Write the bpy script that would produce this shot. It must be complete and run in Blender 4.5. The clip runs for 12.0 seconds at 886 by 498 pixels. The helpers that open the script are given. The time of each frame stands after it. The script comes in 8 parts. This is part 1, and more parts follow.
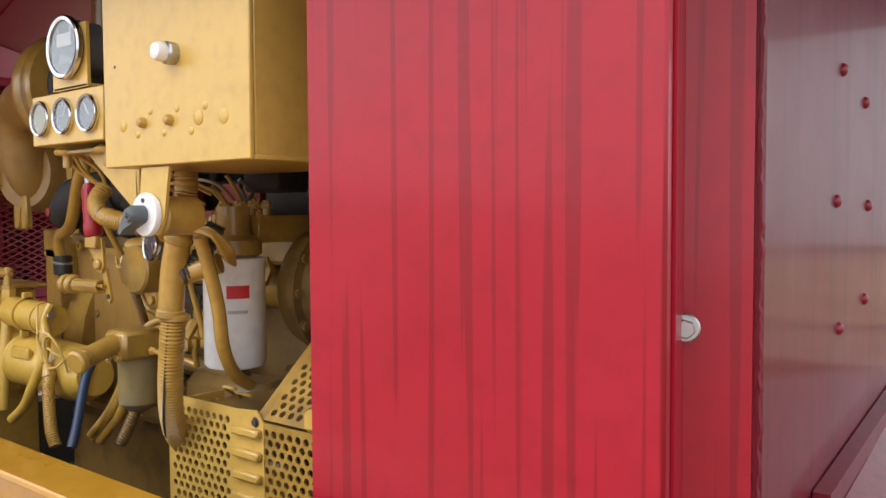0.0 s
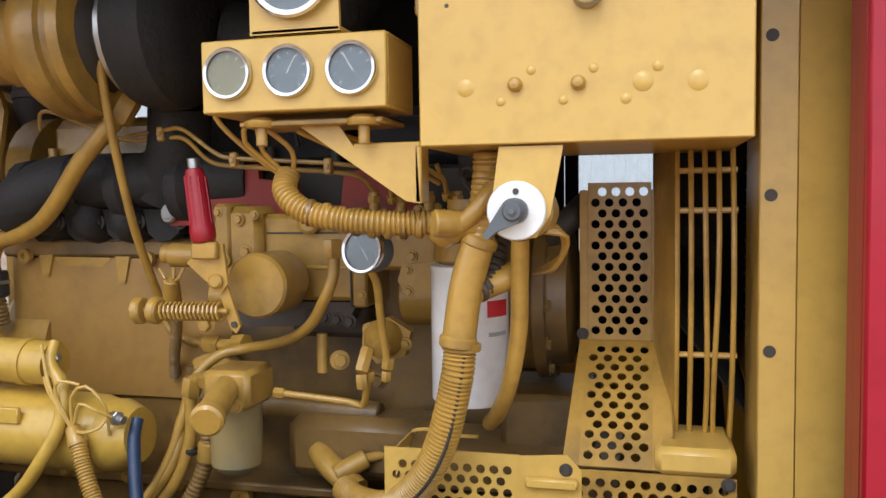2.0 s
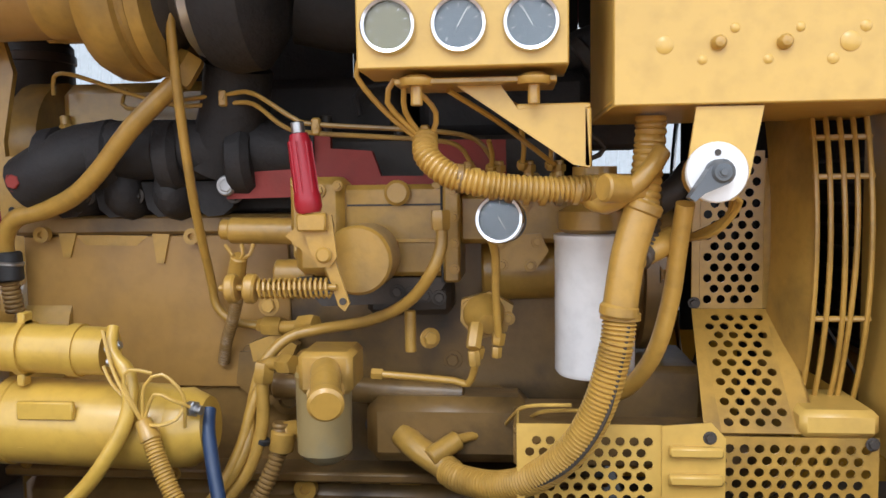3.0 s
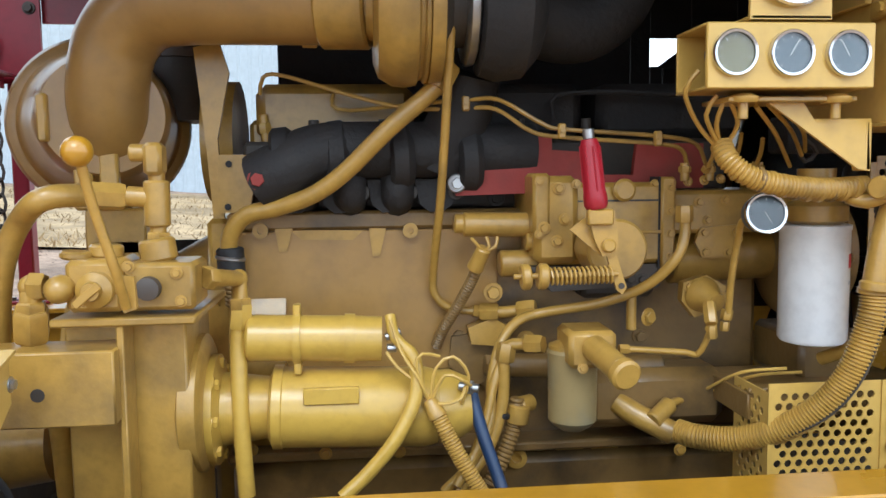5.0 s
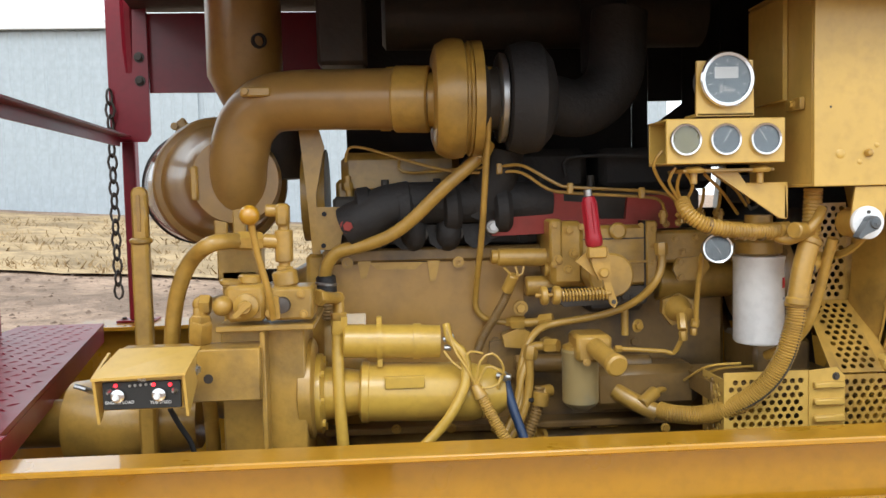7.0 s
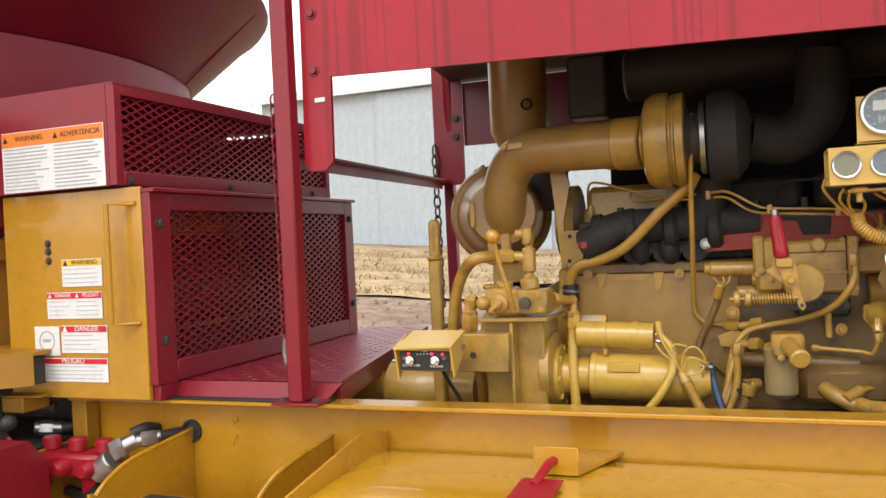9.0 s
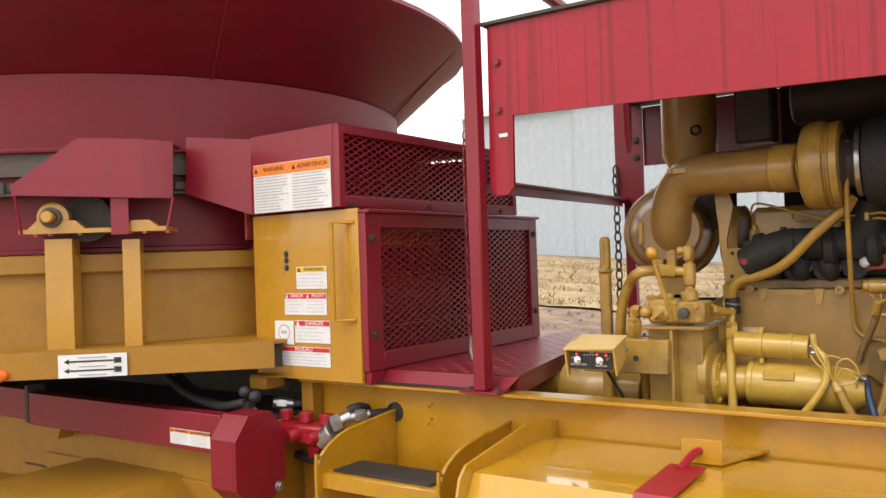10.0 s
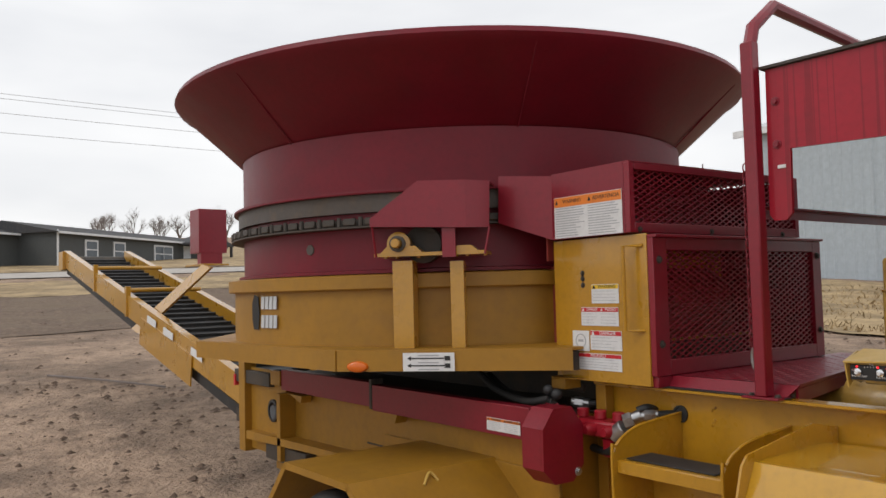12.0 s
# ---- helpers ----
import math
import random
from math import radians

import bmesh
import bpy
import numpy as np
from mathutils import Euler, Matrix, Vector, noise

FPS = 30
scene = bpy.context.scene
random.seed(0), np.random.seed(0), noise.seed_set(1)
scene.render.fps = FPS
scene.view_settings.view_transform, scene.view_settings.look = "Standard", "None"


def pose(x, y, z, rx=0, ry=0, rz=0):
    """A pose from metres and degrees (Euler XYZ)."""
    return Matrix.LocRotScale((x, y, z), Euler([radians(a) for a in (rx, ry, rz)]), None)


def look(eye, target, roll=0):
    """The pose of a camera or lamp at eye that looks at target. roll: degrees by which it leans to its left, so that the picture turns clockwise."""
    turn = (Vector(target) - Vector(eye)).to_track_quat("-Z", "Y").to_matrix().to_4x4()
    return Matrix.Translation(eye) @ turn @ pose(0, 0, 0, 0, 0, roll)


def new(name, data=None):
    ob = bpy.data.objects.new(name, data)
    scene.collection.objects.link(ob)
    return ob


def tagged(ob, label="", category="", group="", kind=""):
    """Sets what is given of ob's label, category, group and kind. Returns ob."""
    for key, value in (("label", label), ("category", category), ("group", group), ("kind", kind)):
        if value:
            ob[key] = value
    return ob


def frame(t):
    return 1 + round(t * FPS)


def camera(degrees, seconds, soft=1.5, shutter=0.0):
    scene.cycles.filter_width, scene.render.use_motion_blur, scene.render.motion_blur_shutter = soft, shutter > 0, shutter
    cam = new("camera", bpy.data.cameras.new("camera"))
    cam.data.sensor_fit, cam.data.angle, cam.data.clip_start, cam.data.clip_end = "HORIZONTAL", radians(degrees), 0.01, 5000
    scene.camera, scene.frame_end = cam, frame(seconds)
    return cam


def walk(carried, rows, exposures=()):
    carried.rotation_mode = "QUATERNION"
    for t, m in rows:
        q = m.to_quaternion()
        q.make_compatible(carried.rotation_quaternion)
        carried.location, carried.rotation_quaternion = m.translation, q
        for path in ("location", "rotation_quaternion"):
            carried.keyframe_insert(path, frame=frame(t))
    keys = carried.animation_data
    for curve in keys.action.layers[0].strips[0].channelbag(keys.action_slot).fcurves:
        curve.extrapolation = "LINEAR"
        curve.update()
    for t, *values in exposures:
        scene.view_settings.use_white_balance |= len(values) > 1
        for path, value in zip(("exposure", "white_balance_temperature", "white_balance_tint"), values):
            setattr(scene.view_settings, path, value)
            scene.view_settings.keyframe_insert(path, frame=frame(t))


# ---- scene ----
cam = camera(57.1, 12.0)
PATH = [
    (0, (-0.014, 0.021, 1.655), (-1.245, 1.595, 1.562), -0.3),
    (0.5, (-0.293, -0.051, 1.65), (-1.383, 1.623, 1.55), -0.8),
    (1, (-0.568, -0.051, 1.664), (-1.503, 1.715, 1.582), -0.8),
    (1.5, (-0.77, -0.097, 1.657), (-1.482, 1.77, 1.559), -0.6),
    (2, (-0.96, -0.177, 1.666), (-1.454, 1.757, 1.543), -0.8),
    (2.5, (-1.115, -0.202, 1.653), (-1.473, 1.762, 1.518), -0.4),
    (3, (-1.309, -0.19, 1.642), (-1.497, 1.795, 1.487), -0.8),
    (3.5, (-1.503, -0.238, 1.653), (-1.6, 1.751, 1.466), -0.7),
    (3.7, (-1.578, -0.283, 1.658), (-1.662, 1.706, 1.466), -0.6),
    (5.3, (-2.015, -0.364, 1.672), (-1.761, 1.611, 1.486), -0.4),
    (5.5, (-2.062, -0.427, 1.683), (-1.782, 1.544, 1.497), -0.1),
    (6, (-2.171, -0.619, 1.709), (-1.868, 1.351, 1.541), -0.2),
    (6.5, (-2.146, -0.73, 1.722), (-1.89, 1.248, 1.574), -0.8),
    (6.7, (-2.099, -0.758, 1.723), (-1.89, 1.226, 1.58), -1.0),
    (8.3, (-1.813, -1.223, 1.709), (-2.146, 0.749, 1.673), -2.7),
    (8.5, (-1.787, -1.257, 1.709), (-2.21, 0.697, 1.676), -2.8),
    (9, (-1.659, -1.328, 1.695), (-2.369, 0.541, 1.672), -2.8),
    (9.5, (-1.52, -1.423, 1.689), (-2.489, 0.326, 1.686), -2.3),
    (10, (-1.439, -1.62, 1.7), (-2.574, 0.027, 1.725), -2.0),
    (10.5, (-1.383, -1.84, 1.697), (-2.675, -0.314, 1.729), -1.5),
    (11, (-1.332, -1.927, 1.697), (-2.768, -0.536, 1.745), -1.6),
    (11.5, (-1.235, -1.965, 1.682), (-2.776, -0.693, 1.764), -1.5),
    (12, (-1.16, -2.032, 1.681), (-2.767, -0.845, 1.783), -1.5),
]
walk(cam, [(t, look(eye, target, roll)) for t, eye, target, roll in PATH],
     [(0.0, 0.3, 6200, 10), (2.0, 0.28, 5950, 10), (3.5, 0.5, 5750, 10), (6.0, 0.34, 5350, 1), (6.5, 0.3, 5700, 3), (8.5, 0.3, 6600, 10), (10.0, 0.2, 6750, 10), (11.0, -0.2, 6600, 10), (12.0, -0.75, 6500, 10)])

# ---- light: overcast sky, soft high sun ----
world = bpy.data.worlds.new("overcast")
scene.world = world
world.use_nodes = True
wn, wl = world.node_tree.nodes, world.node_tree.links
sky = wn.new("ShaderNodeTexSky")
sky.sky_type, sky.sun_disc = "NISHITA", False
sky.sun_elevation, sky.sun_rotation, sky.dust_density = radians(48), radians(200), 4.0
wtc, wmap, wnoise = wn.new("ShaderNodeTexCoord"), wn.new("ShaderNodeMapping"), wn.new("ShaderNodeTexNoise")
wmap.inputs["Scale"].default_value = (1.2, 1.2, 4.5)
wnoise.inputs["Scale"].default_value, wnoise.inputs["Detail"].default_value = 1.6, 5
wramp = wn.new("ShaderNodeValToRGB")
wramp.color_ramp.elements[0].position, wramp.color_ramp.elements[0].color = 0.34, (0.82, 0.83, 0.85, 1)
wramp.color_ramp.elements[1].position, wramp.color_ramp.elements[1].color = 0.62, (1.0, 1.0, 1.0, 1)
wdim = wn.new("ShaderNodeMix")
wdim.data_type, wdim.blend_type = "RGBA", "MIX"
wscale = wn.new("ShaderNodeVectorMath")
wscale.operation, wscale.inputs["Scale"].default_value = "SCALE", 0.08
wl.new(wtc.outputs["Generated"], wmap.inputs["Vector"])
wl.new(wmap.outputs["Vector"], wnoise.inputs["Vector"])
wl.new(wnoise.outputs["Fac"], wramp.inputs["Fac"])
wl.new(sky.outputs["Color"], wscale.inputs[0])
wdim.inputs["Factor"].default_value = 0.88
wl.new(wscale.outputs["Vector"], wdim.inputs["A"])
wl.new(wramp.outputs["Color"], wdim.inputs["B"])
wl.new(wdim.outputs["Result"], wn["Background"].inputs["Color"])
wn["Background"].inputs["Strength"].default_value = 1.85
sun = new("sun", bpy.data.lights.new("sun", "SUN"))
sun.data.energy, sun.data.angle, sun.data.color = 0.9, radians(22), (1, 0.97, 0.92)
# the sun stands behind the walker's shoulder
sun.matrix_world = look((-1.0, -11.0, 11.0), (0, 0, 0))


# ---- materials ----
def paint(name, colour, rough=0.45, dust=(0.4, 0.33, 0.22), dusty=0.15, streaks=0.0, metal=0.0, bump=0.02, grain=40.0, dark=0.55, coat=0.0, coat_rough=0.15, deep=0.004, broad=0.0, spec=0.5):
    """A procedural surface: broad tone, fine grain, dust in patches, drip streaks, and a fine relief."""
    m = bpy.data.materials.new(name)
    m.use_nodes = True
    n, l = m.node_tree.nodes, m.node_tree.links
    b = n["Principled BSDF"]
    tc = n.new("ShaderNodeTexCoord")
    def noi(scale, detail=4, vec=None, rough_=0.55):
        x = n.new("ShaderNodeTexNoise")
        x.inputs["Scale"].default_value, x.inputs["Detail"].default_value, x.inputs["Roughness"].default_value = scale, detail, rough_
        l.new(vec or tc.outputs["Object"], x.inputs["Vector"])
        return x.outputs["Fac"]
    def ramp(fac, a, c):
        x = n.new("ShaderNodeMapRange")
        x.inputs["From Min"].default_value, x.inputs["From Max"].default_value = a, c
        l.new(fac, x.inputs["Value"])
        return x.outputs["Result"]
    def mix(fac, a, c, kind="MIX", amount=None):
        x = n.new("ShaderNodeMix")
        x.data_type, x.blend_type = "RGBA", kind
        if amount is not None:
            mm = n.new("ShaderNodeMath")
            mm.operation = "MULTIPLY"
            mm.inputs[1].default_value = amount
            l.new(fac, mm.inputs[0])
            fac = mm.outputs[0]
        l.new(fac, x.inputs["Factor"])
        for k, v in (("A", a), ("B", c)):
            if isinstance(v, tuple):
                x.inputs[k].default_value = (*v, 1)
            else:
                l.new(v, x.inputs[k])
        return x.outputs["Result"]
    big, fine = noi(4.0), noi(grain, 3)
    col = mix(ramp(big, 0.35, 0.7), tuple(c * 0.86 for c in colour), colour)
    col = mix(ramp(fine, 0.45, 0.8), col, tuple(c * dark for c in colour), amount=0.35)
    if dusty:
        col = mix(ramp(noi(9.0, 6), 0.48, 0.75), col, dust, amount=dusty)
        col = mix(ramp(noi(2.2, 3), 0.45, 0.8), col, tuple(0.25 * d for d in dust), amount=dusty * 0.8)
    if broad:
        col = mix(ramp(noi(broad, 6, None, 0.65), 0.46, 0.6), col, tuple(0.55 * d for d in dust), amount=0.6)
    if streaks:
        mp = n.new("ShaderNodeMapping")
        mp.inputs["Scale"].default_value = (1, 1, 0.012)
        l.new(tc.outputs["Object"], mp.inputs["Vector"])
        thin = ramp(noi(70.0, 2, mp.outputs["Vector"], 0.4), 0.59, 0.62)
        col = mix(thin, col, tuple(c * 0.35 for c in colour), amount=streaks)
    l.new(col, b.inputs["Base Color"])
    rr = n.new("ShaderNodeMapRange")
    rr.inputs["To Min"].default_value, rr.inputs["To Max"].default_value = max(0.05, rough - 0.1), min(1, rough + 0.15)
    l.new(big, rr.inputs["Value"])
    l.new(rr.outputs["Result"], b.inputs["Roughness"])
    b.inputs["Metallic"].default_value, b.inputs["Specular IOR Level"].default_value = metal, spec
    b.inputs["Coat Weight"].default_value, b.inputs["Coat Roughness"].default_value = coat, coat_rough
    if bump:
        bp = n.new("ShaderNodeBump")
        bp.inputs["Strength"].default_value, bp.inputs["Distance"].default_value = min(1, bump * 10), deep
        l.new(fine, bp.inputs["Height"])
        l.new(bp.outputs["Normal"], b.inputs["Normal"])
    return m


M_ENG = paint("engine_yellow", (0.50, 0.292, 0.054), 0.36, (0.09, 0.058, 0.028), 0.62, bump=0.02, grain=60, dark=0.42, coat=0.4, coat_rough=0.16)
# Lighter engine yellow: the light falling on the starter, put into the colour.
M_STA = paint("lit_engine_yellow", (0.62, 0.39, 0.062), 0.36, (0.2, 0.12, 0.035), 0.35, bump=0.008, grain=60, coat=0.4, coat_rough=0.16)
# Darker engine yellow: oil, plus painted-in shade low on the block.
M_BLOCK = paint("oily_shaded_yellow", (0.25, 0.145, 0.04), 0.42, (0.05, 0.033, 0.018), 0.95, bump=0.03, grain=45, coat=0.25, coat_rough=0.25)
M_TAN = paint("heat_browned_yellow", (0.40, 0.225, 0.058), 0.34, (0.16, 0.10, 0.05), 0.4, bump=0.008, coat=0.3, coat_rough=0.15)
M_SOIL = paint("dark_tilled_soil", (0.17, 0.115, 0.08), 0.95, (0.32, 0.23, 0.15), 0.7, bump=0.1, grain=10, dark=0.4, deep=0.08, broad=0.6)
M_ROAD = paint("pale_gravel_road", (0.50, 0.46, 0.42), 0.95, (0.4, 0.36, 0.3), 0.4, bump=0.05, grain=8)
# Darker copy of trailer_yellow: shade on the tub end is put into the colour.
M_YELT = paint("matt_shaded_yellow", (0.38, 0.184, 0.012), 0.5, (0.26, 0.13, 0.025), 0.35, bump=0.006, grain=25)
M_CAN = paint("brown_enamel", (0.24, 0.14, 0.065), 0.22, (0.12, 0.08, 0.05), 0.25, bump=0.004, coat=0.6, coat_rough=0.08)
M_YEL = paint("trailer_yellow", (0.51, 0.252, 0.013), 0.27, (0.32, 0.17, 0.03), 0.2, bump=0.004, coat=0.7, coat_rough=0.07)
M_TANK = paint("glossy_tank_yellow", (0.60, 0.315, 0.014), 0.2, (0.4, 0.22, 0.03), 0.12, bump=0, coat=1.0, coat_rough=0.03)
M_YELB = paint("panel_yellow", (0.63, 0.40, 0.088), 0.34, (0.45, 0.3, 0.12), 0.10, bump=0.004, coat=0.3, coat_rough=0.2)
M_RED = paint("machine_red", (0.24, 0.0065, 0.02), 0.36, (0.16, 0.02, 0.025), 0.16, bump=0.006, coat=0.1, coat_rough=0.12)
M_REDP = paint("hood_red", (0.36, 0.0065, 0.022), 0.40, (0.3, 0.03, 0.05), 0.10, streaks=0.45, bump=0.003, coat=0.25, coat_rough=0.12, spec=0.3)
M_REDE = paint("lacquered_red", (0.15, 0.005, 0.015), 0.42, (0.2, 0.04, 0.06), 0.3, streaks=0.35, bump=0.003, coat=0.3, coat_rough=0.1, spec=0.35)
M_TUB = paint("tub_red", (0.185, 0.010, 0.021), 0.42, (0.12, 0.02, 0.026), 0.3, bump=0.006, coat=0.06, coat_rough=0.2, spec=0.25)
M_RUSTRED = paint("faded_red", (0.3, 0.035, 0.025), 0.6, (0.12, 0.05, 0.03), 0.5, bump=0.03)
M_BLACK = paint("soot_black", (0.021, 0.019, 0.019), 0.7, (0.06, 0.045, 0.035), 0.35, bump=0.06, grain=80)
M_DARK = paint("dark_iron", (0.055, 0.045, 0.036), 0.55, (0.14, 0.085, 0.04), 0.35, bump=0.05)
M_RUBBER = paint("black_rubber", (0.02, 0.02, 0.021), 0.55, (0.1, 0.08, 0.06), 0.2, bump=0.01)
M_STEEL = paint("zinc_steel", (0.5, 0.5, 0.5), 0.3, (0.2, 0.17, 0.12), 0.25, metal=0.9, bump=0.01)
M_CHROME = paint("chrome", (0.75, 0.75, 0.76), 0.14, (0.3, 0.28, 0.25), 0.08, metal=1.0, bump=0)
M_WHITE = paint("white_enamel", (0.9, 0.9, 0.9), 0.3, (0.5, 0.48, 0.42), 0.03, bump=0.003, coat=0.5, coat_rough=0.15)
M_LABEL = paint("white_label", (0.8, 0.8, 0.8), 0.5, (0.5, 0.48, 0.45), 0.06, bump=0)
M_ORANGE = paint("orange_label", (0.85, 0.24, 0.03), 0.5, dusty=0.05, bump=0)
M_LRED = paint("red_label", (0.62, 0.02, 0.03), 0.5, dusty=0.05, bump=0)
M_LYEL = paint("yellow_label", (0.85, 0.55, 0.03), 0.5, dusty=0.05, bump=0)
M_INK = paint("black_ink", (0.02, 0.02, 0.02), 0.6, dusty=0.0, bump=0)
M_GINK = paint("grey_ink", (0.42, 0.43, 0.45), 0.6, dusty=0.0, bump=0)
M_GRIP = paint("red_grip", (0.36, 0.01, 0.022), 0.35, (0.3, 0.1, 0.1), 0.1, bump=0.01)
M_BLUE = paint("blue_hose", (0.02, 0.045, 0.11), 0.4, dusty=0.1, bump=0.01)
# Bluish tone imitates the sky haze reflected in the gauge glass.
M_FACE = paint("sky_hazed_face", (0.15, 0.195, 0.235), 0.3, (0.38, 0.42, 0.45), 0.4, bump=0)
M_FACEY = paint("old_gauge_face", (0.27, 0.25, 0.13), 0.5, (0.35, 0.33, 0.25), 0.2, bump=0)
M_BOWL = paint("filter_canister", (0.33, 0.24, 0.10), 0.3, (0.16, 0.2, 0.18), 0.5, bump=0.004)
M_GREYP = paint("grey_plastic", (0.11, 0.125, 0.14), 0.45, dusty=0.1, bump=0.01)
M_GROUND = paint("gravel_yard", (0.50, 0.35, 0.245), 0.9, (0.21, 0.14, 0.095), 0.85, bump=0.1, grain=22, dark=0.35, deep=0.06, broad=0.35)
M_CLOD = paint("dark_clods", (0.13, 0.085, 0.06), 0.9, (0.3, 0.2, 0.14), 0.5, bump=0.1, grain=30)
M_GRASS = paint("dry_grass", (0.50, 0.36, 0.19), 0.95, (0.25, 0.175, 0.09), 0.75, bump=0.1, grain=12, dark=0.5, broad=0.5)
M_SHED = paint("shed_steel", (0.425, 0.48, 0.525), 0.45, (0.4, 0.43, 0.46), 0.08, bump=0, grain=0.6, dark=0.85)
M_SHEDROOF = paint("shed_roof", (0.58, 0.6, 0.62), 0.45, dusty=0.1, bump=0.002)
M_SIDING = paint("house_siding", (0.08, 0.086, 0.088), 0.7, dusty=0.05, bump=0)
M_ROOF = paint("house_shingles", (0.055, 0.055, 0.06), 0.9, dusty=0.1, bump=0.05, grain=4)
M_TRIM = paint("white_trim", (0.75, 0.76, 0.78), 0.5, dusty=0.05, bump=0)
M_PANE = paint("window_pane", (0.09, 0.11, 0.13), 0.1, dusty=0.0, bump=0)
M_BARK = paint("bare_branches", (0.24, 0.20, 0.185), 0.9, dusty=0.2, bump=0)
M_LAMP = paint("amber_lens", (0.75, 0.16, 0.015), 0.2, dusty=0.05, bump=0.01)
M_RUST = paint("worn_grey_steel", (0.10, 0.083, 0.072), 0.5, (0.2, 0.12, 0.06), 0.5, metal=0.3, bump=0.03)

M_GLASS = bpy.data.materials.new("gauge_glass")
M_GLASS.use_nodes = True
gb = M_GLASS.node_tree.nodes["Principled BSDF"]
gb.inputs["Transmission Weight"].default_value, gb.inputs["Roughness"].default_value, gb.inputs["IOR"].default_value = 1.0, 0.06, 1.45


def glow(name, colour, strength):
    m = bpy.data.materials.new(name)
    m.use_nodes = True
    b = m.node_tree.nodes["Principled BSDF"]
    b.inputs["Base Color"].default_value = b.inputs["Emission Color"].default_value = (*colour, 1)
    b.inputs["Emission Strength"].default_value = strength
    return m


M_LED = glow("red_led", (0.9, 0.02, 0.03), 3.0)


# ---- builders ----
def V(p):
    return Vector(p)


class B:
    """Gathers the faces of one mesh, in world metres."""

    def __init__(self):
        self.v, self.f, self.s = [], [], []

    def add(self, verts, faces, smooth=False):
        k = len(self.v)
        self.v += [tuple(v) for v in verts]
        self.f += [tuple(i + k for i in f) for f in faces]
        self.s += [smooth] * len(faces)
        return self

    def box(self, lo, hi, m=None, ch=0.002):
        """A box between two corners, its edges chamfered; m turns it about its middle."""
        lo, hi = V(lo), V(hi)
        c, h = (lo + hi) / 2, (hi - lo) / 2
        h = V([abs(a) for a in h])
        ch = min(ch, *[a * 0.45 for a in h])
        bm = bmesh.new()
        bmesh.ops.create_cube(bm, size=2)
        for v in bm.verts:
            v.co = V((v.co[0] * h[0], v.co[1] * h[1], v.co[2] * h[2]))
        if ch > 0.0003:
            bmesh.ops.bevel(bm, geom=bm.edges[:], offset=ch, segments=1, affect="EDGES")
        bm.verts.index_update()
        r = (m.to_3x3() if m else Matrix.Identity(3))
        self.add([c + r @ v.co for v in bm.verts], [[v.index for v in f.verts] for f in bm.faces])
        bm.free()
        return self

    def lathe(self, origin, axis, profile, seg=28, smooth=True, caps=True):
        """Turns a profile of (radius, distance along the axis) round the axis."""
        o, a = V(origin), V(axis).normalized()
        u = a.orthogonal().normalized()
        w = a.cross(u)
        vs, fs = [], []
        for r, d in profile:
            for i in range(seg):
                t = 2 * math.pi * i / seg
                vs.append(o + a * d + (u * math.cos(t) + w * math.sin(t)) * max(r, 0.0002))
        for j in range(len(profile) - 1):
            for i in range(seg):
                k = (i + 1) % seg
                fs.append((j * seg + i, j * seg + k, (j + 1) * seg + k, (j + 1) * seg + i))
        self.add(vs, fs, smooth)
        k = len(self.v) - len(vs)
        for j, order in (((0, -1), (len(profile) - 1, 1)) if caps else ()):
            ring = [k + j * seg + i for i in range(seg)]
            self.f.append(tuple(ring[::order]))
            self.s.append(False)
        return self

    def cyl(self, p, q, r, r2=None, seg=20, ch=0.15):
        """A round bar between two points, its rims chamfered."""
        p, q = V(p), V(q)
        n, r2 = (q - p).length, r if r2 is None else r2
        c = min(ch * min(r, r2), 0.004, n * 0.3)
        return self.lathe(p, q - p, [(r - c, 0), (r, c), (r2, n - c), (r2 - c, n)], seg)

    def hexa(self, p, q, r):
        """A hexagon bar: a nut, bolt head or pipe union."""
        p, q = V(p), V(q)
        n = (q - p).length
        return self.lathe(p, q - p, [(r * 0.9, 0), (r, n * 0.12), (r, n * 0.88), (r * 0.88, n)], 6, False)

    def bolt(self, p, d, r=0.009):
        d = V(d).normalized()
        self.cyl(p, V(p) + d * r * 0.25, r * 1.5, seg=14)
        return self.hexa(V(p) + d * r * 0.2, V(p) + d * r * 1.0, r)

    def ball(self, c, r, seg=20):
        k = 10
        return self.lathe(V(c) - V((0, 0, r)), (0, 0, 1), [(r * math.sin(math.pi * i / k), r - r * math.cos(math.pi * i / k)) for i in range(k + 1)], seg)

    def tube(self, pts, r, seg=12, curved=True, step=0.012, ribs=0.0, depth=0.16):
        """A pipe, hose or wire along points; ribs: the pitch of a corrugated hose."""
        pts = [V(p) for p in pts]
        path = []
        if curved and len(pts) > 2:
            e = [pts[0] * 2 - pts[1]] + pts + [pts[-1] * 2 - pts[-2]]
            for i in range(1, len(e) - 2):
                p0, p1, p2, p3 = e[i - 1:i + 3]
                n = max(2, int((p2 - p1).length / (ribs / 3 if ribs else step)))
                for k in range(n):
                    t = k / n
                    path.append(0.5 * (2 * p1 + (p2 - p0) * t + (2 * p0 - 5 * p1 + 4 * p2 - p3) * t * t + (3 * p1 - p0 - 3 * p2 + p3) * t ** 3))
            path.append(pts[-1])
        elif ribs:
            n = max(2, int((pts[-1] - pts[0]).length / (ribs / 3)))
            path = [pts[0].lerp(pts[-1], k / n) for k in range(n + 1)]
        else:
            path = pts
        vs, fs = [], []
        d = (path[1] - path[0]).normalized()
        u = d.orthogonal().normalized()
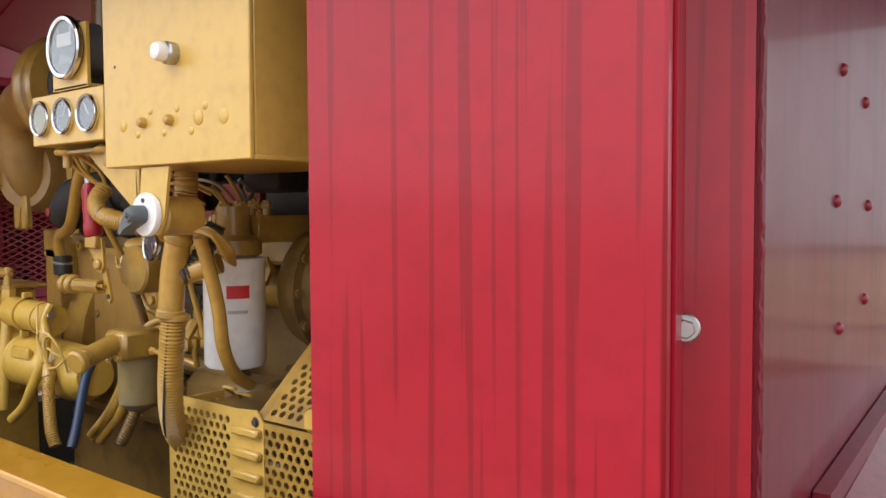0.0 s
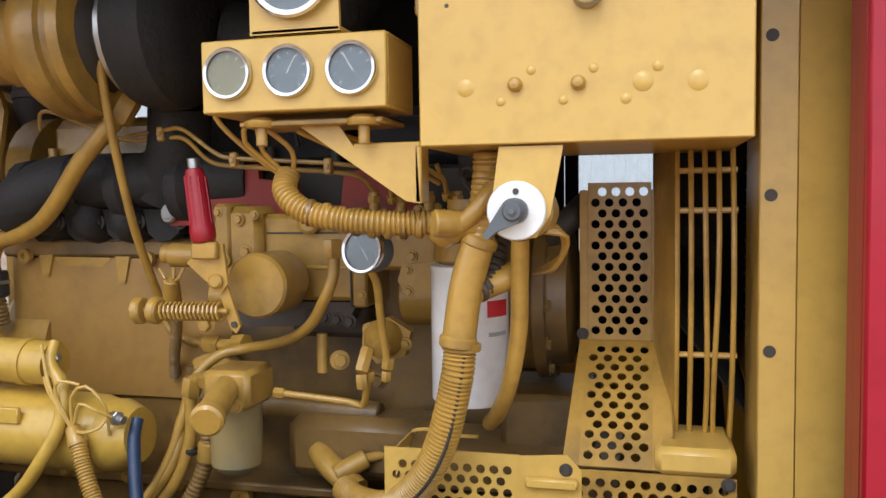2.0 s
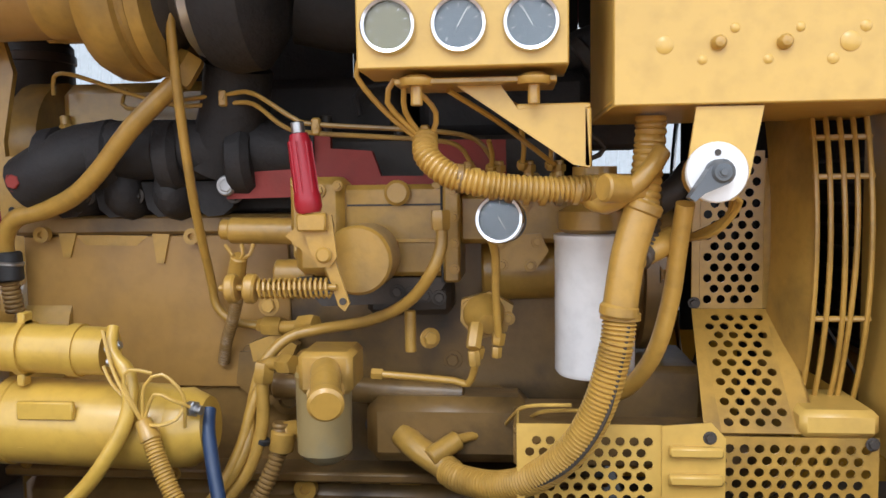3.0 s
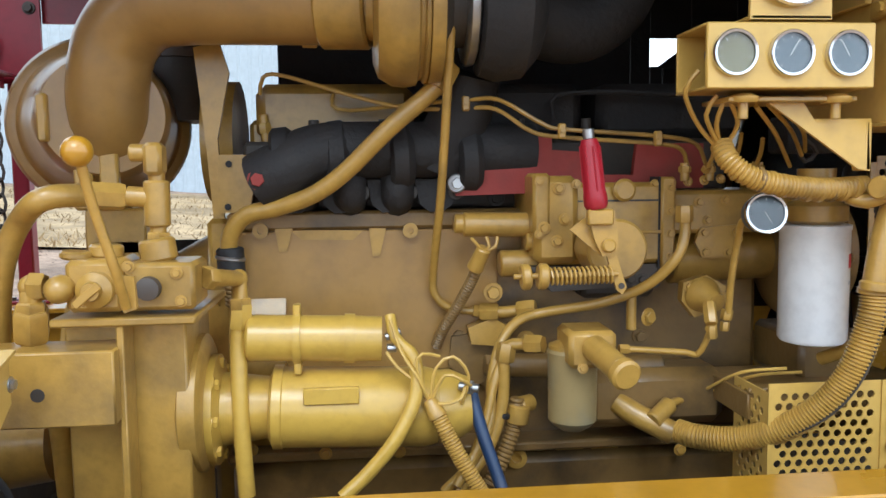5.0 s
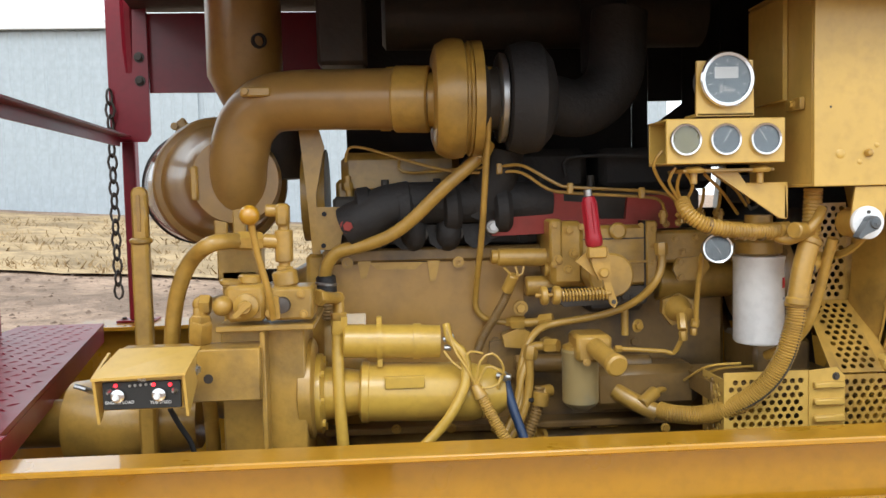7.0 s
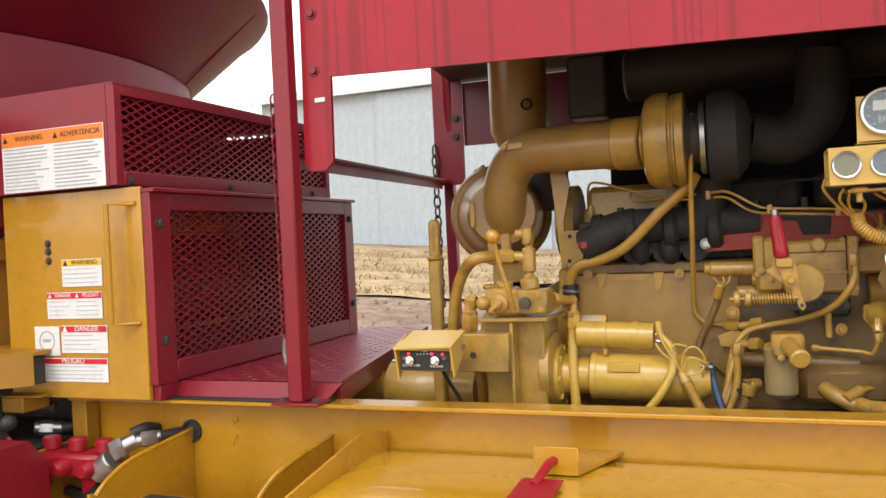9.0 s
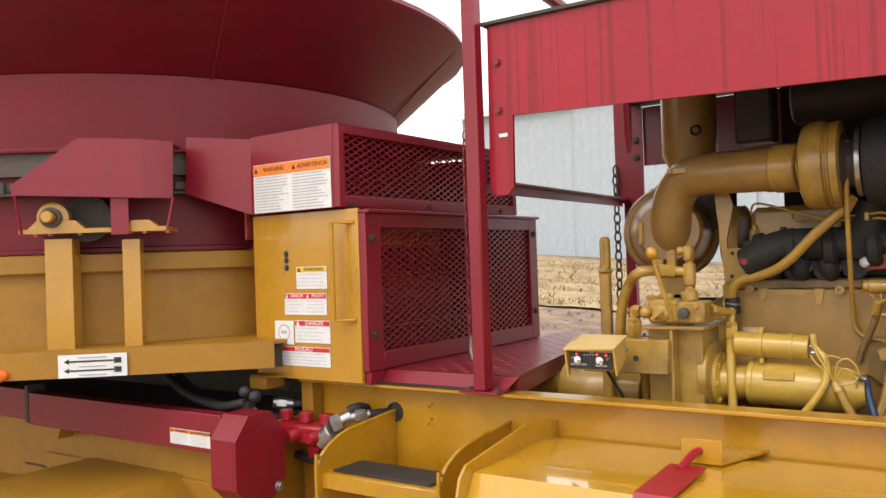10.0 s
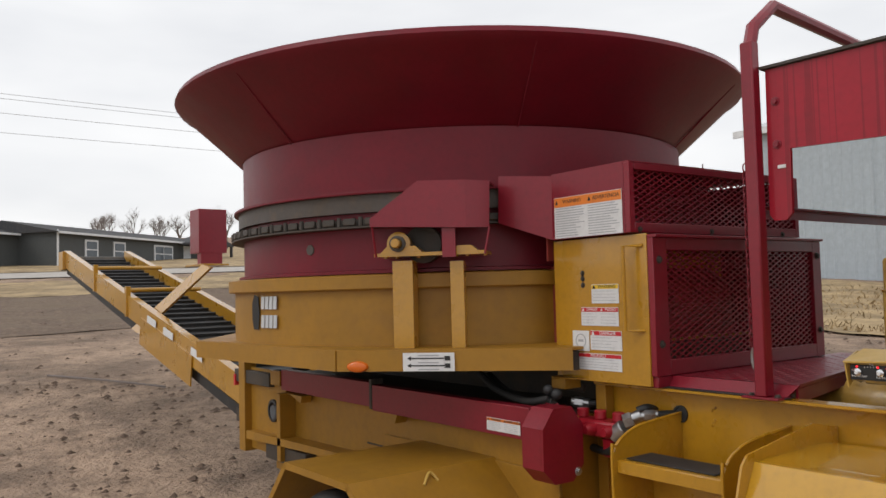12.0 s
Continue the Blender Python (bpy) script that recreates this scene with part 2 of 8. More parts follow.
        for i, p in enumerate(path):
            d = (path[min(i + 1, len(path) - 1)] - path[max(i - 1, 0)]).normalized()
            u = (u - d * u.dot(d)).normalized()
            w = d.cross(u)
            rr = r[i * len(r) // len(path)] if isinstance(r, (list, tuple)) else r
            if ribs:
                rr *= (1 - depth) if i % 3 == 0 else 1.0
            for k in range(seg):
                t = 2 * math.pi * k / seg
                vs.append(p + (u * math.cos(t) + w * math.sin(t)) * rr)
        for j in range(len(path) - 1):
            for i in range(seg):
                k = (i + 1) % seg
                fs.append((j * seg + i, j * seg + k, (j + 1) * seg + k, (j + 1) * seg + i))
        k0 = len(self.v)
        self.add(vs, fs, True)
        self.f += [tuple(k0 + i for i in range(seg))[::-1], tuple(k0 + (len(path) - 1) * seg + i for i in range(seg))]
        self.s += [False, False]
        return self

    def prism(self, poly, thick):
        """A flat plate: a polygon of points given a thickness vector."""
        n, t = len(poly), V(thick)
        a = [V(p) for p in poly]
        nor = sum(((a[i] - a[0]).cross(a[i + 1] - a[0]) for i in range(1, n - 1)), V((0, 0, 0)))
        if nor.dot(t) > 0:
            a = a[::-1]
        fs = [tuple(range(n)), tuple(range(2 * n - 1, n - 1, -1))]
        fs += [(i, i + n, (i + 1) % n + n, (i + 1) % n) for i in range(n)]
        return self.add(a + [p + t for p in a], fs)

    def mesh_panel(self, o, u, v, w, h, cw=0.042, ch=0.021, t=0.0035):
        """Expanded metal: two sets of slanting strands cut off at the edges of a rectangle."""
        o, u, v = V(o), V(u).normalized(), V(v).normalized()
        nrm = u.cross(v)
        for sgn in (1, -1):
            k = -int(h / ch) - 2
            while k * cw < w + h * cw / ch + cw:
                # x = k*cw + sgn*(cw/ch)*y
                seg = []
                for y0 in (0, h):
                    seg.append((k * cw + sgn * cw / ch * y0, y0))
                (x0, y0), (x1, y1) = seg
                t0, t1 = 0.0, 1.0
                dx = x1 - x0
                for lo, hi in ((0, w),):
                    a, c = (lo - x0) / dx, (hi - x0) / dx
                    t0, t1 = max(t0, min(a, c)), min(t1, max(a, c))
                if t1 - t0 > 0.01:
                    p = o + u * (x0 + dx * t0) + v * (h * t0) + nrm * sgn * t * 0.3
                    q = o + u * (x0 + dx * t1) + v * (h * t1) + nrm * sgn * t * 0.3
                    d = (q - p).normalized()
                    s1, s2 = d.cross(nrm) * t * 0.55, nrm * t * 0.5
                    self.add([p + s1 + s2, p - s1 + s2, p - s1 - s2, p + s1 - s2, q + s1 + s2, q - s1 + s2, q - s1 - s2, q + s1 - s2],
                             [(0, 1, 5, 4), (1, 2, 6, 5), (2, 3, 7, 6), (3, 0, 4, 7)])
                k += 1
        return self

    def perforated(self, o, u, v, w, h, pitch=0.0215, r=0.0078, t=0.003, edge=0.02):
        """A punched sheet: staggered round holes with their walls, inside a plain border."""
        o, u, v = V(o), V(u).normalized(), V(v).normalized()
        n = u.cross(v).normalized()
        rh = pitch * 0.87
        nx = max(2, int((w - 2 * edge) / pitch - 0.5))
        ny = max(2, int((h - 2 * edge) / rh))
        wc = (w - 2 * edge) / (nx + 0.5)
        ex, ey, first = edge, (h - ny * rh) / 2, len(self.v)
        ff = len(self.f)
        def quad(x0, y0, x1, y1):
            c = [o + u * a + v * b_ for a, b_ in ((x0, y0), (x1, y0), (x1, y1), (x0, y1))]
            self.add(c + [p - n * t for p in c], [(0, 1, 2, 3), (7, 6, 5, 4), (0, 4, 5, 1), (1, 5, 6, 2), (2, 6, 7, 3), (3, 7, 4, 0)])
        quad(0, 0, w, ey), quad(0, h - ey, w, h)
        for j in range(ny):
            x = ex + wc / 2 * (j % 2)
            y0 = ey + j * rh
            quad(0, y0, x, y0 + rh)
            quad(x + nx * wc, y0, w, y0 + rh)
            for i in range(nx):
                cx, cy = x + (i + 0.5) * wc, y0 + rh / 2
                vs = []
                for k in range(8):
                    a = math.pi / 4 * k
                    ca, sa = math.cos(a), math.sin(a)
                    m = max(abs(ca), abs(sa))
                    vs.append(o + u * (cx + ca / m * wc / 2) + v * (cy + sa / m * rh / 2))
                for k in range(8):
                    a = math.pi / 4 * k
                    vs.append(o + u * (cx + math.cos(a) * r) + v * (cy + math.sin(a) * r))
                vs += [p - n * t for p in vs]
                fs = []
                for k in range(8):
                    q = (k + 1) % 8
                    fs += [(k, q, q + 8, k + 8), (k + 16, k + 24, q + 24, q + 16), (k + 8, q + 8, q + 24, k + 24)]
                self.add(vs, fs)
        seen, new_at, kept = {}, {}, self.v[:first]
        for k in range(first, len(self.v)):
            key = tuple(round(c, 5) for c in self.v[k])
            if key not in seen:
                seen[key] = len(kept)
                kept.append(self.v[k])
            new_at[k] = seen[key]
        self.v = kept
        self.f[ff:] = [tuple(new_at[k] for k in f) for f in self.f[ff:]]
        return self


def part(name, b, material, parent=None, label=""):
    """Links what b gathered as ONE mesh, its origin at its base, under a thing or a part."""
    co = np.array(b.v)
    base = V(((co[:, 0].min() + co[:, 0].max()) / 2, (co[:, 1].min() + co[:, 1].max()) / 2, co[:, 2].min()))
    me = bpy.data.meshes.new(name)
    me.from_pydata([tuple(V(v) - base) for v in b.v], [], b.f)
    me.polygons.foreach_set("use_smooth", b.s)
    me.materials.append(material)
    me.update()
    me.set_sharp_from_angle(angle=radians(38))
    ob = new(name, me)
    ob.location = base
    if parent:
        ob.parent = parent
        at = V((0, 0, 0))
        p = parent
        while p:
            at += p.location if not p.parent else p.location + p.matrix_parent_inverse.translation
            p = p.parent
        ob.matrix_parent_inverse = Matrix.Translation(-at)
    if label:
        ob["label"] = label
    return ob


def thing(name, at, label, category, group="", kind=""):
    ob = new(name)
    ob.location, ob.empty_display_size = at, 0.05
    return tagged(ob, label, category, group, kind)


def lettering(name, text, size, m, material, parent, label=""):
    """Words in the built-in font, as a thin mesh."""
    cu = bpy.data.curves.new(name, "FONT")
    cu.body, cu.size, cu.extrude, cu.align_x, cu.align_y = text, size, 0.0004, "CENTER", "CENTER"
    tmp = bpy.data.objects.new(name, cu)
    me = bpy.data.meshes.new_from_object(tmp)
    bpy.data.objects.remove(tmp)
    b = B()
    b.add([m @ v.co for v in me.vertices], [tuple(p.vertices) for p in me.polygons])
    return part(name, b, material, parent, label)


def seg_dir(p, q):
    return (V(q) - V(p)).normalized()


# ---- setting: yard, field, shed, house ----
def ground_z(x, y):
    return -0.25 - 0.068 * x + 0.0235 * y


def sheet(name, xs, ys, material, lift, label, rough=0.0):
    b = B()
    pts = [(x, y, ground_z(x, y) + lift + rough * (noise.noise(V((x * 0.9, y * 0.9, 0))) + 0.5 * noise.noise(V((x * 3.1, y * 3.1, 5))))) for y in ys for x in xs]
    n = len(xs)
    b.add(pts, [(j * n + i, j * n + i + 1, (j + 1) * n + i + 1, (j + 1) * n + i) for j in range(len(ys) - 1) for i in range(n - 1)], True)
    return tagged(part(name, b, material, None, label), kind="structure")


def spread(lo, mid0, mid1, hi, step, far):
    return sorted({*[mid0 + step * i for i in range(int((mid1 - mid0) / step) + 1)], *[lo + (mid0 - lo) * k / far for k in range(far)], *[mid1 + (hi - mid1) * (k + 1) / far for k in range(far)]})


sheet("ground", spread(-900, -30, 12, 500, 0.6, 8), spread(-400, -8, 40, 900, 0.6, 8), M_GROUND, 0, "brown gravel yard with damp patches and tyre tracks", 0.035)
field = sheet("grass_field", spread(-40, -26, 6, 14, 0.5, 3), spread(13.0, 13.2, 27, 28.6, 0.35, 2), M_GRASS, 0.05, "strip of dry straw-coloured grass in front of the shed", 0.07)
road_ = sheet("road", spread(-47.5, -47, -42, -41.5, 1.5, 1), spread(-60, -20, 20, 120, 2, 4), M_ROAD, 0.05, "pale gravel road in front of the house", 0.02)
verge = sheet("grass_verge", spread(-38, -37.5, -29.5, -29, 0.8, 1), spread(-30, -12, 14, 30, 0.8, 3), M_GRASS, 0.05, "strip of dry grass along the yard", 0.08)
tilled = sheet("tilled_ground", spread(-29, -28.5, -19.5, -18.5, 0.6, 1), spread(-20, -10, 12, 16, 0.6, 2), M_SOIL, 0.03, "dark damp rutted ground at the yard's edge", 0.06)
lawn = sheet("lawn", spread(-140, -100, -52, -48, 2, 4), spread(-30, 0, 40, 60, 2, 4), M_GRASS, 0.06, "dull winter lawn around the grey house", 0.05)

rng = random.Random(3)
b = B()
for i in range(7000):
    if i < 2200:
        x, y = rng.uniform(-24, -6.4), rng.uniform(-3.5, 11)
    elif i < 3600:
        x, y = rng.uniform(-13, -6.2), rng.uniform(-2.5, 3.5)
    else:
        x, y = rng.uniform(-18, 0), rng.uniform(3.5, 14)
    r = 0.006 + 0.042 * rng.random() ** 4
    c = V((x, y, ground_z(x, y) + 0.02))
    vs = [c + V((r * rng.uniform(0.6, 1.4) * sx, r * rng.uniform(0.6, 1.4) * sy, r * 0.6 * sz)) for sx, sy, sz in ((1, 0, 0), (0, 1, 0), (-1, 0, 0), (0, -1, 0), (0.1, 0.1, 1.2))]
    b.add(vs, [(0, 1, 4), (1, 2, 4), (2, 3, 4), (3, 0, 4)])
tagged(part("gravel", b, M_CLOD, None, "loose stones and clods scattered over the yard"), kind="stuff")

b = B()
for i in range(15000):
    x, y = rng.uniform(-24, 2), 13.2 + 13.5 * rng.random() ** 1.3
    if noise.noise(V((x * 0.5, y * 0.9, 3))) < rng.uniform(-0.45, 0.25):
        continue
    c = V((x, y, ground_z(x, y) + 0.0))
    a, h, w = rng.uniform(0, 6.28), rng.uniform(0.05, 0.17), rng.uniform(0.008, 0.03)
    lean = V((rng.uniform(-0.16, 0.16), rng.uniform(-0.16, 0.16), h))
    d = V((math.cos(a), math.sin(a), 0)) * w
    b.add([c - d, c + d, c + lean + d * 0.3, c + lean * 0.95 - d * 0.4], [(0, 1, 2, 3)])
tagged(part("dry_grass", b, M_GRASS, None, "tufts of dry yellow grass"), kind="stuff")

SHED_Y = 31.0
SX0, SX1 = (-22.556, 31.000, 5.289)[0], 9.0
shed = thing("steel_shed", ((SX0 + SX1) / 2, SHED_Y, ground_z(-12, SHED_Y)), "pale blue-grey corrugated steel farm shed with a white eave", "shed", kind="structure")
ez = (-15.331, 31.000, 8.339)[2]
b = B()
zb = 0.4
b.box((SX0, SHED_Y, zb), (SX1, SHED_Y + 12, ez), ch=0.01)
part("wall", b, M_SHED, shed)
x = SX0 + 0.1
while x < SX1 - 0.1:
    part("rib", B().prism([(x, SHED_Y - 0.001, zb), (x + 0.05, SHED_Y - 0.03, zb), (x + 0.09, SHED_Y - 0.03, zb), (x + 0.14, SHED_Y - 0.001, zb)], (0, 0, ez - zb)), M_SHED, shed)
    x += 0.42
b = B()
b.prism([(SX0 - 0.3, SHED_Y - 0.35, ez), (SX0 - 0.3, SHED_Y + 6, ez + 1.9), (SX0 - 0.3, SHED_Y + 12.35, ez), (SX0 - 0.3, SHED_Y + 12.35, ez + 0.12), (SX0 - 0.3, SHED_Y + 6, ez + 2.05), (SX0 - 0.3, SHED_Y - 0.35, ez + 0.14)], (SX1 - SX0 + 0.6, 0, 0))
part("roof", b, M_SHEDROOF, shed)
b = B()
b.box((SX0 - 0.3, SHED_Y - 0.42, ez - 0.1), (SX1 + 0.3, SHED_Y - 0.3, ez + 0.2))
part("eave", b, M_TRIM, shed, "white eave trim")
b = B()
dx = (-16.679, 31.000, 4.907)[0]
b.box((dx, SHED_Y - 0.12, zb), (dx + 7.5, SHED_Y - 0.05, ez - 0.15))
sd = part("sliding_door", b, M_SHED, shed, "corrugated sliding door")
x = dx + 0.2
while x < dx + 7.3:
    part("rib", B().prism([(x, SHED_Y - 0.121, zb), (x + 0.05, SHED_Y - 0.15, zb), (x + 0.09, SHED_Y - 0.15, zb), (x + 0.14, SHED_Y - 0.121, zb)], (0, 0, ez - 0.2 - zb)), M_SHED, sd)
    x += 0.42

# the house, far off beyond the yard
HZ = ground_z(-57, 8.9) - 0.05
house = thing("house", (-62, 16, HZ), "single-storey dark grey house with white window frames", "house")
HD = V((-0.62, 0.78, 0)).normalized()
HN = V((HD[1], -HD[0], 0))
def house_pt(a, d, z):
    return V((-57, 8.9, HZ + z)) + HD * a - HN * d
def house_box(b, a0, a1, d0, d1, z0, z1):
    return b.prism([house_pt(a0, d0, z0), house_pt(a1, d0, z0), house_pt(a1, d1, z0), house_pt(a0, d1, z0)], (0, 0, z1 - z0))
part("wall", house_box(house_box(B(), 0, 18.5, 0, 8, -0.6, 2.25), -5.4, 0, 3, 9, -0.6, 2.2), M_SIDING, house)
b = B()
b.prism([house_pt(-0.3, -0.4, 2.25), house_pt(-0.3, 4, 3.15), house_pt(-0.3, 8.4, 2.25)], HD * 19.1)
b.prism([house_pt(-5.7, 2.6, 2.2), house_pt(-5.7, 6, 3.05), house_pt(-5.7, 9.4, 2.2)], HD * 5.4)
part("roof", b, M_ROOF, house, "dark shingle roof")
b = B()
house_box(b, -0.3, 18.8, -0.45, -0.35, 2.14, 2.28)
house_box(b, -5.7, -0.3, 2.5, 2.6, 2.1, 2.23)
house_box(b, -0.06, 0.08, -0.05, 0, 0, 2.4)
part("fascia", b, M_TRIM, house, "white fascia")
for a0, w, n in ((2.6, 1.1, 1), (5.5, 1.1, 1), (10.2, 2.2, 2), (17.0, 0.9, 1)):
    win = part("window", house_box(B(), a0 - 0.1, a0 + w + 0.1, -0.06, -0.003, 0.62, 1.9), M_TRIM, house, "white-framed window")
    for k in range(n):
        for z0 in (0.70, 1.28):
            part("pane", house_box(B(), a0 + k * w / n + 0.05, a0 + (k + 1) * w / n - 0.05, -0.085, -0.062, z0, z0 + 0.5), M_PANE, win)
part("door", house_box(B(), 14.0, 15.0, -0.06, -0.004, 0.1, 2.0), M_TRIM, house)
porch = B()
porch.prism([house_pt(13.2, -1.8, 2.2), house_pt(16.0, -1.8, 2.9), house_pt(18.8, -1.8, 2.2), house_pt(18.8, -1.8, 2.05), house_pt(13.2, -1.8, 2.05)], -HN * 2.5)
for a in (13.4, 18.5):
    house_box(porch, a, a + 0.18, -1.75, -1.57, 0, 2.2)
part("porch", porch, M_ROOF, house, "gabled porch on posts")

def bare_tree(x, y, h, seed):
    r = random.Random(seed)
    z = ground_z(x, y)
    t = thing("bare_tree", (x, y, z), "leafless winter tree with thin grey branches", "tree", "trees behind the house")
    trunk, twigs = B(), B()
    def grow(p, d, n, rad, lev):
        q = p + d * n
        (trunk if lev < 2 else twigs).lathe(p, q - p, [(rad, 0), (rad * 0.65, (q - p).length)], 5 if lev < 3 else 3)
        if lev < 5:
            for k in range(3 if lev else 5):
                e = (d + V((r.uniform(-0.8, 0.8), r.uniform(-0.8, 0.8), r.uniform(-0.15, 0.6)))).normalized()
                grow(p.lerp(q, r.uniform(0.55, 1)), e, n * r.uniform(0.55, 0.8), rad * 0.55, lev + 1)
    grow(V((x, y, z)), V((0, 0, 1)), h * 0.32, h * 0.022, 0)
    part("trunk", trunk, M_BARK, t)
    part("crown", twigs, M_BARK, t)

tr_ = random.Random(8)
for i in range(11):
    bare_tree(-104 - 8 * tr_.random(), 22.5 + 1.75 * i + tr_.uniform(-0.6, 0.6), tr_.uniform(5.2, 7.4), 20 + i)

b = B()
for k, (z, s) in enumerate(((18.6, 0.0), (18.0, 0.2), (16.9, 0.1), (15.2, 0.2))):
    b.tube([(-75, -40 + 14 * j, z + 0.012 * (j - 5) ** 2 + s) for j in range(11)], 0.02, 5, False)
tagged(part("power_line", b, M_GINK, None, "four thin overhead power lines beyond the yard"), category="power line", kind="structure")
b = B()
for y in (-41, 101):
    b.cyl((-75, y, ground_z(-75, y)), (-75, y, 19.5), 0.16, 0.11, 10)
tagged(part("power_pole", b, M_BARK, None, "wooden poles that carry the power lines"), kind="structure")
b = B()
b.tube([(-13.2, 0.2, ground_z(-13.2, 0.2) + 0.03), (-12.2, 0.7, ground_z(-12.2, 0.7) + 0.05), (-11.4, 1.2, ground_z(-11.4, 1.2) + 0.03)], 0.015, 6)
tagged(part("fallen_stick", b, M_BARK, None, "thin dry stick lying on the gravel"), category="stick")

# ---- trailer frame ----
frame_t = thing("chassis", (-1.8, 0.66, 0.72), "yellow painted steel trailer main beam with a wide top flange", "trailer frame")
b = B()
b.box((-3.6, 0.618, 0.70), (0.9, 0.63, 1.262))
part("web", b, M_YEL, frame_t)
b = B()
b.box((-3.6, 0.548, 1.266), (0.9, 0.63, 1.278), ch=0.003)
part("top_flange", b, M_YEL, frame_t)
b = B()
b.box((-3.6, 0.55, 0.685), (0.9, 0.63, 0.70))
part("bottom_flange", b, M_YEL, frame_t)
b = B()
b.box((-3.9, 2.25, 0.70), (0.9, 2.28, 1.262)).box((-3.2, 2.17, 1.262), (0.9, 2.36, 1.277))
part("far_beam", b, M_YEL, frame_t)
b = B()
b.box((-3.2, 0.69, 0.74), (0.9, 2.249, 0.76))
for x in (-2.95, -1.2, 0.2):
    b.box((x, 0.69, 0.76), (x + 0.1, 2.249, 1.0))
part("floor_pan", b, M_DARK, frame_t, "dark oily floor pan under the engine")
for p in ((-3.207, 0.614, 1.174), (-3.601, 0.614, 1.174)):
    part("port_hole", B().lathe(V(p) + V((0, 0.004, 0)), (0, -1, 0), [(0.034, 0), (0.034, 0.007), (0.027, 0.007), (0.025, 0.001)], 20), M_RUBBER, frame_t, "black rubber grommet")
for p in ((-3.051, 0.618, 1.213), (-3.054, 0.618, 1.165), (-3.063, 0.618, 1.204), (-3.066, 0.618, 1.148), (-3.256, 0.618, 1.020)):
    part("bolt", B().bolt(p, (0, -1, 0), 0.006), M_YEL, frame_t)

# ---- tub ----
TC = (-5.2, 1.1, 0)
def ring(b, profile, seg=72):
    return b.lathe(TC, (0, 0, 1), profile, seg)
tub = thing("grinder_tub", (TC[0], TC[1], 1.77), "large dark red steel grinder tub with a flared rim", "tub")
part("drum", ring(B(), [(1.26, 1.77), (1.33, 1.77), (1.33, 2.475), (1.26, 2.475)]), M_TUB, tub)
b = B()
ring(b, [(1.33, 2.448), (1.345, 2.456), (1.665, 2.745), (1.695, 2.76), (1.71, 2.78), (1.70, 2.805), (1.675, 2.81), (1.655, 2.785), (1.28, 2.468)])
part("flared_rim", b, M_TUB, tub)
b = B()
ring(b, [(1.33, 2.145), (1.385, 2.145), (1.387, 2.152), (1.385, 2.160), (1.33, 2.162)])
part("upper_flange", b, M_TUB, tub)
part("wear_band", ring(B(), [(1.33, 2.06), (1.36, 2.06), (1.36, 2.15), (1.33, 2.15)]), M_RUST, tub, "worn grey steel track")
part("chain_ring", ring(B(), [(1.33, 1.985), (1.40, 1.985), (1.40, 1.993), (1.36, 1.996), (1.36, 2.03), (1.33, 2.03)]), M_DARK, tub, "greasy chain track")
part("lower_flange", ring(B(), [(1.33, 1.77), (1.36, 1.77), (1.36, 1.785), (1.33, 1.79)]), M_TUB, tub)
for k in range(14):
    a0 = 2 * math.pi * k / 14
    d = V((math.cos(a0), math.sin(a0), 0))
    part("seam", B().tube([V(TC) + d * 1.338 + V((0, 0, 2.44)), V(TC) + d * 1.667 + V((0, 0, 2.75))], 0.004, 5, False), M_TUB, tub) if k % 2 else None
pp = V((-4.791, -0.168, 1.898))
pn = (pp - V((TC[0], TC[1], pp[2]))).normalized()
part("worn_patch", B().lathe(pp - pn * 0.002, pn, [(0.028, 0), (0.026, 0.004)], 7), M_RUST, tub, "bare worn spot")
# drive chain round the tub
chain = thing("drive_chain", (TC[0], TC[1], 1.975), "greasy black roller chain running round the tub", "chain")
for k in range(150):
    a0 = 2 * math.pi * k / 150
    if math.cos(a0 + 0.95) < -0.15:
        continue
    c = V((TC[0] + 1.392 * math.cos(a0), TC[1] + 1.392 * math.sin(a0), 2.015))
    if k % 2:
        part("link", B().box(c - V((0.009, 0.033, 0.017)), c + V((0.009, 0.033, 0.017)), pose(0, 0, 0, 0, 0, math.degrees(a0)), 0.006), M_DARK, chain)
    else:
        part("roller", B().cyl(c - V((0, 0, 0.022)), c + V((0, 0, 0.022)), 0.011, seg=8), M_DARK, chain)

base = thing("tub_base", (TC[0], TC[1], 1.33), "yellow steel tub base with a ring wall on an eight-sided deck", "tub base")
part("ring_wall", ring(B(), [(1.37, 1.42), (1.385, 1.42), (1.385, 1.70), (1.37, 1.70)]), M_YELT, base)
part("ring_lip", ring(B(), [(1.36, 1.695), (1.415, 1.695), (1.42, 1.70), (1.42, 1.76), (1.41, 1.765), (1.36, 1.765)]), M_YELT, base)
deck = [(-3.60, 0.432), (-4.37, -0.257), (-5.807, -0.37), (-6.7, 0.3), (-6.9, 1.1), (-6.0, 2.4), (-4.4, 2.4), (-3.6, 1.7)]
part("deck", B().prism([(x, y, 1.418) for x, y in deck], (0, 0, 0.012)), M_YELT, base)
for i in range(7):
    p, q = V((*deck[i], 1.335)), V((*deck[i + 1], 1.335))
    n = V((p[1] - q[1], q[0] - p[0], 0)).normalized()
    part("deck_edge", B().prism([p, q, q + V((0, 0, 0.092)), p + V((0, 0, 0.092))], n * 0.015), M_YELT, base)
# Slab under the deck is coloured dark to stand for the shade there.
part("underside", B().prism([(x * 0.98 - 0.1, y * 0.96 + 0.05, 1.33) for x, y in deck], (0, 0, 0.08)), M_DARK, base, "underside, shade put into its dark colour")

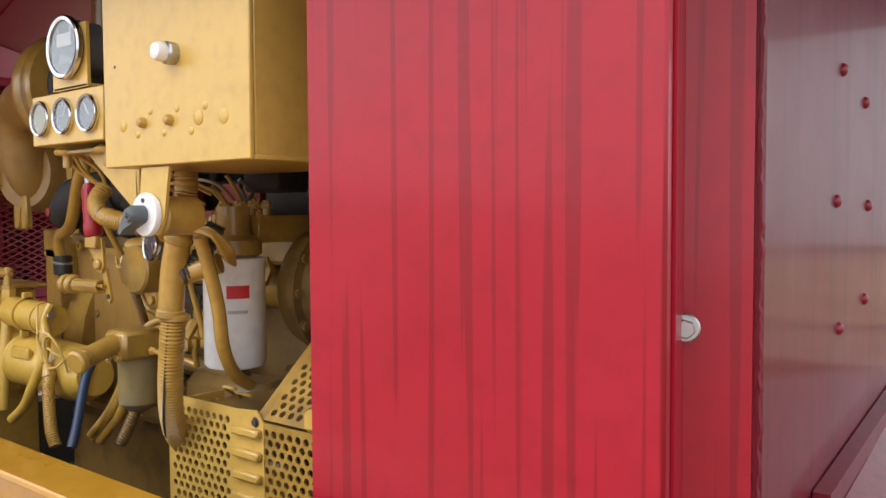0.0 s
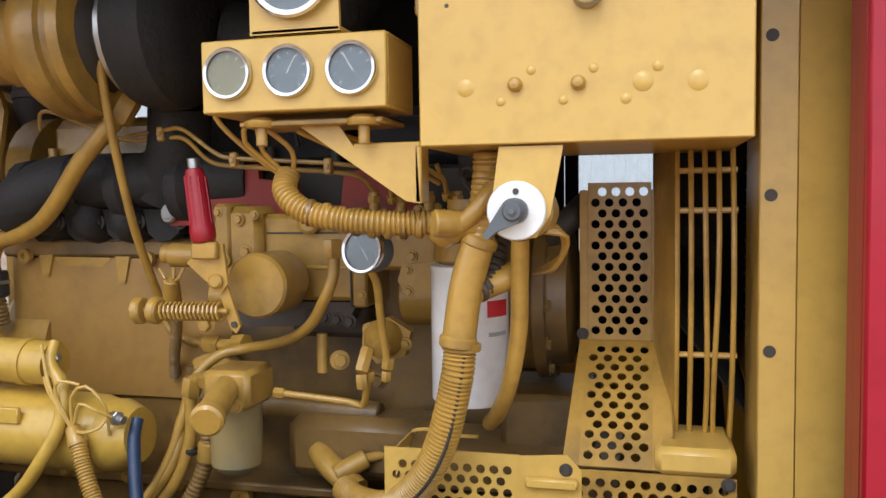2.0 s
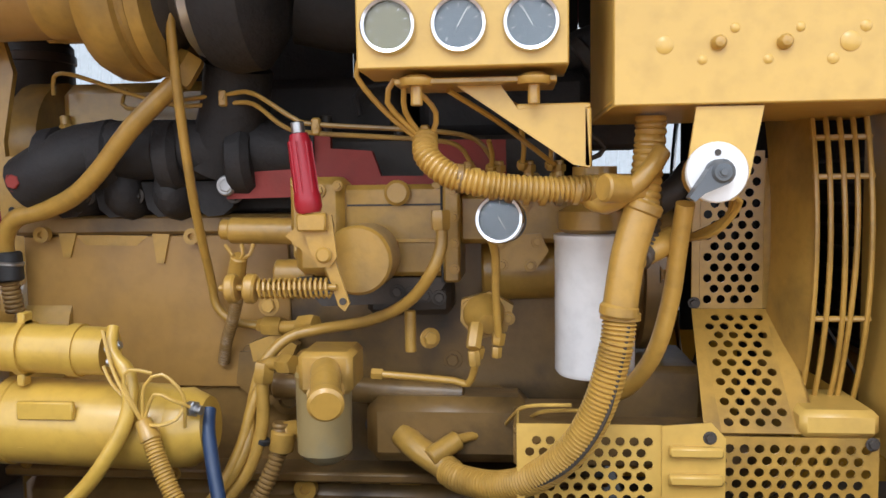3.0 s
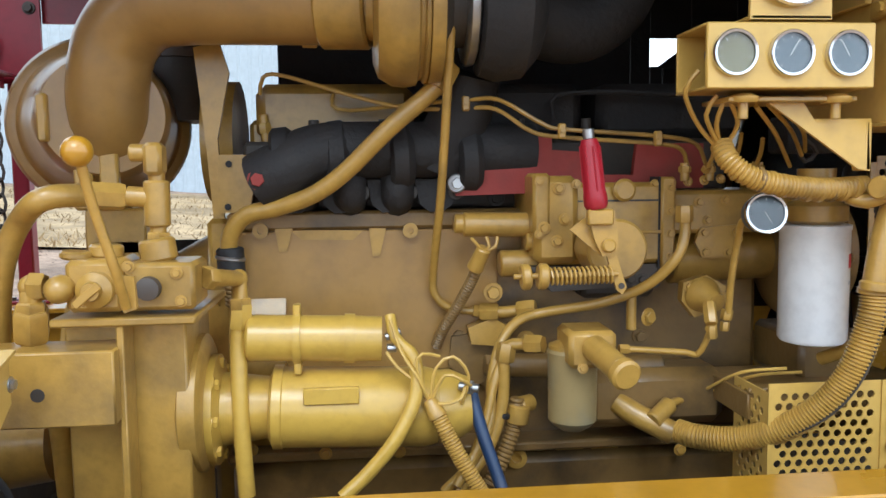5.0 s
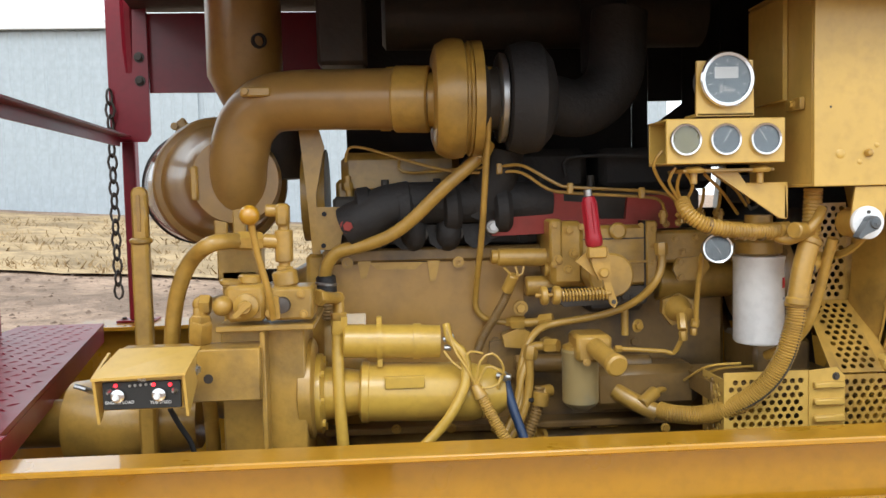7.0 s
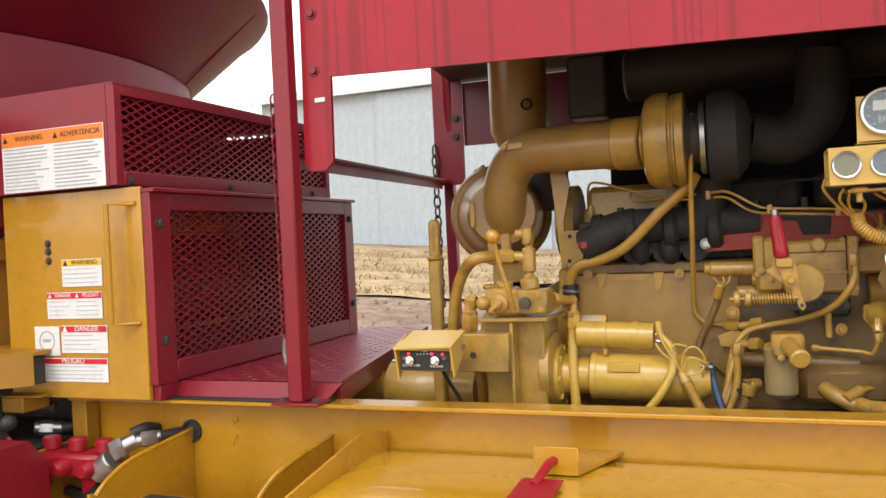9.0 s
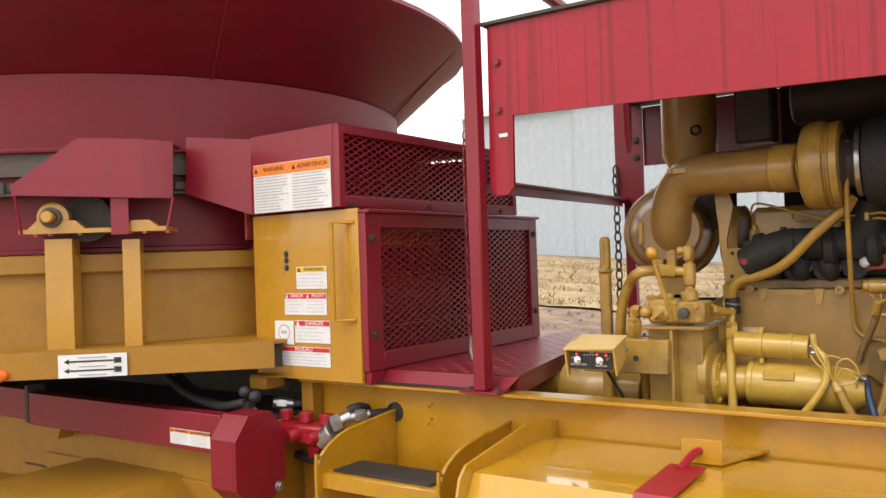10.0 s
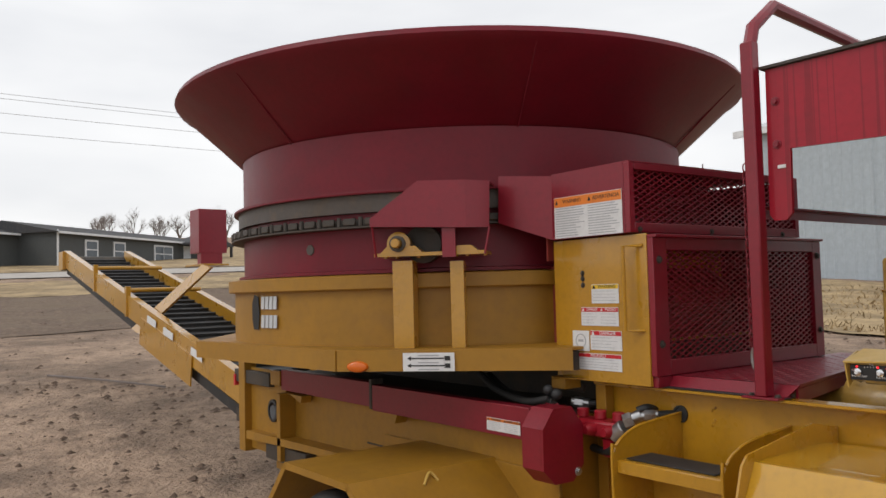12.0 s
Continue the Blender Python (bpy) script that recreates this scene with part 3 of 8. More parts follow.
# ---- tub drive, guards and sheet-metal boxes ----
N45, D45, UP = V((0.664, -0.747, 0)), V((0.747, 0.664, 0)), V((0, 0, 1))
for (p, q, w) in (((-4.185, -0.025, 1.818), (-4.184, -0.024, 1.437), 0.092), ((-4.001, 0.139, 1.810), (-4.001, 0.138, 1.434), 0.06)):
    top, bot = V(p), V((p[0], p[1], 1.43))
    post = thing("guard_post", bot, "square yellow steel post standing on the tub deck", "post", "posts that carry the drive bearing")
    h = D45 * w / 2
    part("tube", B().prism([bot - h, bot + h, bot + h - N45 * w, bot - h - N45 * w], (0, 0, top[2] - 1.43)), M_YEL, post)
bear = thing("bearing_bracket", (-4.191, -0.044, 1.843), "yellow bearing bracket bolted on the guard posts", "bearing")
p, q = V((-4.264, -0.123, 1.837)), V((-3.891, 0.210, 1.829))
q = V((q[0], q[1], p[2]))
part("shelf", B().prism([p, q, q - N45 * 0.2, p - N45 * 0.2], (0, 0, 0.016)), M_YEL, bear)
c = V((-4.181, -0.049, 1.893))
part("pillow_block", B().lathe(c - N45 * 0.06, N45, [(0.05, 0), (0.054, 0.01), (0.054, 0.05), (0.04, 0.055)], 24).prism([p + D45 * 0.03 + UP * 0.016, p + D45 * 0.22 + UP * 0.016, p + D45 * 0.19 + UP * 0.045, p + D45 * 0.06 + UP * 0.045], -N45 * 0.07), M_YEL, bear)
part("collar", B().lathe(c - N45 * 0.03, N45, [(0.034, 0), (0.036, 0.045), (0.024, 0.047), (0.024, 0.02)], 20), M_DARK, bear, "dark greasy bearing collar")
part("shaft", B().lathe(c - N45 * 0.2, N45, [(0.021, 0), (0.021, 0.25), (0.017, 0.255)], 16), M_YEL, bear)
part("pillow_block", B().prism([p + D45 * 0.36 + UP * 0.016, q - D45 * 0.03 + UP * 0.016, q - D45 * 0.06 + UP * 0.04, p + D45 * 0.38 + UP * 0.04], -N45 * 0.07), M_YEL, bear)
for k in (0.05, 0.1, 0.2, 0.37, 0.42, 0.5):
    part("bolt", B().bolt(p + D45 * k - N45 * 0.02, (0, 0, -1), 0.008), M_YEL, bear)
roller = thing("support_roller", c - N45 * 0.12, "dark steel roller behind the bearing", "roller")
part("wheel", B().lathe(c - N45 * 0.13 - D45 * -0.09, N45, [(0.02, -0.03), (0.085, -0.03), (0.085, 0.03), (0.02, 0.03)], 24), M_DARK, roller)

guard = thing("chain_guard", (-4.039, 0.024, 1.964), "dark red folded steel guard over the drive sprocket", "guard")
g = [V(a) for a in ((-4.242, -0.156, 1.971), (-4.242, -0.156, 2.006), (-4.077, -0.009, 2.165), (-3.919, 0.131, 2.159), (-3.916, 0.134, 1.952))]
part("cover", B().prism(g, -N45 * 0.03), M_RED, guard)
r0, r1 = V((-3.884, 0.242, 2.156)), V((-3.889, 0.238, 1.953))
part("side_plate", B().prism([g[3], g[4], r1, r0], -D45 * 0.02), M_RED, guard)
part("top_plate", B().prism([g[1], g[2], g[2] - N45 * 0.22, g[1] - N45 * 0.22], (0, 0, -0.008)).prism([g[2], g[3], r0, r0 - N45 * 0.15, g[2] - N45 * 0.22], (0, 0, -0.008)), M_RED, guard)
s0 = V((-3.993, 0.092, 1.957))
part("strap", B().prism([s0 - D45 * 0.03, s0 + D45 * 0.03, s0 + D45 * 0.03 - UP * 0.13, s0 - D45 * 0.03 - UP * 0.13], -N45 * 0.01), M_RED, guard)
part("rod", B().tube([g[0] + D45 * 0.01, p + D45 * 0.01], 0.005, 6, False), M_RED, guard)
part("rod", B().tube([r1, q], 0.005, 6, False), M_RED, guard)

# second guard, at the far end of the tub
fg = thing("far_guard", (-9.182, 1.000, 2.284), "small dark red guard box at the far side of the tub", "guard")
f0 = V((-9.734, 1.000, 2.601))
f1 = V((-8.684, 1.000, 2.020))
part("cover", B().box((f0[0], 0.95, f1[2] + 0.12), (f0[0] + 0.27, 1.25, f0[2])).box((f0[0] + 0.16, 0.97, f1[2]), (f0[0] + 0.27, 1.2, f1[2] + 0.12)), M_RED, fg)
part("shelf", B().box((f0[0] - 0.02, 0.9, f1[2] - 0.02), (f0[0] + 0.45, 1.2, f1[2])), M_YEL, fg)

# ---- yellow panel box with the mesh doors ----
PX0, PX1, PY = -3.765, -3.25, 0.50
cab = thing("access_cabinet", (-3.5, 1.1, 1.28), "yellow sheet-metal cabinet with a grab handle beside the tub", "cabinet")
part("body", B().box((PX0, PY, 1.285), (PX1, PY + 0.015, 1.885)).box((PX0, PY + 0.02, 1.285), (PX0 + 0.015, 1.74, 1.885)), M_YEL, cab)
h0, h1 = V((-3.330, 0.460, 1.838)), V((-3.332, 0.460, 1.503))
part("handle", B().tube([(h0[0] + 0.06, PY, h0[2]), (h0[0], 0.455, h0[2]), (h0[0], 0.455, h1[2]), (h0[0] + 0.06, PY, h1[2])], 0.008, 10, False), M_YEL, cab)
for yy in (484, 497, 512):
    part("bolt", B().bolt(V((-3.594, 0.500, 1.739)) + V((0, 0, -(yy - 484) * 0.0018)), (0, -1, 0), 0.008), M_DARK, cab)
lower = thing("lower_mesh_screen", (-3.25, 1.1, 1.3), "dark red framed expanded-metal screen above the platform", "screen")
LY0, LY1, LZ0, LZ1 = 0.505, 1.735, 1.326, 1.868
fr = B()
fr.box((-3.25, LY0, LZ0), (-3.222, LY0 + 0.085, LZ1)).box((-3.25, LY1 - 0.07, LZ0), (-3.222, LY1, LZ1))
fr.box((-3.25, LY0 + 0.085, LZ1 - 0.05), (-3.222, LY1 - 0.07, LZ1)).box((-3.25, LY0 + 0.085, LZ0), (-3.222, LY1 - 0.07, LZ0 + 0.06))
fr.box((-3.26, LY0, LZ1), (-3.205, LY1, LZ1 + 0.012))
part("frame", fr, M_RED, lower)
part("mesh", B().mesh_panel((-3.24, LY0 + 0.08, LZ0 + 0.055), (0, 1, 0), (0, 0, 1), LY1 - LY0 - 0.145, LZ1 - LZ0 - 0.1, 0.05, 0.024, 0.005), M_RED, lower, "red expanded metal")
for yy, zz in ((0.54, 1.78), (0.54, 1.45), (1.70, 1.80), (1.70, 1.45)):
    part("bolt", B().bolt((-3.222, yy, zz), (1, 0, 0), 0.011), M_DARK, lower)
upper = thing("upper_mesh_screen", (-3.31, 1.1, 1.89), "dark red hood box with an expanded-metal side", "screen")
UY0, UY1, UZ0, UZ1 = 0.475, 1.70, 1.892, 2.174
fr = B()
fr.box((-3.33, UY0, UZ0), (-3.302, UY0 + 0.03, UZ1)).box((-3.33, UY1 - 0.03, UZ0), (-3.302, UY1, UZ1))
fr.box((-3.33, UY0 + 0.03, UZ1 - 0.028), (-3.302, UY1 - 0.03, UZ1)).box((-3.33, UY0 + 0.03, UZ0), (-3.302, UY1 - 0.03, UZ0 + 0.04))
part("frame", fr, M_RED, upper)
part("mesh", B().mesh_panel((-3.316, UY0 + 0.03, UZ0 + 0.04), (0, 1, 0), (0, 0, 1), UY1 - UY0 - 0.06, UZ1 - UZ0 - 0.068, 0.05, 0.024, 0.005), M_RED, upper, "red expanded metal")
part("front_plate", B().prism([(-3.33, UY0, UZ0), (-3.33, UY0, UZ1), (-3.737, 0.475, 2.171), (-3.743, 0.475, 1.890)], (0, 0.012, 0)), M_RED, upper)
w0, w1 = V((-3.737, 0.475, 2.171)), V((-3.743, 0.475, 1.890))
part("wing_plate", B().prism([w0, w1, (-3.971, 0.360, 1.980), (-3.961, 0.360, 2.193)], (0.0, 0.012, 0)), M_RED, upper)
part("lid", B().prism([(-3.302, UY0, UZ1), (-3.302, UY1, UZ1), (-4.0, UY1, UZ1 + 0.02), (w0[0], UY0, w0[2])], (0, 0, 0.006)), M_RED, upper)
part("back", B().prism([(-4.1, 1.702, 1.3), (-3.331, 1.702, 1.3), (-3.331, 1.702, 2.167), (-4.1, 1.702, 2.186)], (0, 0.018, 0)), M_RED, upper)
# Return plate is added to close a gap where sky showed through.
part("return_plate", B().box((-3.328, 1.69, 1.31), (-3.252, 1.70, 1.868)), M_RED, lower)
for yy in (0.53, 1.0, 1.55):
    part("bolt", B().bolt((-3.302, yy, 1.905), (1, 0, 0), 0.009), M_DARK, upper)
inner = thing("inner_rotor_cover", (-3.75, 1.1, 1.3), "dull red housing behind the screens", "housing")
part("shell", B().lathe((-3.86, 0.62, 1.55), (0, 1, 0), [(0.22, 0), (0.24, 0.02), (0.24, 0.98), (0.22, 1.0)], 28), M_RUSTRED, inner)
part("plate", B().box((-3.70, 0.53, 1.3), (-3.68, 1.69, 1.5)), M_RUSTRED, inner)

# Unseen plate, added so that no sky shines through the upper mesh.
part("baffle", B().prism([(-3.81, 0.50, 1.80), (-3.81, 0.50, 2.171), (-3.81, 1.698, 2.1875), (-3.81, 1.698, 1.80)], (0.01, 0, 0)), M_RUSTRED, inner)

# labels: title strips can be read, fine print becomes bars
def label_board(name, m, w, h, title, tcol, what, tsize=0.022, lines=6, split=True, ink=None):
    t = thing(name, m.translation, what, "label", "safety labels")
    def slab(x0, y0, x1, y1, zz, mat, nm, lab=""):
        c = [m @ V((x, y, zz)) for x, y in ((x0, y0), (x1, y0), (x1, y1), (x0, y1))]
        n = (m.to_3x3() @ V((0, 0, 1))) * 0.0012
        part(nm, B().prism(c, n), mat, t, lab)
    slab(-w / 2, -h / 2, w / 2, h / 2, 0.001, M_LABEL, "sheet")
    th = h * 0.24
    cols = ((-w / 2, 0), (0, w / 2)) if split else ((-w / 2, w / 2),)
    slab(-w / 2 + 0.002, h / 2 - th, w / 2 - 0.002, h / 2 - 0.002, 0.0024, tcol, "title_strip")
    for (x0, x1), word in zip(cols, title):
        lettering("title", word, tsize, m @ pose((x0 + x1) / 2 + 0.012, h / 2 - th / 2, 0.0042), ink or M_INK, t)
        part("warning_triangle", B().prism([m @ V((x0 + 0.008 + a * tsize, h / 2 - th / 2 + b_ * tsize, 0.0040)) for a, b_ in ((0, -0.4), (0.8, -0.4), (0.4, 0.4))], (m.to_3x3() @ V((0, 0, 0.0008)))), ink or M_INK, t)
        for k in range(lines):
            y = h / 2 - th - (k + 0.7) * (h - th) / (lines + 0.6)
            x = x1 - 0.01 - random.Random(k * 7 + len(word)).uniform(0, 0.3) * (x1 - x0)
            slab(x0 + 0.008, y - h * 0.0085, x, y + h * 0.0085, 0.0024, M_GINK, "text_bar")
    return t


def facing(p, d):
    """A label's pose at p, its face looking along the level direction d."""
    d = V(d).normalized()
    x = V((0, 0, 1)).cross(d).normalized()
    m = Matrix((x, V((0, 0, 1)), d)).transposed().to_4x4()
    m.translation = V(p)
    return m


FRONT = (0, -1, 0)
def span(p, q):
    return abs(q[0] - p[0]), abs(q[2] - p[2]), (V(p) + V(q)) / 2
w, h, c = span((-3.723, 0.474, 2.070), (-3.340, 0.474, 1.893))
label_board("warning_label", facing(c, FRONT), w, h, ("WARNING", "ADVERTENCIA"), M_ORANGE, "white and orange bilingual warning label on the red hood box", 0.022, 12)
w, h, c = span((-3.544, 0.499, 1.690), (-3.396, 0.499, 1.611))
label_board("warning_label", facing(c, FRONT), w, h, ("WARNING",), M_LYEL, "small yellow and white warning label on the cabinet", 0.02, 4, False)
w, h, c = span((-3.607, 0.499, 1.595), (-3.401, 0.499, 1.518))
label_board("danger_label", facing(c, FRONT), w, h, ("DANGER", "PELIGRO"), M_LRED, "small red and white danger label on the cabinet", 0.015, 4, True, M_LABEL)
w, h, c = span((-3.559, 0.499, 1.498), (-3.388, 0.499, 1.418))
label_board("danger_label", facing(c, FRONT), w, h, ("DANGER",), M_LRED, "red and white danger label on the cabinet", 0.022, 4, False, M_LABEL)
w, h, c = span((-3.666, 0.499, 1.403), (-3.392, 0.499, 1.334))
label_board("danger_label", facing(c, FRONT), w, h, ("PELIGRO",), M_LRED, "red and white danger label under the first", 0.022, 4, False, M_LABEL)
w, h, c = span((-3.662, 0.499, 1.496), (-3.567, 0.499, 1.410))
pic = thing("pictogram_label", c, "white label with a round grey pictogram", "label", "safety labels")
part("sheet", B().box((c[0] - w / 2, PY - 0.003, c[2] - h / 2), (c[0] + w / 2, PY - 0.001, c[2] + h / 2), ch=0), M_LABEL, pic)
part("ring", B().lathe((c[0], PY - 0.003, c[2]), (0, -1, 0), [(0.03, 0), (0.03, 0.001), (0.026, 0.001), (0.026, 0), (0.03, 0)], 20, True, False), M_GINK, pic)
part("symbol", B().box((c[0] - 0.014, PY - 0.0042, c[2] - 0.004), (c[0] + 0.014, PY - 0.0032, c[2] + 0.006), ch=0), M_GINK, pic)
# arrow plate on the slanted deck edge
p, q = V((-4.128, -0.071, 1.413)), V((-3.958, 0.081, 1.338))
c, w, h = (p + q) / 2, (V((q[0] - p[0], q[1] - p[1], 0))).length, abs(q[2] - p[2]) + 0.004
arr = thing("arrow_plate", c, "white plate with two black arrows showing the turning direction", "label")
AM = facing(c, N45)
part("sheet", B().prism([AM @ V((sx * w / 2, sy * h / 2, 0.001)) for sx, sy in ((-1, -1), (1, -1), (1, 1), (-1, 1))], N45 * 0.0015), M_LABEL, arr)
for sy in (0.2, -0.2):
    part("arrow", B().prism([AM @ V((x * w, (sy + y) * h, 0.0032)) for x, y in ((-0.42, 0), (-0.34, 0.12), (-0.34, 0.035), (0.4, 0.035), (0.4, -0.035), (-0.34, -0.035), (-0.34, -0.12))], N45 * 0.001).prism([AM @ V((x * w, (sy + y) * h, 0.0044)) for x, y in ((0.3, 0.12), (0.42, 0.12), (0.42, -0.12), (0.3, -0.12), (0.34, 0))], N45 * 0.001), M_INK, arr)
for sy in (0.36, -0.03, -0.4):
    part("text_bar", B().prism([AM @ V((x * w, (sy + y) * h, 0.0032)) for x, y in ((-0.2, 0.03), (0.2, 0.03), (0.2, -0.03), (-0.2, -0.03))], N45 * 0.001), M_GINK, arr)
p = V((-4.280, -0.214, 1.381))
lamp = thing("marker_lamp", p, "oval amber marker lamp on the deck edge", "lamp")
part("lens", B().lathe(p - N45 * 0.03, N45, [(0.05, 0), (0.05, 0.02), (0.043, 0.033), (0.03, 0.038)], 20), M_LAMP, lamp)
lens = bpy.data.objects[lamp.children[0].name]
lens.scale = (1, 1, 0.5)
# brand mark as plain shapes on the ring wall
mk = V((-5.095, -0.286, 1.594))
MM = facing(mk, mk - V((TC[0], TC[1], mk[2])))
logo = thing("maker_mark", mk, "grey and black maker's mark on the yellow ring wall", "decal")
part("shield", B().prism([MM @ V((x, y, 0.0)) for x, y in ((-0.10, -0.09), (-0.05, -0.09), (-0.04, 0.0), (-0.05, 0.08), (-0.09, 0.09), (-0.115, 0.05), (-0.115, -0.04))], (0, -0.002, 0)), M_INK, logo)
for yy in (0.045, -0.05):
    for k in range(4):
        part("block", B().prism([MM @ V((x + k * 0.042, y + yy, 0.0)) for x, y in ((-0.02, -0.03), (0.012, -0.03), (0.018, 0.035), (-0.014, 0.035))], (0, -0.003, 0)), M_SHEDROOF, logo)

# ---- platform, rails ----
plat = thing("platform", (-3.0, 1.15, 1.27), "dark red tread-plate platform with a folded edge", "platform")
part("tread_plate", B().prism([(-3.26, 0.605, 1.312), (-2.712, 0.605, 1.312), (-2.99, 1.95, 1.312), (-3.26, 1.95, 1.312)], (0, 0, 0.012)), M_RED, plat)
part("front_edge", B().prism([(-3.245, 0.580, 1.284), (-2.735, 0.580, 1.284), (-2.70, 0.605, 1.324), (-3.222, 0.605, 1.324)], (0, 0.012, 0.0)), M_RED, plat)
part("side_edge", B().prism([(-2.714, 0.62, 1.262), (-2.992, 1.95, 1.262), (-2.992, 1.95, 1.311), (-2.714, 0.62, 1.311)], (-0.01, 0, 0)), M_RED, plat)
b = B()
for i in range(13):
    for j in range(31):
        c = V((-3.20 + i * 0.041, 0.63 + j * 0.042, 1.3245))
        if c[0] > -2.735 - 0.207 * (c[1] - 0.605):
            continue
        d = V((0.011, 0.011, 0)) if (i + j) % 2 else V((0.011, -0.011, 0))
        s = V((-d[1], d[0], 0)) * 0.28
        b.add([c - d, c - s, c + d, c + s, c + V((0, 0, 0.0022))], [(0, 1, 4), (1, 2, 4), (2, 3, 4), (3, 0, 4)])
tagged(part("tread", b, M_RED, plat), kind="stuff")
part("corner_plate", B().box((-3.256, 0.515, 1.282), (-3.226, 0.60, 1.325)), M_RED, plat)
part("gasket", B().box((-3.24, 0.55, 1.279), (-2.72, 0.60, 1.284)), M_RUBBER, plat, "black rubber strip")

def rail_post(name, x, y, label, r=0.024, top=None):
    t = thing(name, (x, y, 1.278), label, "rail")
    part("pole", B().box((x - r, y - r, 1.286), (x + r, y + r, top), ch=0.005), M_RED, t)
    part("foot", B().box((x - 0.07, y - 0.035, 1.278), (x + 0.07, y + 0.055, 1.286)), M_RED, t)
    for dx in (-0.05, 0.05):
        part("bolt", B().bolt((x + dx, y + 0.0, 1.286), (0, 0, 1), 0.009), M_DARK, t)
    return t
RX, RY = -2.795, 0.545
pole = rail_post("hand_rail", RX, RY, "dark red square-tube hand rail post with a bent top", top=2.53)
part("top_rail", B().tube([(RX, RY, 2.50), (RX, RY + 0.03, 2.59), (RX, RY + 0.16, 2.69), (RX - 0.06, 1.3, 2.69), (RX - 0.15, 2.15, 2.69), (RX - 0.17, 2.26, 2.56), (RX - 0.17, 2.28, 2.2)], 0.024, 8, False), M_RED, pole)
far_pole = rail_post("far_hand_rail", -2.985, 2.30, "dark red hand rail post at the far side of the platform", 0.024, 2.3)
part("side_plate", B().prism([(-3.04, 2.26, 1.965), (-3.04, 2.26, 2.75), (-2.893, 2.26, 2.75), (-2.896, 2.26, 1.975), (-2.912, 2.26, 1.948), (-3.022, 2.26, 1.948)], (0, 0.012, 0)), M_RED, far_pole)
for z in (2.255, 2.17):
    part("bolt", B().bolt((-2.925, 2.26, z), (0, -1, 0), 0.013), M_DARK, far_pole)
cross = thing("cross_rail", (-2.8, 1.2, 1.95), "dark red angle-iron cross rail", "rail")
part("bar", B().prism([(-2.83, RY + 0.03, 1.945), (-2.785, RY + 0.03, 1.945), (-2.965, 2.25, 1.965), (-3.01, 2.25, 1.965)], (0, 0, 0.006)).prism([(-2.83, RY + 0.03, 1.912), (-2.83, RY + 0.03, 1.944), (-3.01, 2.25, 1.964), (-3.01, 2.25, 1.932)], (0.006, 0, 0)), M_RED, cross)

def hanging_chain(x, y, z0, z1, label, clip, k_=1.0):
    t = thing("safety_chain", (x, y, z0), label, "chain", "safety chains")
    z, k = z1, 0
    while z > z0:
        pts = []
        for i in range(9):
            a = 2 * math.pi * i / 8
            u = V((1, 0, 0)) if k % 2 else V((0.35, 0.94, 0))
            pts.append(V((x, y, z)) + u * 0.009 * k_ * math.cos(a) + V((0, 0, 0.017 * k_ * math.sin(a))))
        part("link", B().tube(pts, 0.0028 * k_, 5, False), M_RED if clip else M_DARK, t)
        z -= 0.027 * k_
        k += 1
    if clip:
        part("snap_hook", B().tube([(x, y, z0), (x + 0.006, y, z0 - 0.03), (x, y, z0 - 0.075), (x - 0.006, y, z0 - 0.03), (x, y, z0)], 0.005, 6), M_STEEL, t, "zinc snap hook")
hanging_chain(RX - 0.05, RY + 0.02, 1.45, 2.09, "painted red safety chain hanging beside the rail post", True)
hanging_chain(-3.03, 2.235, 1.40, 2.11, "dark safety chain hanging from the far rail", False, 1.75)

# ---- engine hood: side bands, roof, end panels ----
hood = thing("engine_hood", (-1.3, 1.2, 2.13), "red steel engine hood with rain-streaked side bands", "hood")
part("side_band", B().prism([(-2.755, 0.575, 2.425), (-2.762, 0.575, 1.915), (-2.745, 0.575, 1.893), (-2.700, 0.575, 1.893), (-2.678, 0.575, 1.915), (-2.674, 0.575, 2.137), (-1.6, 0.575, 2.100), (0.5, 0.575, 2.03), (0.5, 0.575, 2.40)], (0, 0.012, 0)), M_REDP, hood)
part("bent_flange", B().box((-2.764, 0.59, 1.91), (-2.754, 0.66, 2.42)), M_REDP, hood)
part("far_band", B().prism([(-2.90, 2.29, 2.42), (-2.90, 2.29, 2.13), (0.5, 2.29, 2.10), (0.5, 2.29, 2.42)], (0, 0.012, 0)), M_RED, hood)
part("roof", B().prism([(-2.77, 0.56, 2.428), (0.5, 0.56, 2.405), (0.5, 1.43, 2.5), (0.5, 2.32, 2.42), (-2.95, 2.32, 2.43), (-2.86, 1.43, 2.52)], (0, 0, 0.01)), M_DARK, hood, "dark roof sheet")
for z in (2.308, 2.157):
    part("bolt", B().bolt((-2.722, 0.575, z), (0, -1, 0), 0.011), M_RED, hood)
part("slot", B().box((-2.722, 0.570, 2.072), (-2.692, 0.5745, 2.084), ch=0.003), M_LABEL, hood)

side = thing("hood_side_panel", (-0.55, 0.71, 1.278), "glossy red steel side panel with dark drip streaks", "panel")
SR = (-0.298, 0.705, 1.621)[0]
part("sheet", B().box((-0.754, 0.700, 1.18), (SR, 0.715, 2.40), ch=0.004).box((-0.754, 0.716, 1.28), (-0.746, 0.78, 2.40), ch=0.001), M_REDP, side)
part("corner", B().prism([(SR - 0.004, 0.716, 1.18), (SR + 0.003, 0.716, 1.18), (-0.325, 0.81, 1.18), (-0.267, 0.842, 1.18), (-0.267, 0.855, 1.18), (-0.335, 0.82, 1.18)], (0, 0, 1.22)), M_REDP, side)
pb = V((-0.318, 0.797, 1.539))
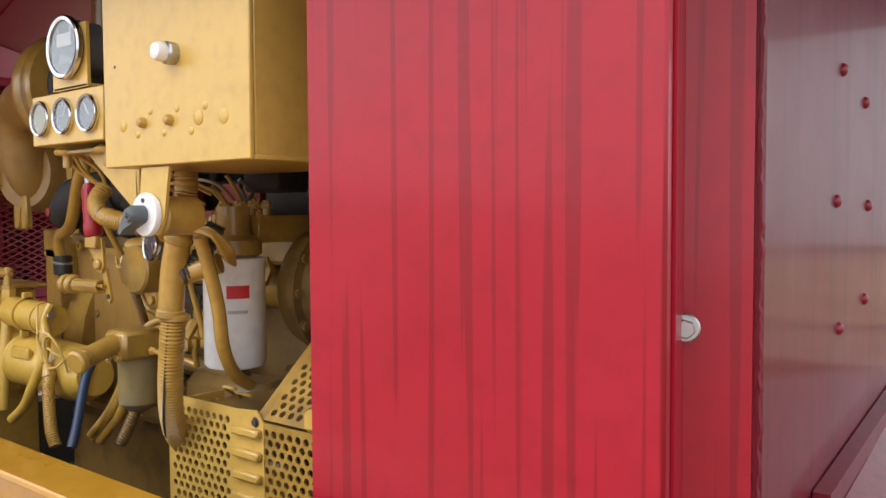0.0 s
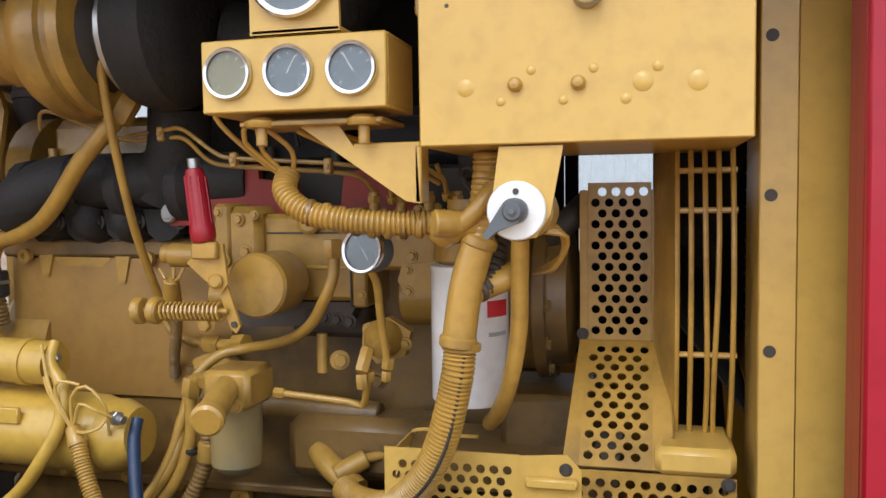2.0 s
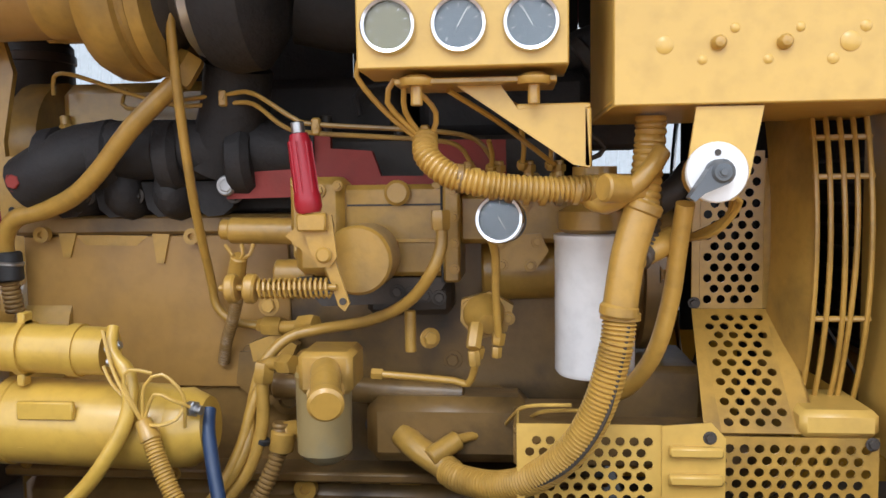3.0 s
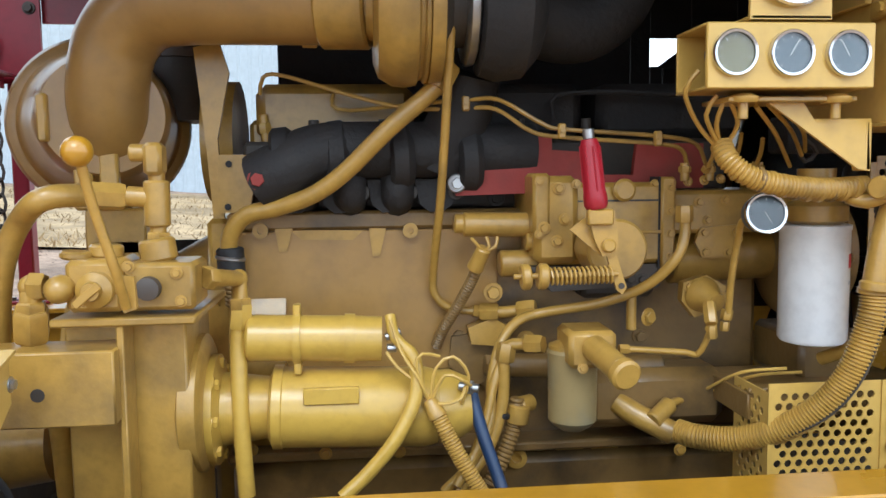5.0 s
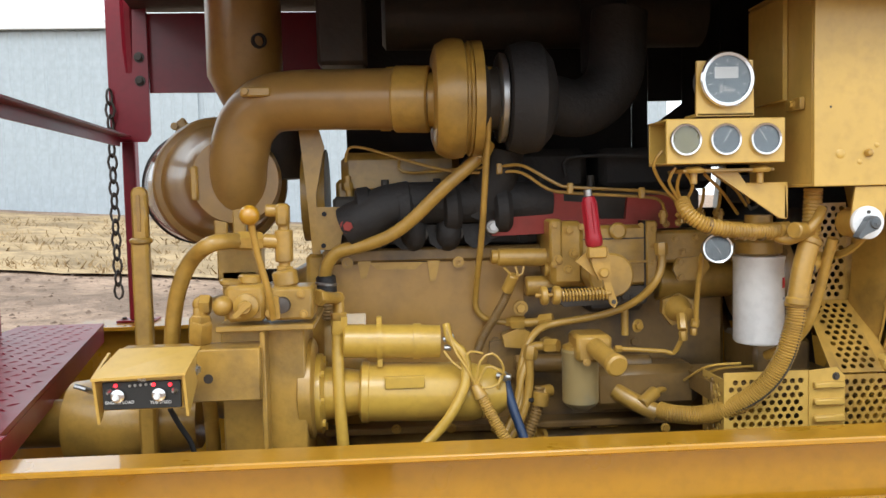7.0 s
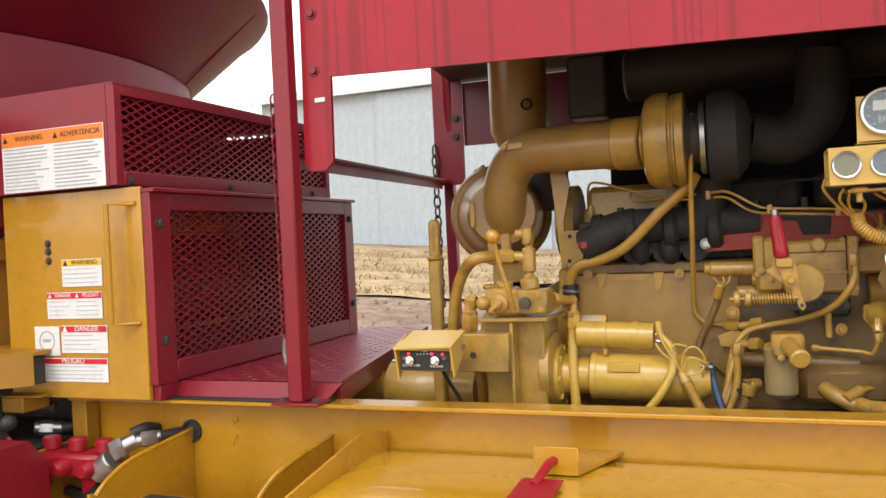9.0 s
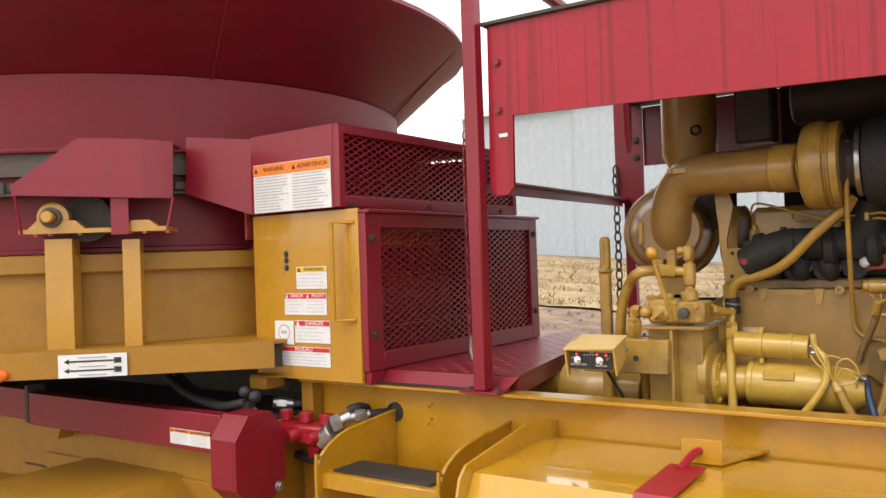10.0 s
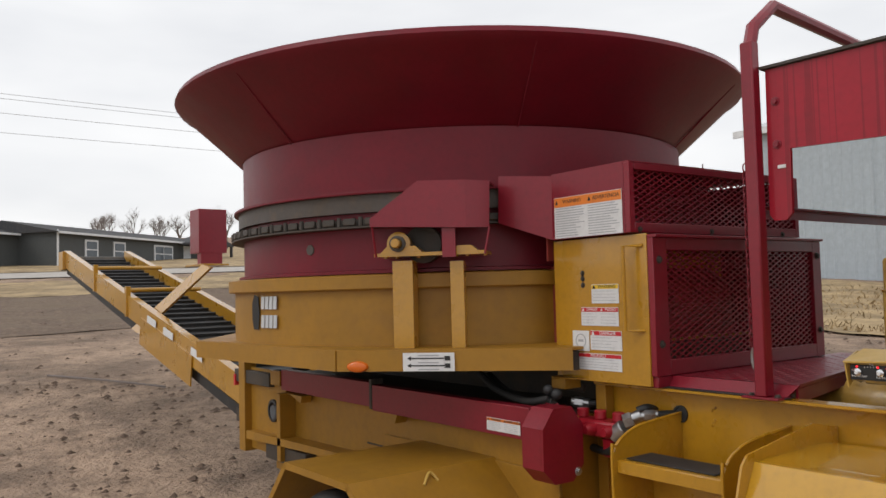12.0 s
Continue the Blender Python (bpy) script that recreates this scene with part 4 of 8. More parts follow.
part("bolt", B().cyl(pb, pb + V((0.002, -0.005, 0)), 0.0145, seg=16).hexa(pb, pb + V((0.005, -0.013, 0)), 0.0098), M_STEEL, side, "zinc hex bolt and washer")
end = thing("end_panel", (-0.26, 1.3, 1.2), "shiny dark red end panel with rivets and a ragged weld", "panel")
part("sheet", B().box((-0.270, 0.846, 1.0), (-0.258, 2.0, 2.40)), M_REDE, end)
wr = random.Random(5)
part("weld", B().tube([(-0.262 + wr.uniform(-0.0015, 0.0015), 0.847 + wr.uniform(-0.001, 0.001), 1.0 + 0.007 * k) for k in range(200)], 0.0036, 6, False), M_REDE, end)
for px_, pz_ in ((1.166, 1.833), (1.142, 1.665), (1.166, 1.50), (1.305, 1.805), (1.335, 1.66), (1.32, 1.525), (1.6, 1.83), (1.6, 1.6)):
    part("rivet", B().lathe((-0.259, px_, pz_), (1, 0, 0), [(0.009, 0), (0.008, 0.004), (0.005, 0.007), (0.001, 0.008)], 12), M_RED, end)
part("brace", B().prism([(-0.256, 1.04, 1.29), (-0.256, 1.62, 1.355), (-0.256, 1.62, 1.375), (-0.256, 1.04, 1.32)], (0.02, 0, 0)).prism([(-0.236, 1.0, 1.27), (-0.236, 1.7, 1.36), (0.1, 1.9, 1.25), (0.1, 1.0, 1.1)], (0, 0, 0.01)), M_REDE, end)

post = thing("radiator_post", (-0.80, 0.86, 1.278), "yellow folded steel post with oblong bolt holes", "post")
part("flange", B().box((-0.835, 0.855, 1.278), (-0.792, 0.862, 2.40)).prism([(-0.7915, 0.856, 1.278), (-0.715, 0.868, 1.278), (-0.715, 0.875, 1.278), (-0.7915, 0.863, 1.278)], (0, 0, 1.122)).box((-0.835, 0.862, 1.278), (-0.828, 0.99, 2.40)), M_YELB, post)
for k in range(5):
    z = 1.478 + 0.187 * (k - 1)
    part("slot", B().lathe((-0.822, 0.8545, z), (0, -1, 0), [(0.0075, 0), (0.0075, 0.0008)], 14), M_DARK, post)
rad = thing("radiator", (-0.55, 1.3, 1.278), "dark radiator core behind the fan guard", "radiator")
part("core", B().box((-0.74, 0.99, 1.28), (-0.45, 1.81, 2.30)), M_BLACK, rad)
part("lower_shroud", B().box((-0.765, 0.97, 1.28), (-0.742, 1.81, 1.36)), M_ENG, rad)
part("upper_shroud", B().box((-0.765, 0.97, 2.2), (-0.742, 1.81, 2.3)), M_ENG, rad)
for k in range(22):
    part("fin", B().box((-0.752, 1.0, 1.37 + k * 0.038), (-0.741, 1.8, 1.375 + k * 0.038), ch=0), M_DARK, rad)
# ---- diesel engine ----
eng = thing("diesel_engine", (-1.7, 1.4, 0.95), "large yellow diesel engine with oily black exhaust side", "engine")
bl, br = V((-2.185, 1.160, 1.378)), V((-1.189, 1.160, 1.340))
zt = (-2.013, 1.160, 1.587)[2]
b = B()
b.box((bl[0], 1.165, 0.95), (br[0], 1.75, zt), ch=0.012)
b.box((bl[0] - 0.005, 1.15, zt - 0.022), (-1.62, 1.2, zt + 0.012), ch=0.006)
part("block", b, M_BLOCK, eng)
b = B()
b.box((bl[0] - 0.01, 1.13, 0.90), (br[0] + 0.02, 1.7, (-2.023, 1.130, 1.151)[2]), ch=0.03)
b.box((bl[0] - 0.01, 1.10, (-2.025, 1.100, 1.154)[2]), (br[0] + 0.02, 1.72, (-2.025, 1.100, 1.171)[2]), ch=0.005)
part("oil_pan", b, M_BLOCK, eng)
part("side_wall", B().box((bl[0] + 0.012, 1.157, 1.30), (-1.70, 1.1645, zt - 0.024), ch=0.004), M_TAN, eng, "dusty yellow crankcase wall")
part("cast_rib", B().prism([(-2.107, 1.164, 1.576), (-2.072, 1.164, 1.575), (-2.086, 1.164, 1.527), (-2.099, 1.164, 1.527)], (0, -0.012, 0)), M_ENG, eng)
part("cast_rib", B().prism([(-1.937, 1.164, 1.567), (-1.906, 1.164, 1.566), (-1.918, 1.164, 1.515), (-1.931, 1.164, 1.516)], (0, -0.012, 0)), M_ENG, eng)
part("cast_pad", B().prism([(-2.079, 1.164, 1.566), (-1.947, 1.164, 1.563), (-1.967, 1.164, 1.546), (-2.059, 1.164, 1.548)], (0, -0.008, 0)), M_ENG, eng)
for p in ((-2.130, 1.150, 1.567), (-1.862, 1.150, 1.562)):
    part("lifting_lug", B().lathe(p, (0, -1, 0), [(0.014, 0), (0.014, 0.012), (0.006, 0.012), (0.006, 0.004)], 16), M_ENG, eng)
part("core_plug", B().lathe((-1.672, 1.130, 1.135), (0, -1, 0), [(0.02, 0), (0.019, 0.014), (0.009, 0.014), (0.008, 0.004)], 18), M_ENG, eng)
for a in ((-1.642, 1.128, 1.156), (-1.570, 1.128, 1.155), (-1.502, 1.128, 1.154)):
    part("cast_mark", B().box(V(a) - V((0.026, 0.002, 0.011)), V(a) + V((0.026, 0.002, 0.011)), ch=0.002), M_ENG, eng)
for a in ((-2.153, 1.120, 1.181), (-2.023, 1.120, 1.168), (-1.891, 1.120, 1.165), (-1.784, 1.120, 1.159), (-1.366, 1.120, 1.144)):
    part("pan_bolt", B().bolt(V(a) + V((0, -0.02, 0)), (0, -1, 0), 0.008), M_ENG, eng)
# head, covers, exhaust side
b = B()
b.box((bl[0] + 0.02, 1.2, zt + 0.012), (br[0] - 0.05, 1.6, zt + 0.14), ch=0.008)
part("cylinder_head", b, M_DARK, eng, "dark oily cylinder head")
for k in range(3):
    x0 = bl[0] + 0.04 + k * 0.33
    part("valve_cover", B().box((x0, 1.24, zt + 0.14), (x0 + 0.3, 1.55, zt + 0.25), ch=0.02), (M_ENG, M_BLACK, M_BLACK)[k], eng)
part("head_bracket", B().prism([(-2.201, 1.150, 1.703), (-2.089, 1.150, 1.701), (-2.090, 1.150, 1.676), (-2.142, 1.150, 1.634), (-2.147, 1.150, 1.599), (-2.203, 1.150, 1.600)], (0, 0.012, 0)), M_ENG, eng)
for p in ((-2.182, 1.148, 1.686), (-2.186, 1.148, 1.610)):
    part("bracket_hole", B().lathe(p, (0, -1, 0), [(0.006, 0), (0.006, 0.001)], 12), M_BLACK, eng)
part("flange_bolt", B().bolt((-2.122, 1.065, 1.658), (0, -1, 0), 0.012), M_RUSTRED, eng, "rusty red bolt")
b = B()
b.tube([(-2.127, 1.110, 1.654), (-2.079, 1.100, 1.677), (-2.027, 1.110, 1.703), (-1.936, 1.120, 1.708), (-1.777, 1.130, 1.706), (-1.639, 1.140, 1.704)], 0.05, 16)
for a in ((-2.056, 1.120, 1.640), (-1.970, 1.120, 1.632), (-1.885, 1.120, 1.630)):
    part("exhaust_port", B().tube([V(a) + V((0, 0.02, 0.05)), V(a), V(a) + V((0, 0.08, -0.02))], 0.03, 12), M_BLACK, eng)
for x in (-2.085, -1.99, -1.88, -1.76):
    part("manifold_joint", B().lathe((x - 0.02, 1.118, 1.694 + 0.006 * math.sin(40 * x)), (1, 0.05, 0.05), [(0.05, 0), (0.058, 0.006), (0.06, 0.03), (0.05, 0.042)], 16), M_BLACK, eng)
part("exhaust_manifold", b, M_BLACK, eng, "sooty black exhaust manifold")
for x in (-2.07, -1.985, -1.90, -1.815):
    part("manifold_flange", B().prism([(x - 0.04, 1.125, 1.655), (x - 0.03, 1.125, 1.61), (x - 0.012, 1.125, 1.596), (x + 0.014, 1.125, 1.598), (x + 0.032, 1.125, 1.612), (x + 0.04, 1.125, 1.655)], (0, 0.03, 0)), M_BLACK, eng)
    part("manifold_bolt", B().bolt((x + 0.036, 1.124, 1.632), (0, -1, 0), 0.010), M_DARK, eng)
b = B()
b = B()
b.prism([(-1.783, 1.100, 1.719), (-1.610, 1.100, 1.730), (-1.610, 1.100, 1.704), (-1.543, 1.100, 1.699), (-1.529, 1.100, 1.659), (-1.461, 1.100, 1.658), (-1.454, 1.100, 1.715), (-1.330, 1.100, 1.713), (-1.329, 1.100, 1.633), (-1.783, 1.100, 1.625)], (0, 0.015, 0))
part("red_shield", b, M_RUSTRED, eng, "faded red heat shield")
part("shield_bolt", B().bolt((-1.781, 1.098, 1.647), (0, -1, 0), 0.011).cyl((-1.781, 1.099, 1.647), (-1.783, 1.090, 1.647), 0.017), M_STEEL, eng)
# injector bodies at the left of the head
for a, c, r in (((-2.124, 1.230, 1.724), (-2.129, 1.230, 1.778), 0.009), ((-2.065, 1.270, 1.723), (-2.063, 1.270, 1.792), 0.022)):
    part("injector", B().cyl(a, c, r, seg=14).hexa(V(a).lerp(V(c), 0.35), V(a).lerp(V(c), 0.7), r * 1.35), M_ENG, eng)
part("injector_base", B().box((-2.161, 1.270, 1.701), V((-2.002, 1.270, 1.771)) + V((0, 0.14, 0)), ch=0.01), M_ENG, eng)
b = B()
b.prism([(-2.238, 1.160, 1.891), (-2.193, 1.160, 1.900), (-2.178, 1.160, 1.847), (-2.202, 1.160, 1.731), (-2.195, 1.160, 1.589), (-2.214, 1.160, 1.589), (-2.223, 1.160, 1.732)], (0, 0.012, 0))
part("lifting_eye", b, M_ENG, eng)
part("rear_cover", B().lathe((-2.217, 1.350, 1.732), (1, 0, 0), [(0.1, -0.03), (0.12, -0.03), (0.12, 0.03), (0.1, 0.03)], 24).box((bl[0] - 0.05, 1.2, 1.0), (bl[0], 1.7, zt), ch=0.01), M_ENG, eng)

# turbocharger and intake pipe
turbo = thing("turbocharger", (-1.863, 1.000, 1.928), "yellow turbocharger with a sooty black turbine housing", "turbocharger")
tz = (-1.876, 1.000, 1.937)[2]
tx = (-1.876, 1.000, 1.937)[0]
b = B()
b.lathe((tx, 1.0, tz), (1, 0, 0), [(0.058, -0.06), (0.06, -0.045), (0.095, -0.05), (0.118, -0.042), (0.131, -0.02), (0.133, 0.0), (0.13, 0.018), (0.122, 0.022), (0.121, 0.027), (0.127, 0.03), (0.124, 0.036), (0.1, 0.037)], 36)
part("compressor_housing", b, M_ENG, turbo)
part("clamp_band", B().lathe((tx, 1.0, tz), (1, 0, 0), [(0.118, 0.036), (0.127, 0.038), (0.127, 0.058), (0.118, 0.06)], 36), M_ENG, turbo)
part("bearing_housing", B().lathe((tx, 1.0, tz), (1, 0, 0), [(0.09, 0.06), (0.07, 0.075), (0.07, 0.105), (0.09, 0.118)], 24), M_DARK, turbo)
part("turbine_housing", B().lathe((tx, 1.0, tz), (1, 0, 0), [(0.08, 0.115), (0.115, 0.12), (0.125, 0.15), (0.12, 0.19), (0.09, 0.215), (0.06, 0.225)], 32), M_BLACK, turbo, "sooty black turbine housing")
part("foil_wrap", B().lathe((tx, 1.0, tz), (1, 0, 0), [(0.094, 0.096), (0.1, 0.1), (0.098, 0.112), (0.09, 0.115)], 20), M_STEEL, turbo, "crumpled silver foil")
b = B()
b.tube([(tx + 0.22, 1.1, tz), (tx + 0.32, 1.12, tz - 0.01), (tx + 0.40, 1.14, tz + 0.06), (tx + 0.42, 1.15, tz + 0.22)], 0.068, 18)
part("exhaust_elbow", b, M_BLACK, turbo, "dark rusty exhaust elbow")
b = B()
b.tube([(tx + 0.12, 1.1, tz - 0.1), (tx + 0.10, 1.12, tz - 0.18), (tx + 0.06, 1.14, tz - 0.26)], 0.055, 14)
part("pedestal", b, M_BLACK, turbo)
pipe = thing("intake_pipe", (-2.135, 1.080, 1.945), "thick yellow steel intake elbow pipe", "pipe")
b = B()
b.tube([(-1.972, 1.010, 1.940), (-2.090, 1.035, 1.944), (-2.232, 1.070, 1.948), (-2.303, 1.090, 1.938), (-2.352, 1.110, 1.893), (-2.372, 1.120, 1.833), (-2.382, 1.140, 1.771), (-2.395, 1.190, 1.728), (-2.408, 1.270, 1.705)], 0.068, 22)
part("elbow", b, M_TAN, pipe)
b = B()
b.cyl((-2.006, 1.018, 1.941), (-1.928, 1.003, 1.938), 0.074, seg=28).cyl((-1.942, 1.002, 1.938), (-1.896, 1.0, 1.937), 0.055, seg=24)
part("sleeve", b, M_ENG, pipe)
part("boss", B().box(V((-2.347, 1.025, 1.972)), V((-2.281, 1.010, 1.951)), ch=0.003).cyl(V((-2.335, 1.012, 1.962)), V((-2.335, 1.012, 1.962)) + V((0, -0.01, 0)), 0.008), M_ENG, pipe)
for p in ((-2.013, 1.050, 2.010), (-2.028, 1.040, 1.880)):
    part("clamp_bolt", B().cyl(V(p) - V((0.012, 0, 0)), V(p) + V((0.012, 0, 0)), 0.008, seg=8), M_ENG, pipe)

# air cleaner and precleaner
AX = V((0.30, -0.954, 0.0)).normalized()
ac = thing("air_cleaner", (-2.422, 1.200, 1.773), "round brown-yellow air cleaner canister", "air cleaner")
cc = V((-2.384, 1.120, 1.771))
part("canister", B().lathe(cc, AX, [(0.002, -0.90), (0.17, -0.898), (0.186, -0.885), (0.185, -0.86), (0.166, -0.32), (0.160, -0.31)], 56), M_CAN, ac, "glossy brown barrel")
part("cover_rim", B().lathe(cc, AX, [(0.155, -0.318), (0.172, -0.316), (0.176, -0.310), (0.176, -0.290), (0.170, -0.280), (0.155, -0.276)], 56), M_TAN, ac)
part("cover", B().lathe(cc, AX, [(0.156, -0.278), (0.150, -0.268), (0.146, -0.255), (0.118, -0.10), (0.112, -0.02), (0.1, 0.004), (0.002, 0.006)], 56), M_TAN, ac, "tapered tan end cover")
part("cover_band", B().lathe(cc, AX, [(0.184, -0.905), (0.192, -0.900), (0.192, -0.885), (0.186, -0.880)], 56), M_RUBBER, ac, "black rubber seal")
part("latch", B().box(V((-2.471, 1.090, 1.765)) - V((0.009, 0.012, 0.04)), V((-2.471, 1.090, 1.765)) + V((0.009, 0.012, 0.04)), ch=0.006), M_ENG, ac)
la = cc - AX * 0.80 + V((-0.055, 0, 0.176))
part("top_latch", B().box(la - V((0.03, 0.012, 0.012)), la + V((0.03, 0.012, 0.012)), pose(0, 0, 0, 0, 35, 0), 0.004).box(la + V((-0.02, -0.014, 0.0)), la + V((0.012, 0.014, 0.045)), pose(0, 0, 0, 0, -35, 0), 0.005).cyl(la + V((-0.03, -0.02, 0.02)), la + V((-0.03, 0.02, 0.02)), 0.012), M_ENG, ac, "sprung over-centre latch")
for a in ((-2.421, 1.120, 1.659), (-2.378, 1.120, 1.659)):
    part("foot_strap", B().box(V(a) - V((0.016, 0.01, 0.05)), V(a) + V((0.016, 0.01, 0.05)), ch=0.006), M_ENG, ac)
part("bracket", B().box((-2.451, 1.200, 1.608), V((-2.343, 1.200, 1.523)) + V((0, 0.06, 0)), ch=0.004), M_ENG, ac)
part("stand", B().box(((-2.441, 1.200, 1.526)[0], 1.2, 1.28), ((-2.354, 1.200, 1.524)[0], 1.26, (-2.404, 1.200, 1.551)[2]), ch=0.004), M_ENG, ac)
pre = thing("precleaner", (-2.406, 1.418, 2.125), "upright yellow-brown intake stack above the air cleaner", "intake stack")
px0, px1 = (-2.510, 1.418, 2.138), (-2.307, 1.418, 2.140)
pc, pr = (px0[0] + px1[0]) / 2, (px1[0] - px0[0]) / 2
z1, z0 = (-2.415, 1.418, 2.061)[2], (-2.419, 1.418, 1.940)[2]
part("riser", B().lathe((pc, 1.46, z0), (0, 0, 1), [(pr * 0.55, 0), (pr * 0.55, 0.035), (pr * 0.6, 0.04), (pr, z1 - z0 + 0.0), (pr, 2.40 - z0), (pr * 0.9, 2.41 - z0)], 32), M_TAN, pre)
part("port", B().lathe((pc + pr * 0.5, 1.46 - pr * 0.86, 2.14), (0.5, -0.86, 0), [(0.02, -0.02), (0.02, 0.012), (0.014, 0.012), (0.013, -0.02)], 16), M_BLACK, pre)

# muffler under the roof; its dark colour holds the shade of the bay
muf = thing("muffler", (-1.2, 1.45, 2.2), "muffler under the hood roof, coloured dark for the shade there", "muffler")
m0, m1 = V((-2.033, 1.400, 2.211)), V((-1.134, 1.400, 2.139))
part("body", B().lathe((m0[0], 1.45, m0[2]), (1, 0, 0), [(0.07, 0), (0.085, 0.01), (0.085, m1[0] - m0[0] - 0.01), (0.06, m1[0] - m0[0])], 28), M_DARK, muf)
part("stack_pipe", B().cyl((tx + 0.42, 1.3, tz + 0.1), (tx + 0.42, 1.3, 2.42), 0.06), M_BLACK, muf)
part("hanger", B().box((m0[0] + 0.02, 1.40, m0[2]), (m0[0] + 0.06, 1.5, 2.42)), M_DARK, muf)
b = B()
b.box((-2.200, 1.300, 2.065), V((-2.073, 1.300, 2.267)) + V((0, 0.1, 0)), ch=0.01)
part("bracket", b, M_DARK, muf)
# Added sheets, not seen parts: black to keep the bay's far side dark.
far = thing("far_side_panel", (-1.5, 1.9, 1.3), "added black sheets that darken the far side of the engine bay", "panel")
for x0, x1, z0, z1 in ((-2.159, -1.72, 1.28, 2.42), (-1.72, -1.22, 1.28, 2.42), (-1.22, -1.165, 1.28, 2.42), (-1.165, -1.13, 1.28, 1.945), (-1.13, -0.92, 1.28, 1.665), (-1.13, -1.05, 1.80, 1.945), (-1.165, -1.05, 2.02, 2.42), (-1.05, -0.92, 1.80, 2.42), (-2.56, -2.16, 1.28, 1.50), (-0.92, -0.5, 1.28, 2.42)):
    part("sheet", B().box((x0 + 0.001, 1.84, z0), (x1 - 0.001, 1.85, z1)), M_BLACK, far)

# Added corner sheet that narrows the bright opening.
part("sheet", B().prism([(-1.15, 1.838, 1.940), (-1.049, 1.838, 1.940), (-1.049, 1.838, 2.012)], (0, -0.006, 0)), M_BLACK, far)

# pipes and lines on the engine
def line(name, pts, r, mat, label, ends=(), cat="pipe", ribs=0.0, seg=12, fit=1.6, group=""):
    t = thing(name, pts[0], label, cat, group)
    part("pipe" if cat == "pipe" else "hose", B().tube(pts, r, seg, True, 0.012, ribs), mat, t)
    for i in ends:
        a = V(pts[i])
        d = seg_dir(pts[i], pts[i + 1] if i >= 0 else pts[i - 1])
        part("union_nut", B().hexa(a - d * r * 0.5, a + d * r * 2.6, r * fit), mat, t)
    return t

line("oil_drain_pipe", [(-1.807, 1.022, 1.838), (-1.824, 1.015, 1.806), (-1.901, 1.025, 1.740), (-1.977, 1.050, 1.668), (-2.032, 1.070, 1.631), (-2.093, 1.090, 1.610), (-2.148, 1.100, 1.597), (-2.177, 1.110, 1.564), (-2.183, 1.120, 1.527)], 0.0155, M_ENG, "yellow oil drain pipe from the turbocharger", (0,))
cpl = thing("drain_coupling", (-2.181, 1.120, 1.514), "black rubber coupling on the oil drain pipe", "coupling")
part("sleeve", B().cyl((-2.181, 1.120, 1.540), (-2.179, 1.120, 1.489), 0.024), M_RUBBER, cpl)
part("clamp", B().cyl((-2.180, 1.120, 1.525), (-2.181, 1.120, 1.517), 0.0265), M_STEEL, cpl)
part("stub", B().tube([(-2.179, 1.120, 1.491), (-2.178, 1.130, 1.435)], 0.016, 12, True, 0.012, 0.008), M_BLOCK, cpl)
line("oil_feed_pipe", [(-1.800, 0.972, 1.999), (-1.802, 0.950, 1.945), (-1.807, 0.965, 1.840), (-1.815, 1.035, 1.638), (-1.823, 1.120, 1.491), (-1.819, 1.134, 1.443), (-1.789, 1.134, 1.418), (-1.731, 1.135, 1.410)], 0.0075, M_ENG, "long thin yellow oil feed pipe", (-1,))
line("injector_line", [(-2.130, 1.200, 1.812), (-2.122, 1.190, 1.842), (-2.085, 1.180, 1.844), (-1.958, 1.140, 1.803), (-1.860, 1.100, 1.778), (-1.769, 1.070, 1.776), (-1.718, 1.050, 1.772), (-1.663, 1.030, 1.734), (-1.610, 1.020, 1.723), (-1.451, 1.020, 1.711), (-1.400, 1.030, 1.701), (-1.381, 1.050, 1.673)], 0.0038, M_ENG, "thin yellow injector line", (), "pipe", 0, 8, 1.6, "injector lines")
line("injector_line", [(-1.995, 1.200, 1.819), (-1.999, 1.190, 1.792), (-1.968, 1.180, 1.781), (-1.860, 1.100, 1.785), (-1.764, 1.060, 1.789), (-1.715, 1.040, 1.787), (-1.646, 1.020, 1.746), (-1.608, 1.020, 1.736), (-1.438, 1.020, 1.723), (-1.374, 1.030, 1.710), (-1.348, 1.050, 1.678)], 0.0038, M_ENG, "thin yellow injector line", (), "pipe", 0, 8, 1.6, "injector lines")
for a in ((-1.769, 1.060, 1.783), (-1.612, 1.020, 1.733), (-1.447, 1.015, 1.719)):
    t = thing("line_clip", a, "small yellow clip holding the injector lines", "clip", "clips on the injector lines")
    part("clip", B().box(V(a) - V((0.007, 0.006, 0.013)), V(a) + V((0.007, 0.006, 0.013)), ch=0.003).bolt(V(a) - V((0, 0.006, 0)), (0, -1, 0), 0.004), M_ENG, t)
line("dark_fuel_line", [(-1.581, 1.200, 1.764), (-1.578, 1.200, 1.808), (-1.453, 1.200, 1.815), (-1.308, 1.200, 1.806)], 0.005, M_BLACK, "black fuel line behind the injector lines", (), "pipe", 0, 8)
for k, xx in enumerate((0, 1, 2, 3)):
    a = V((-1.385, 1.050, 1.666)) + V((0.045 * k, 0.0, 0))
    t = thing("line_fitting", a, "small yellow injector line fitting on the pump", "fitting", "fittings on the pump")
    part("fitting", B().cyl(a - V((0, 0, 0.02)), a + V((0, 0, 0.012)), 0.008, seg=12).hexa(a - V((0, 0, 0.005)), a + V((0, 0, 0.006)), 0.011), M_ENG, t)

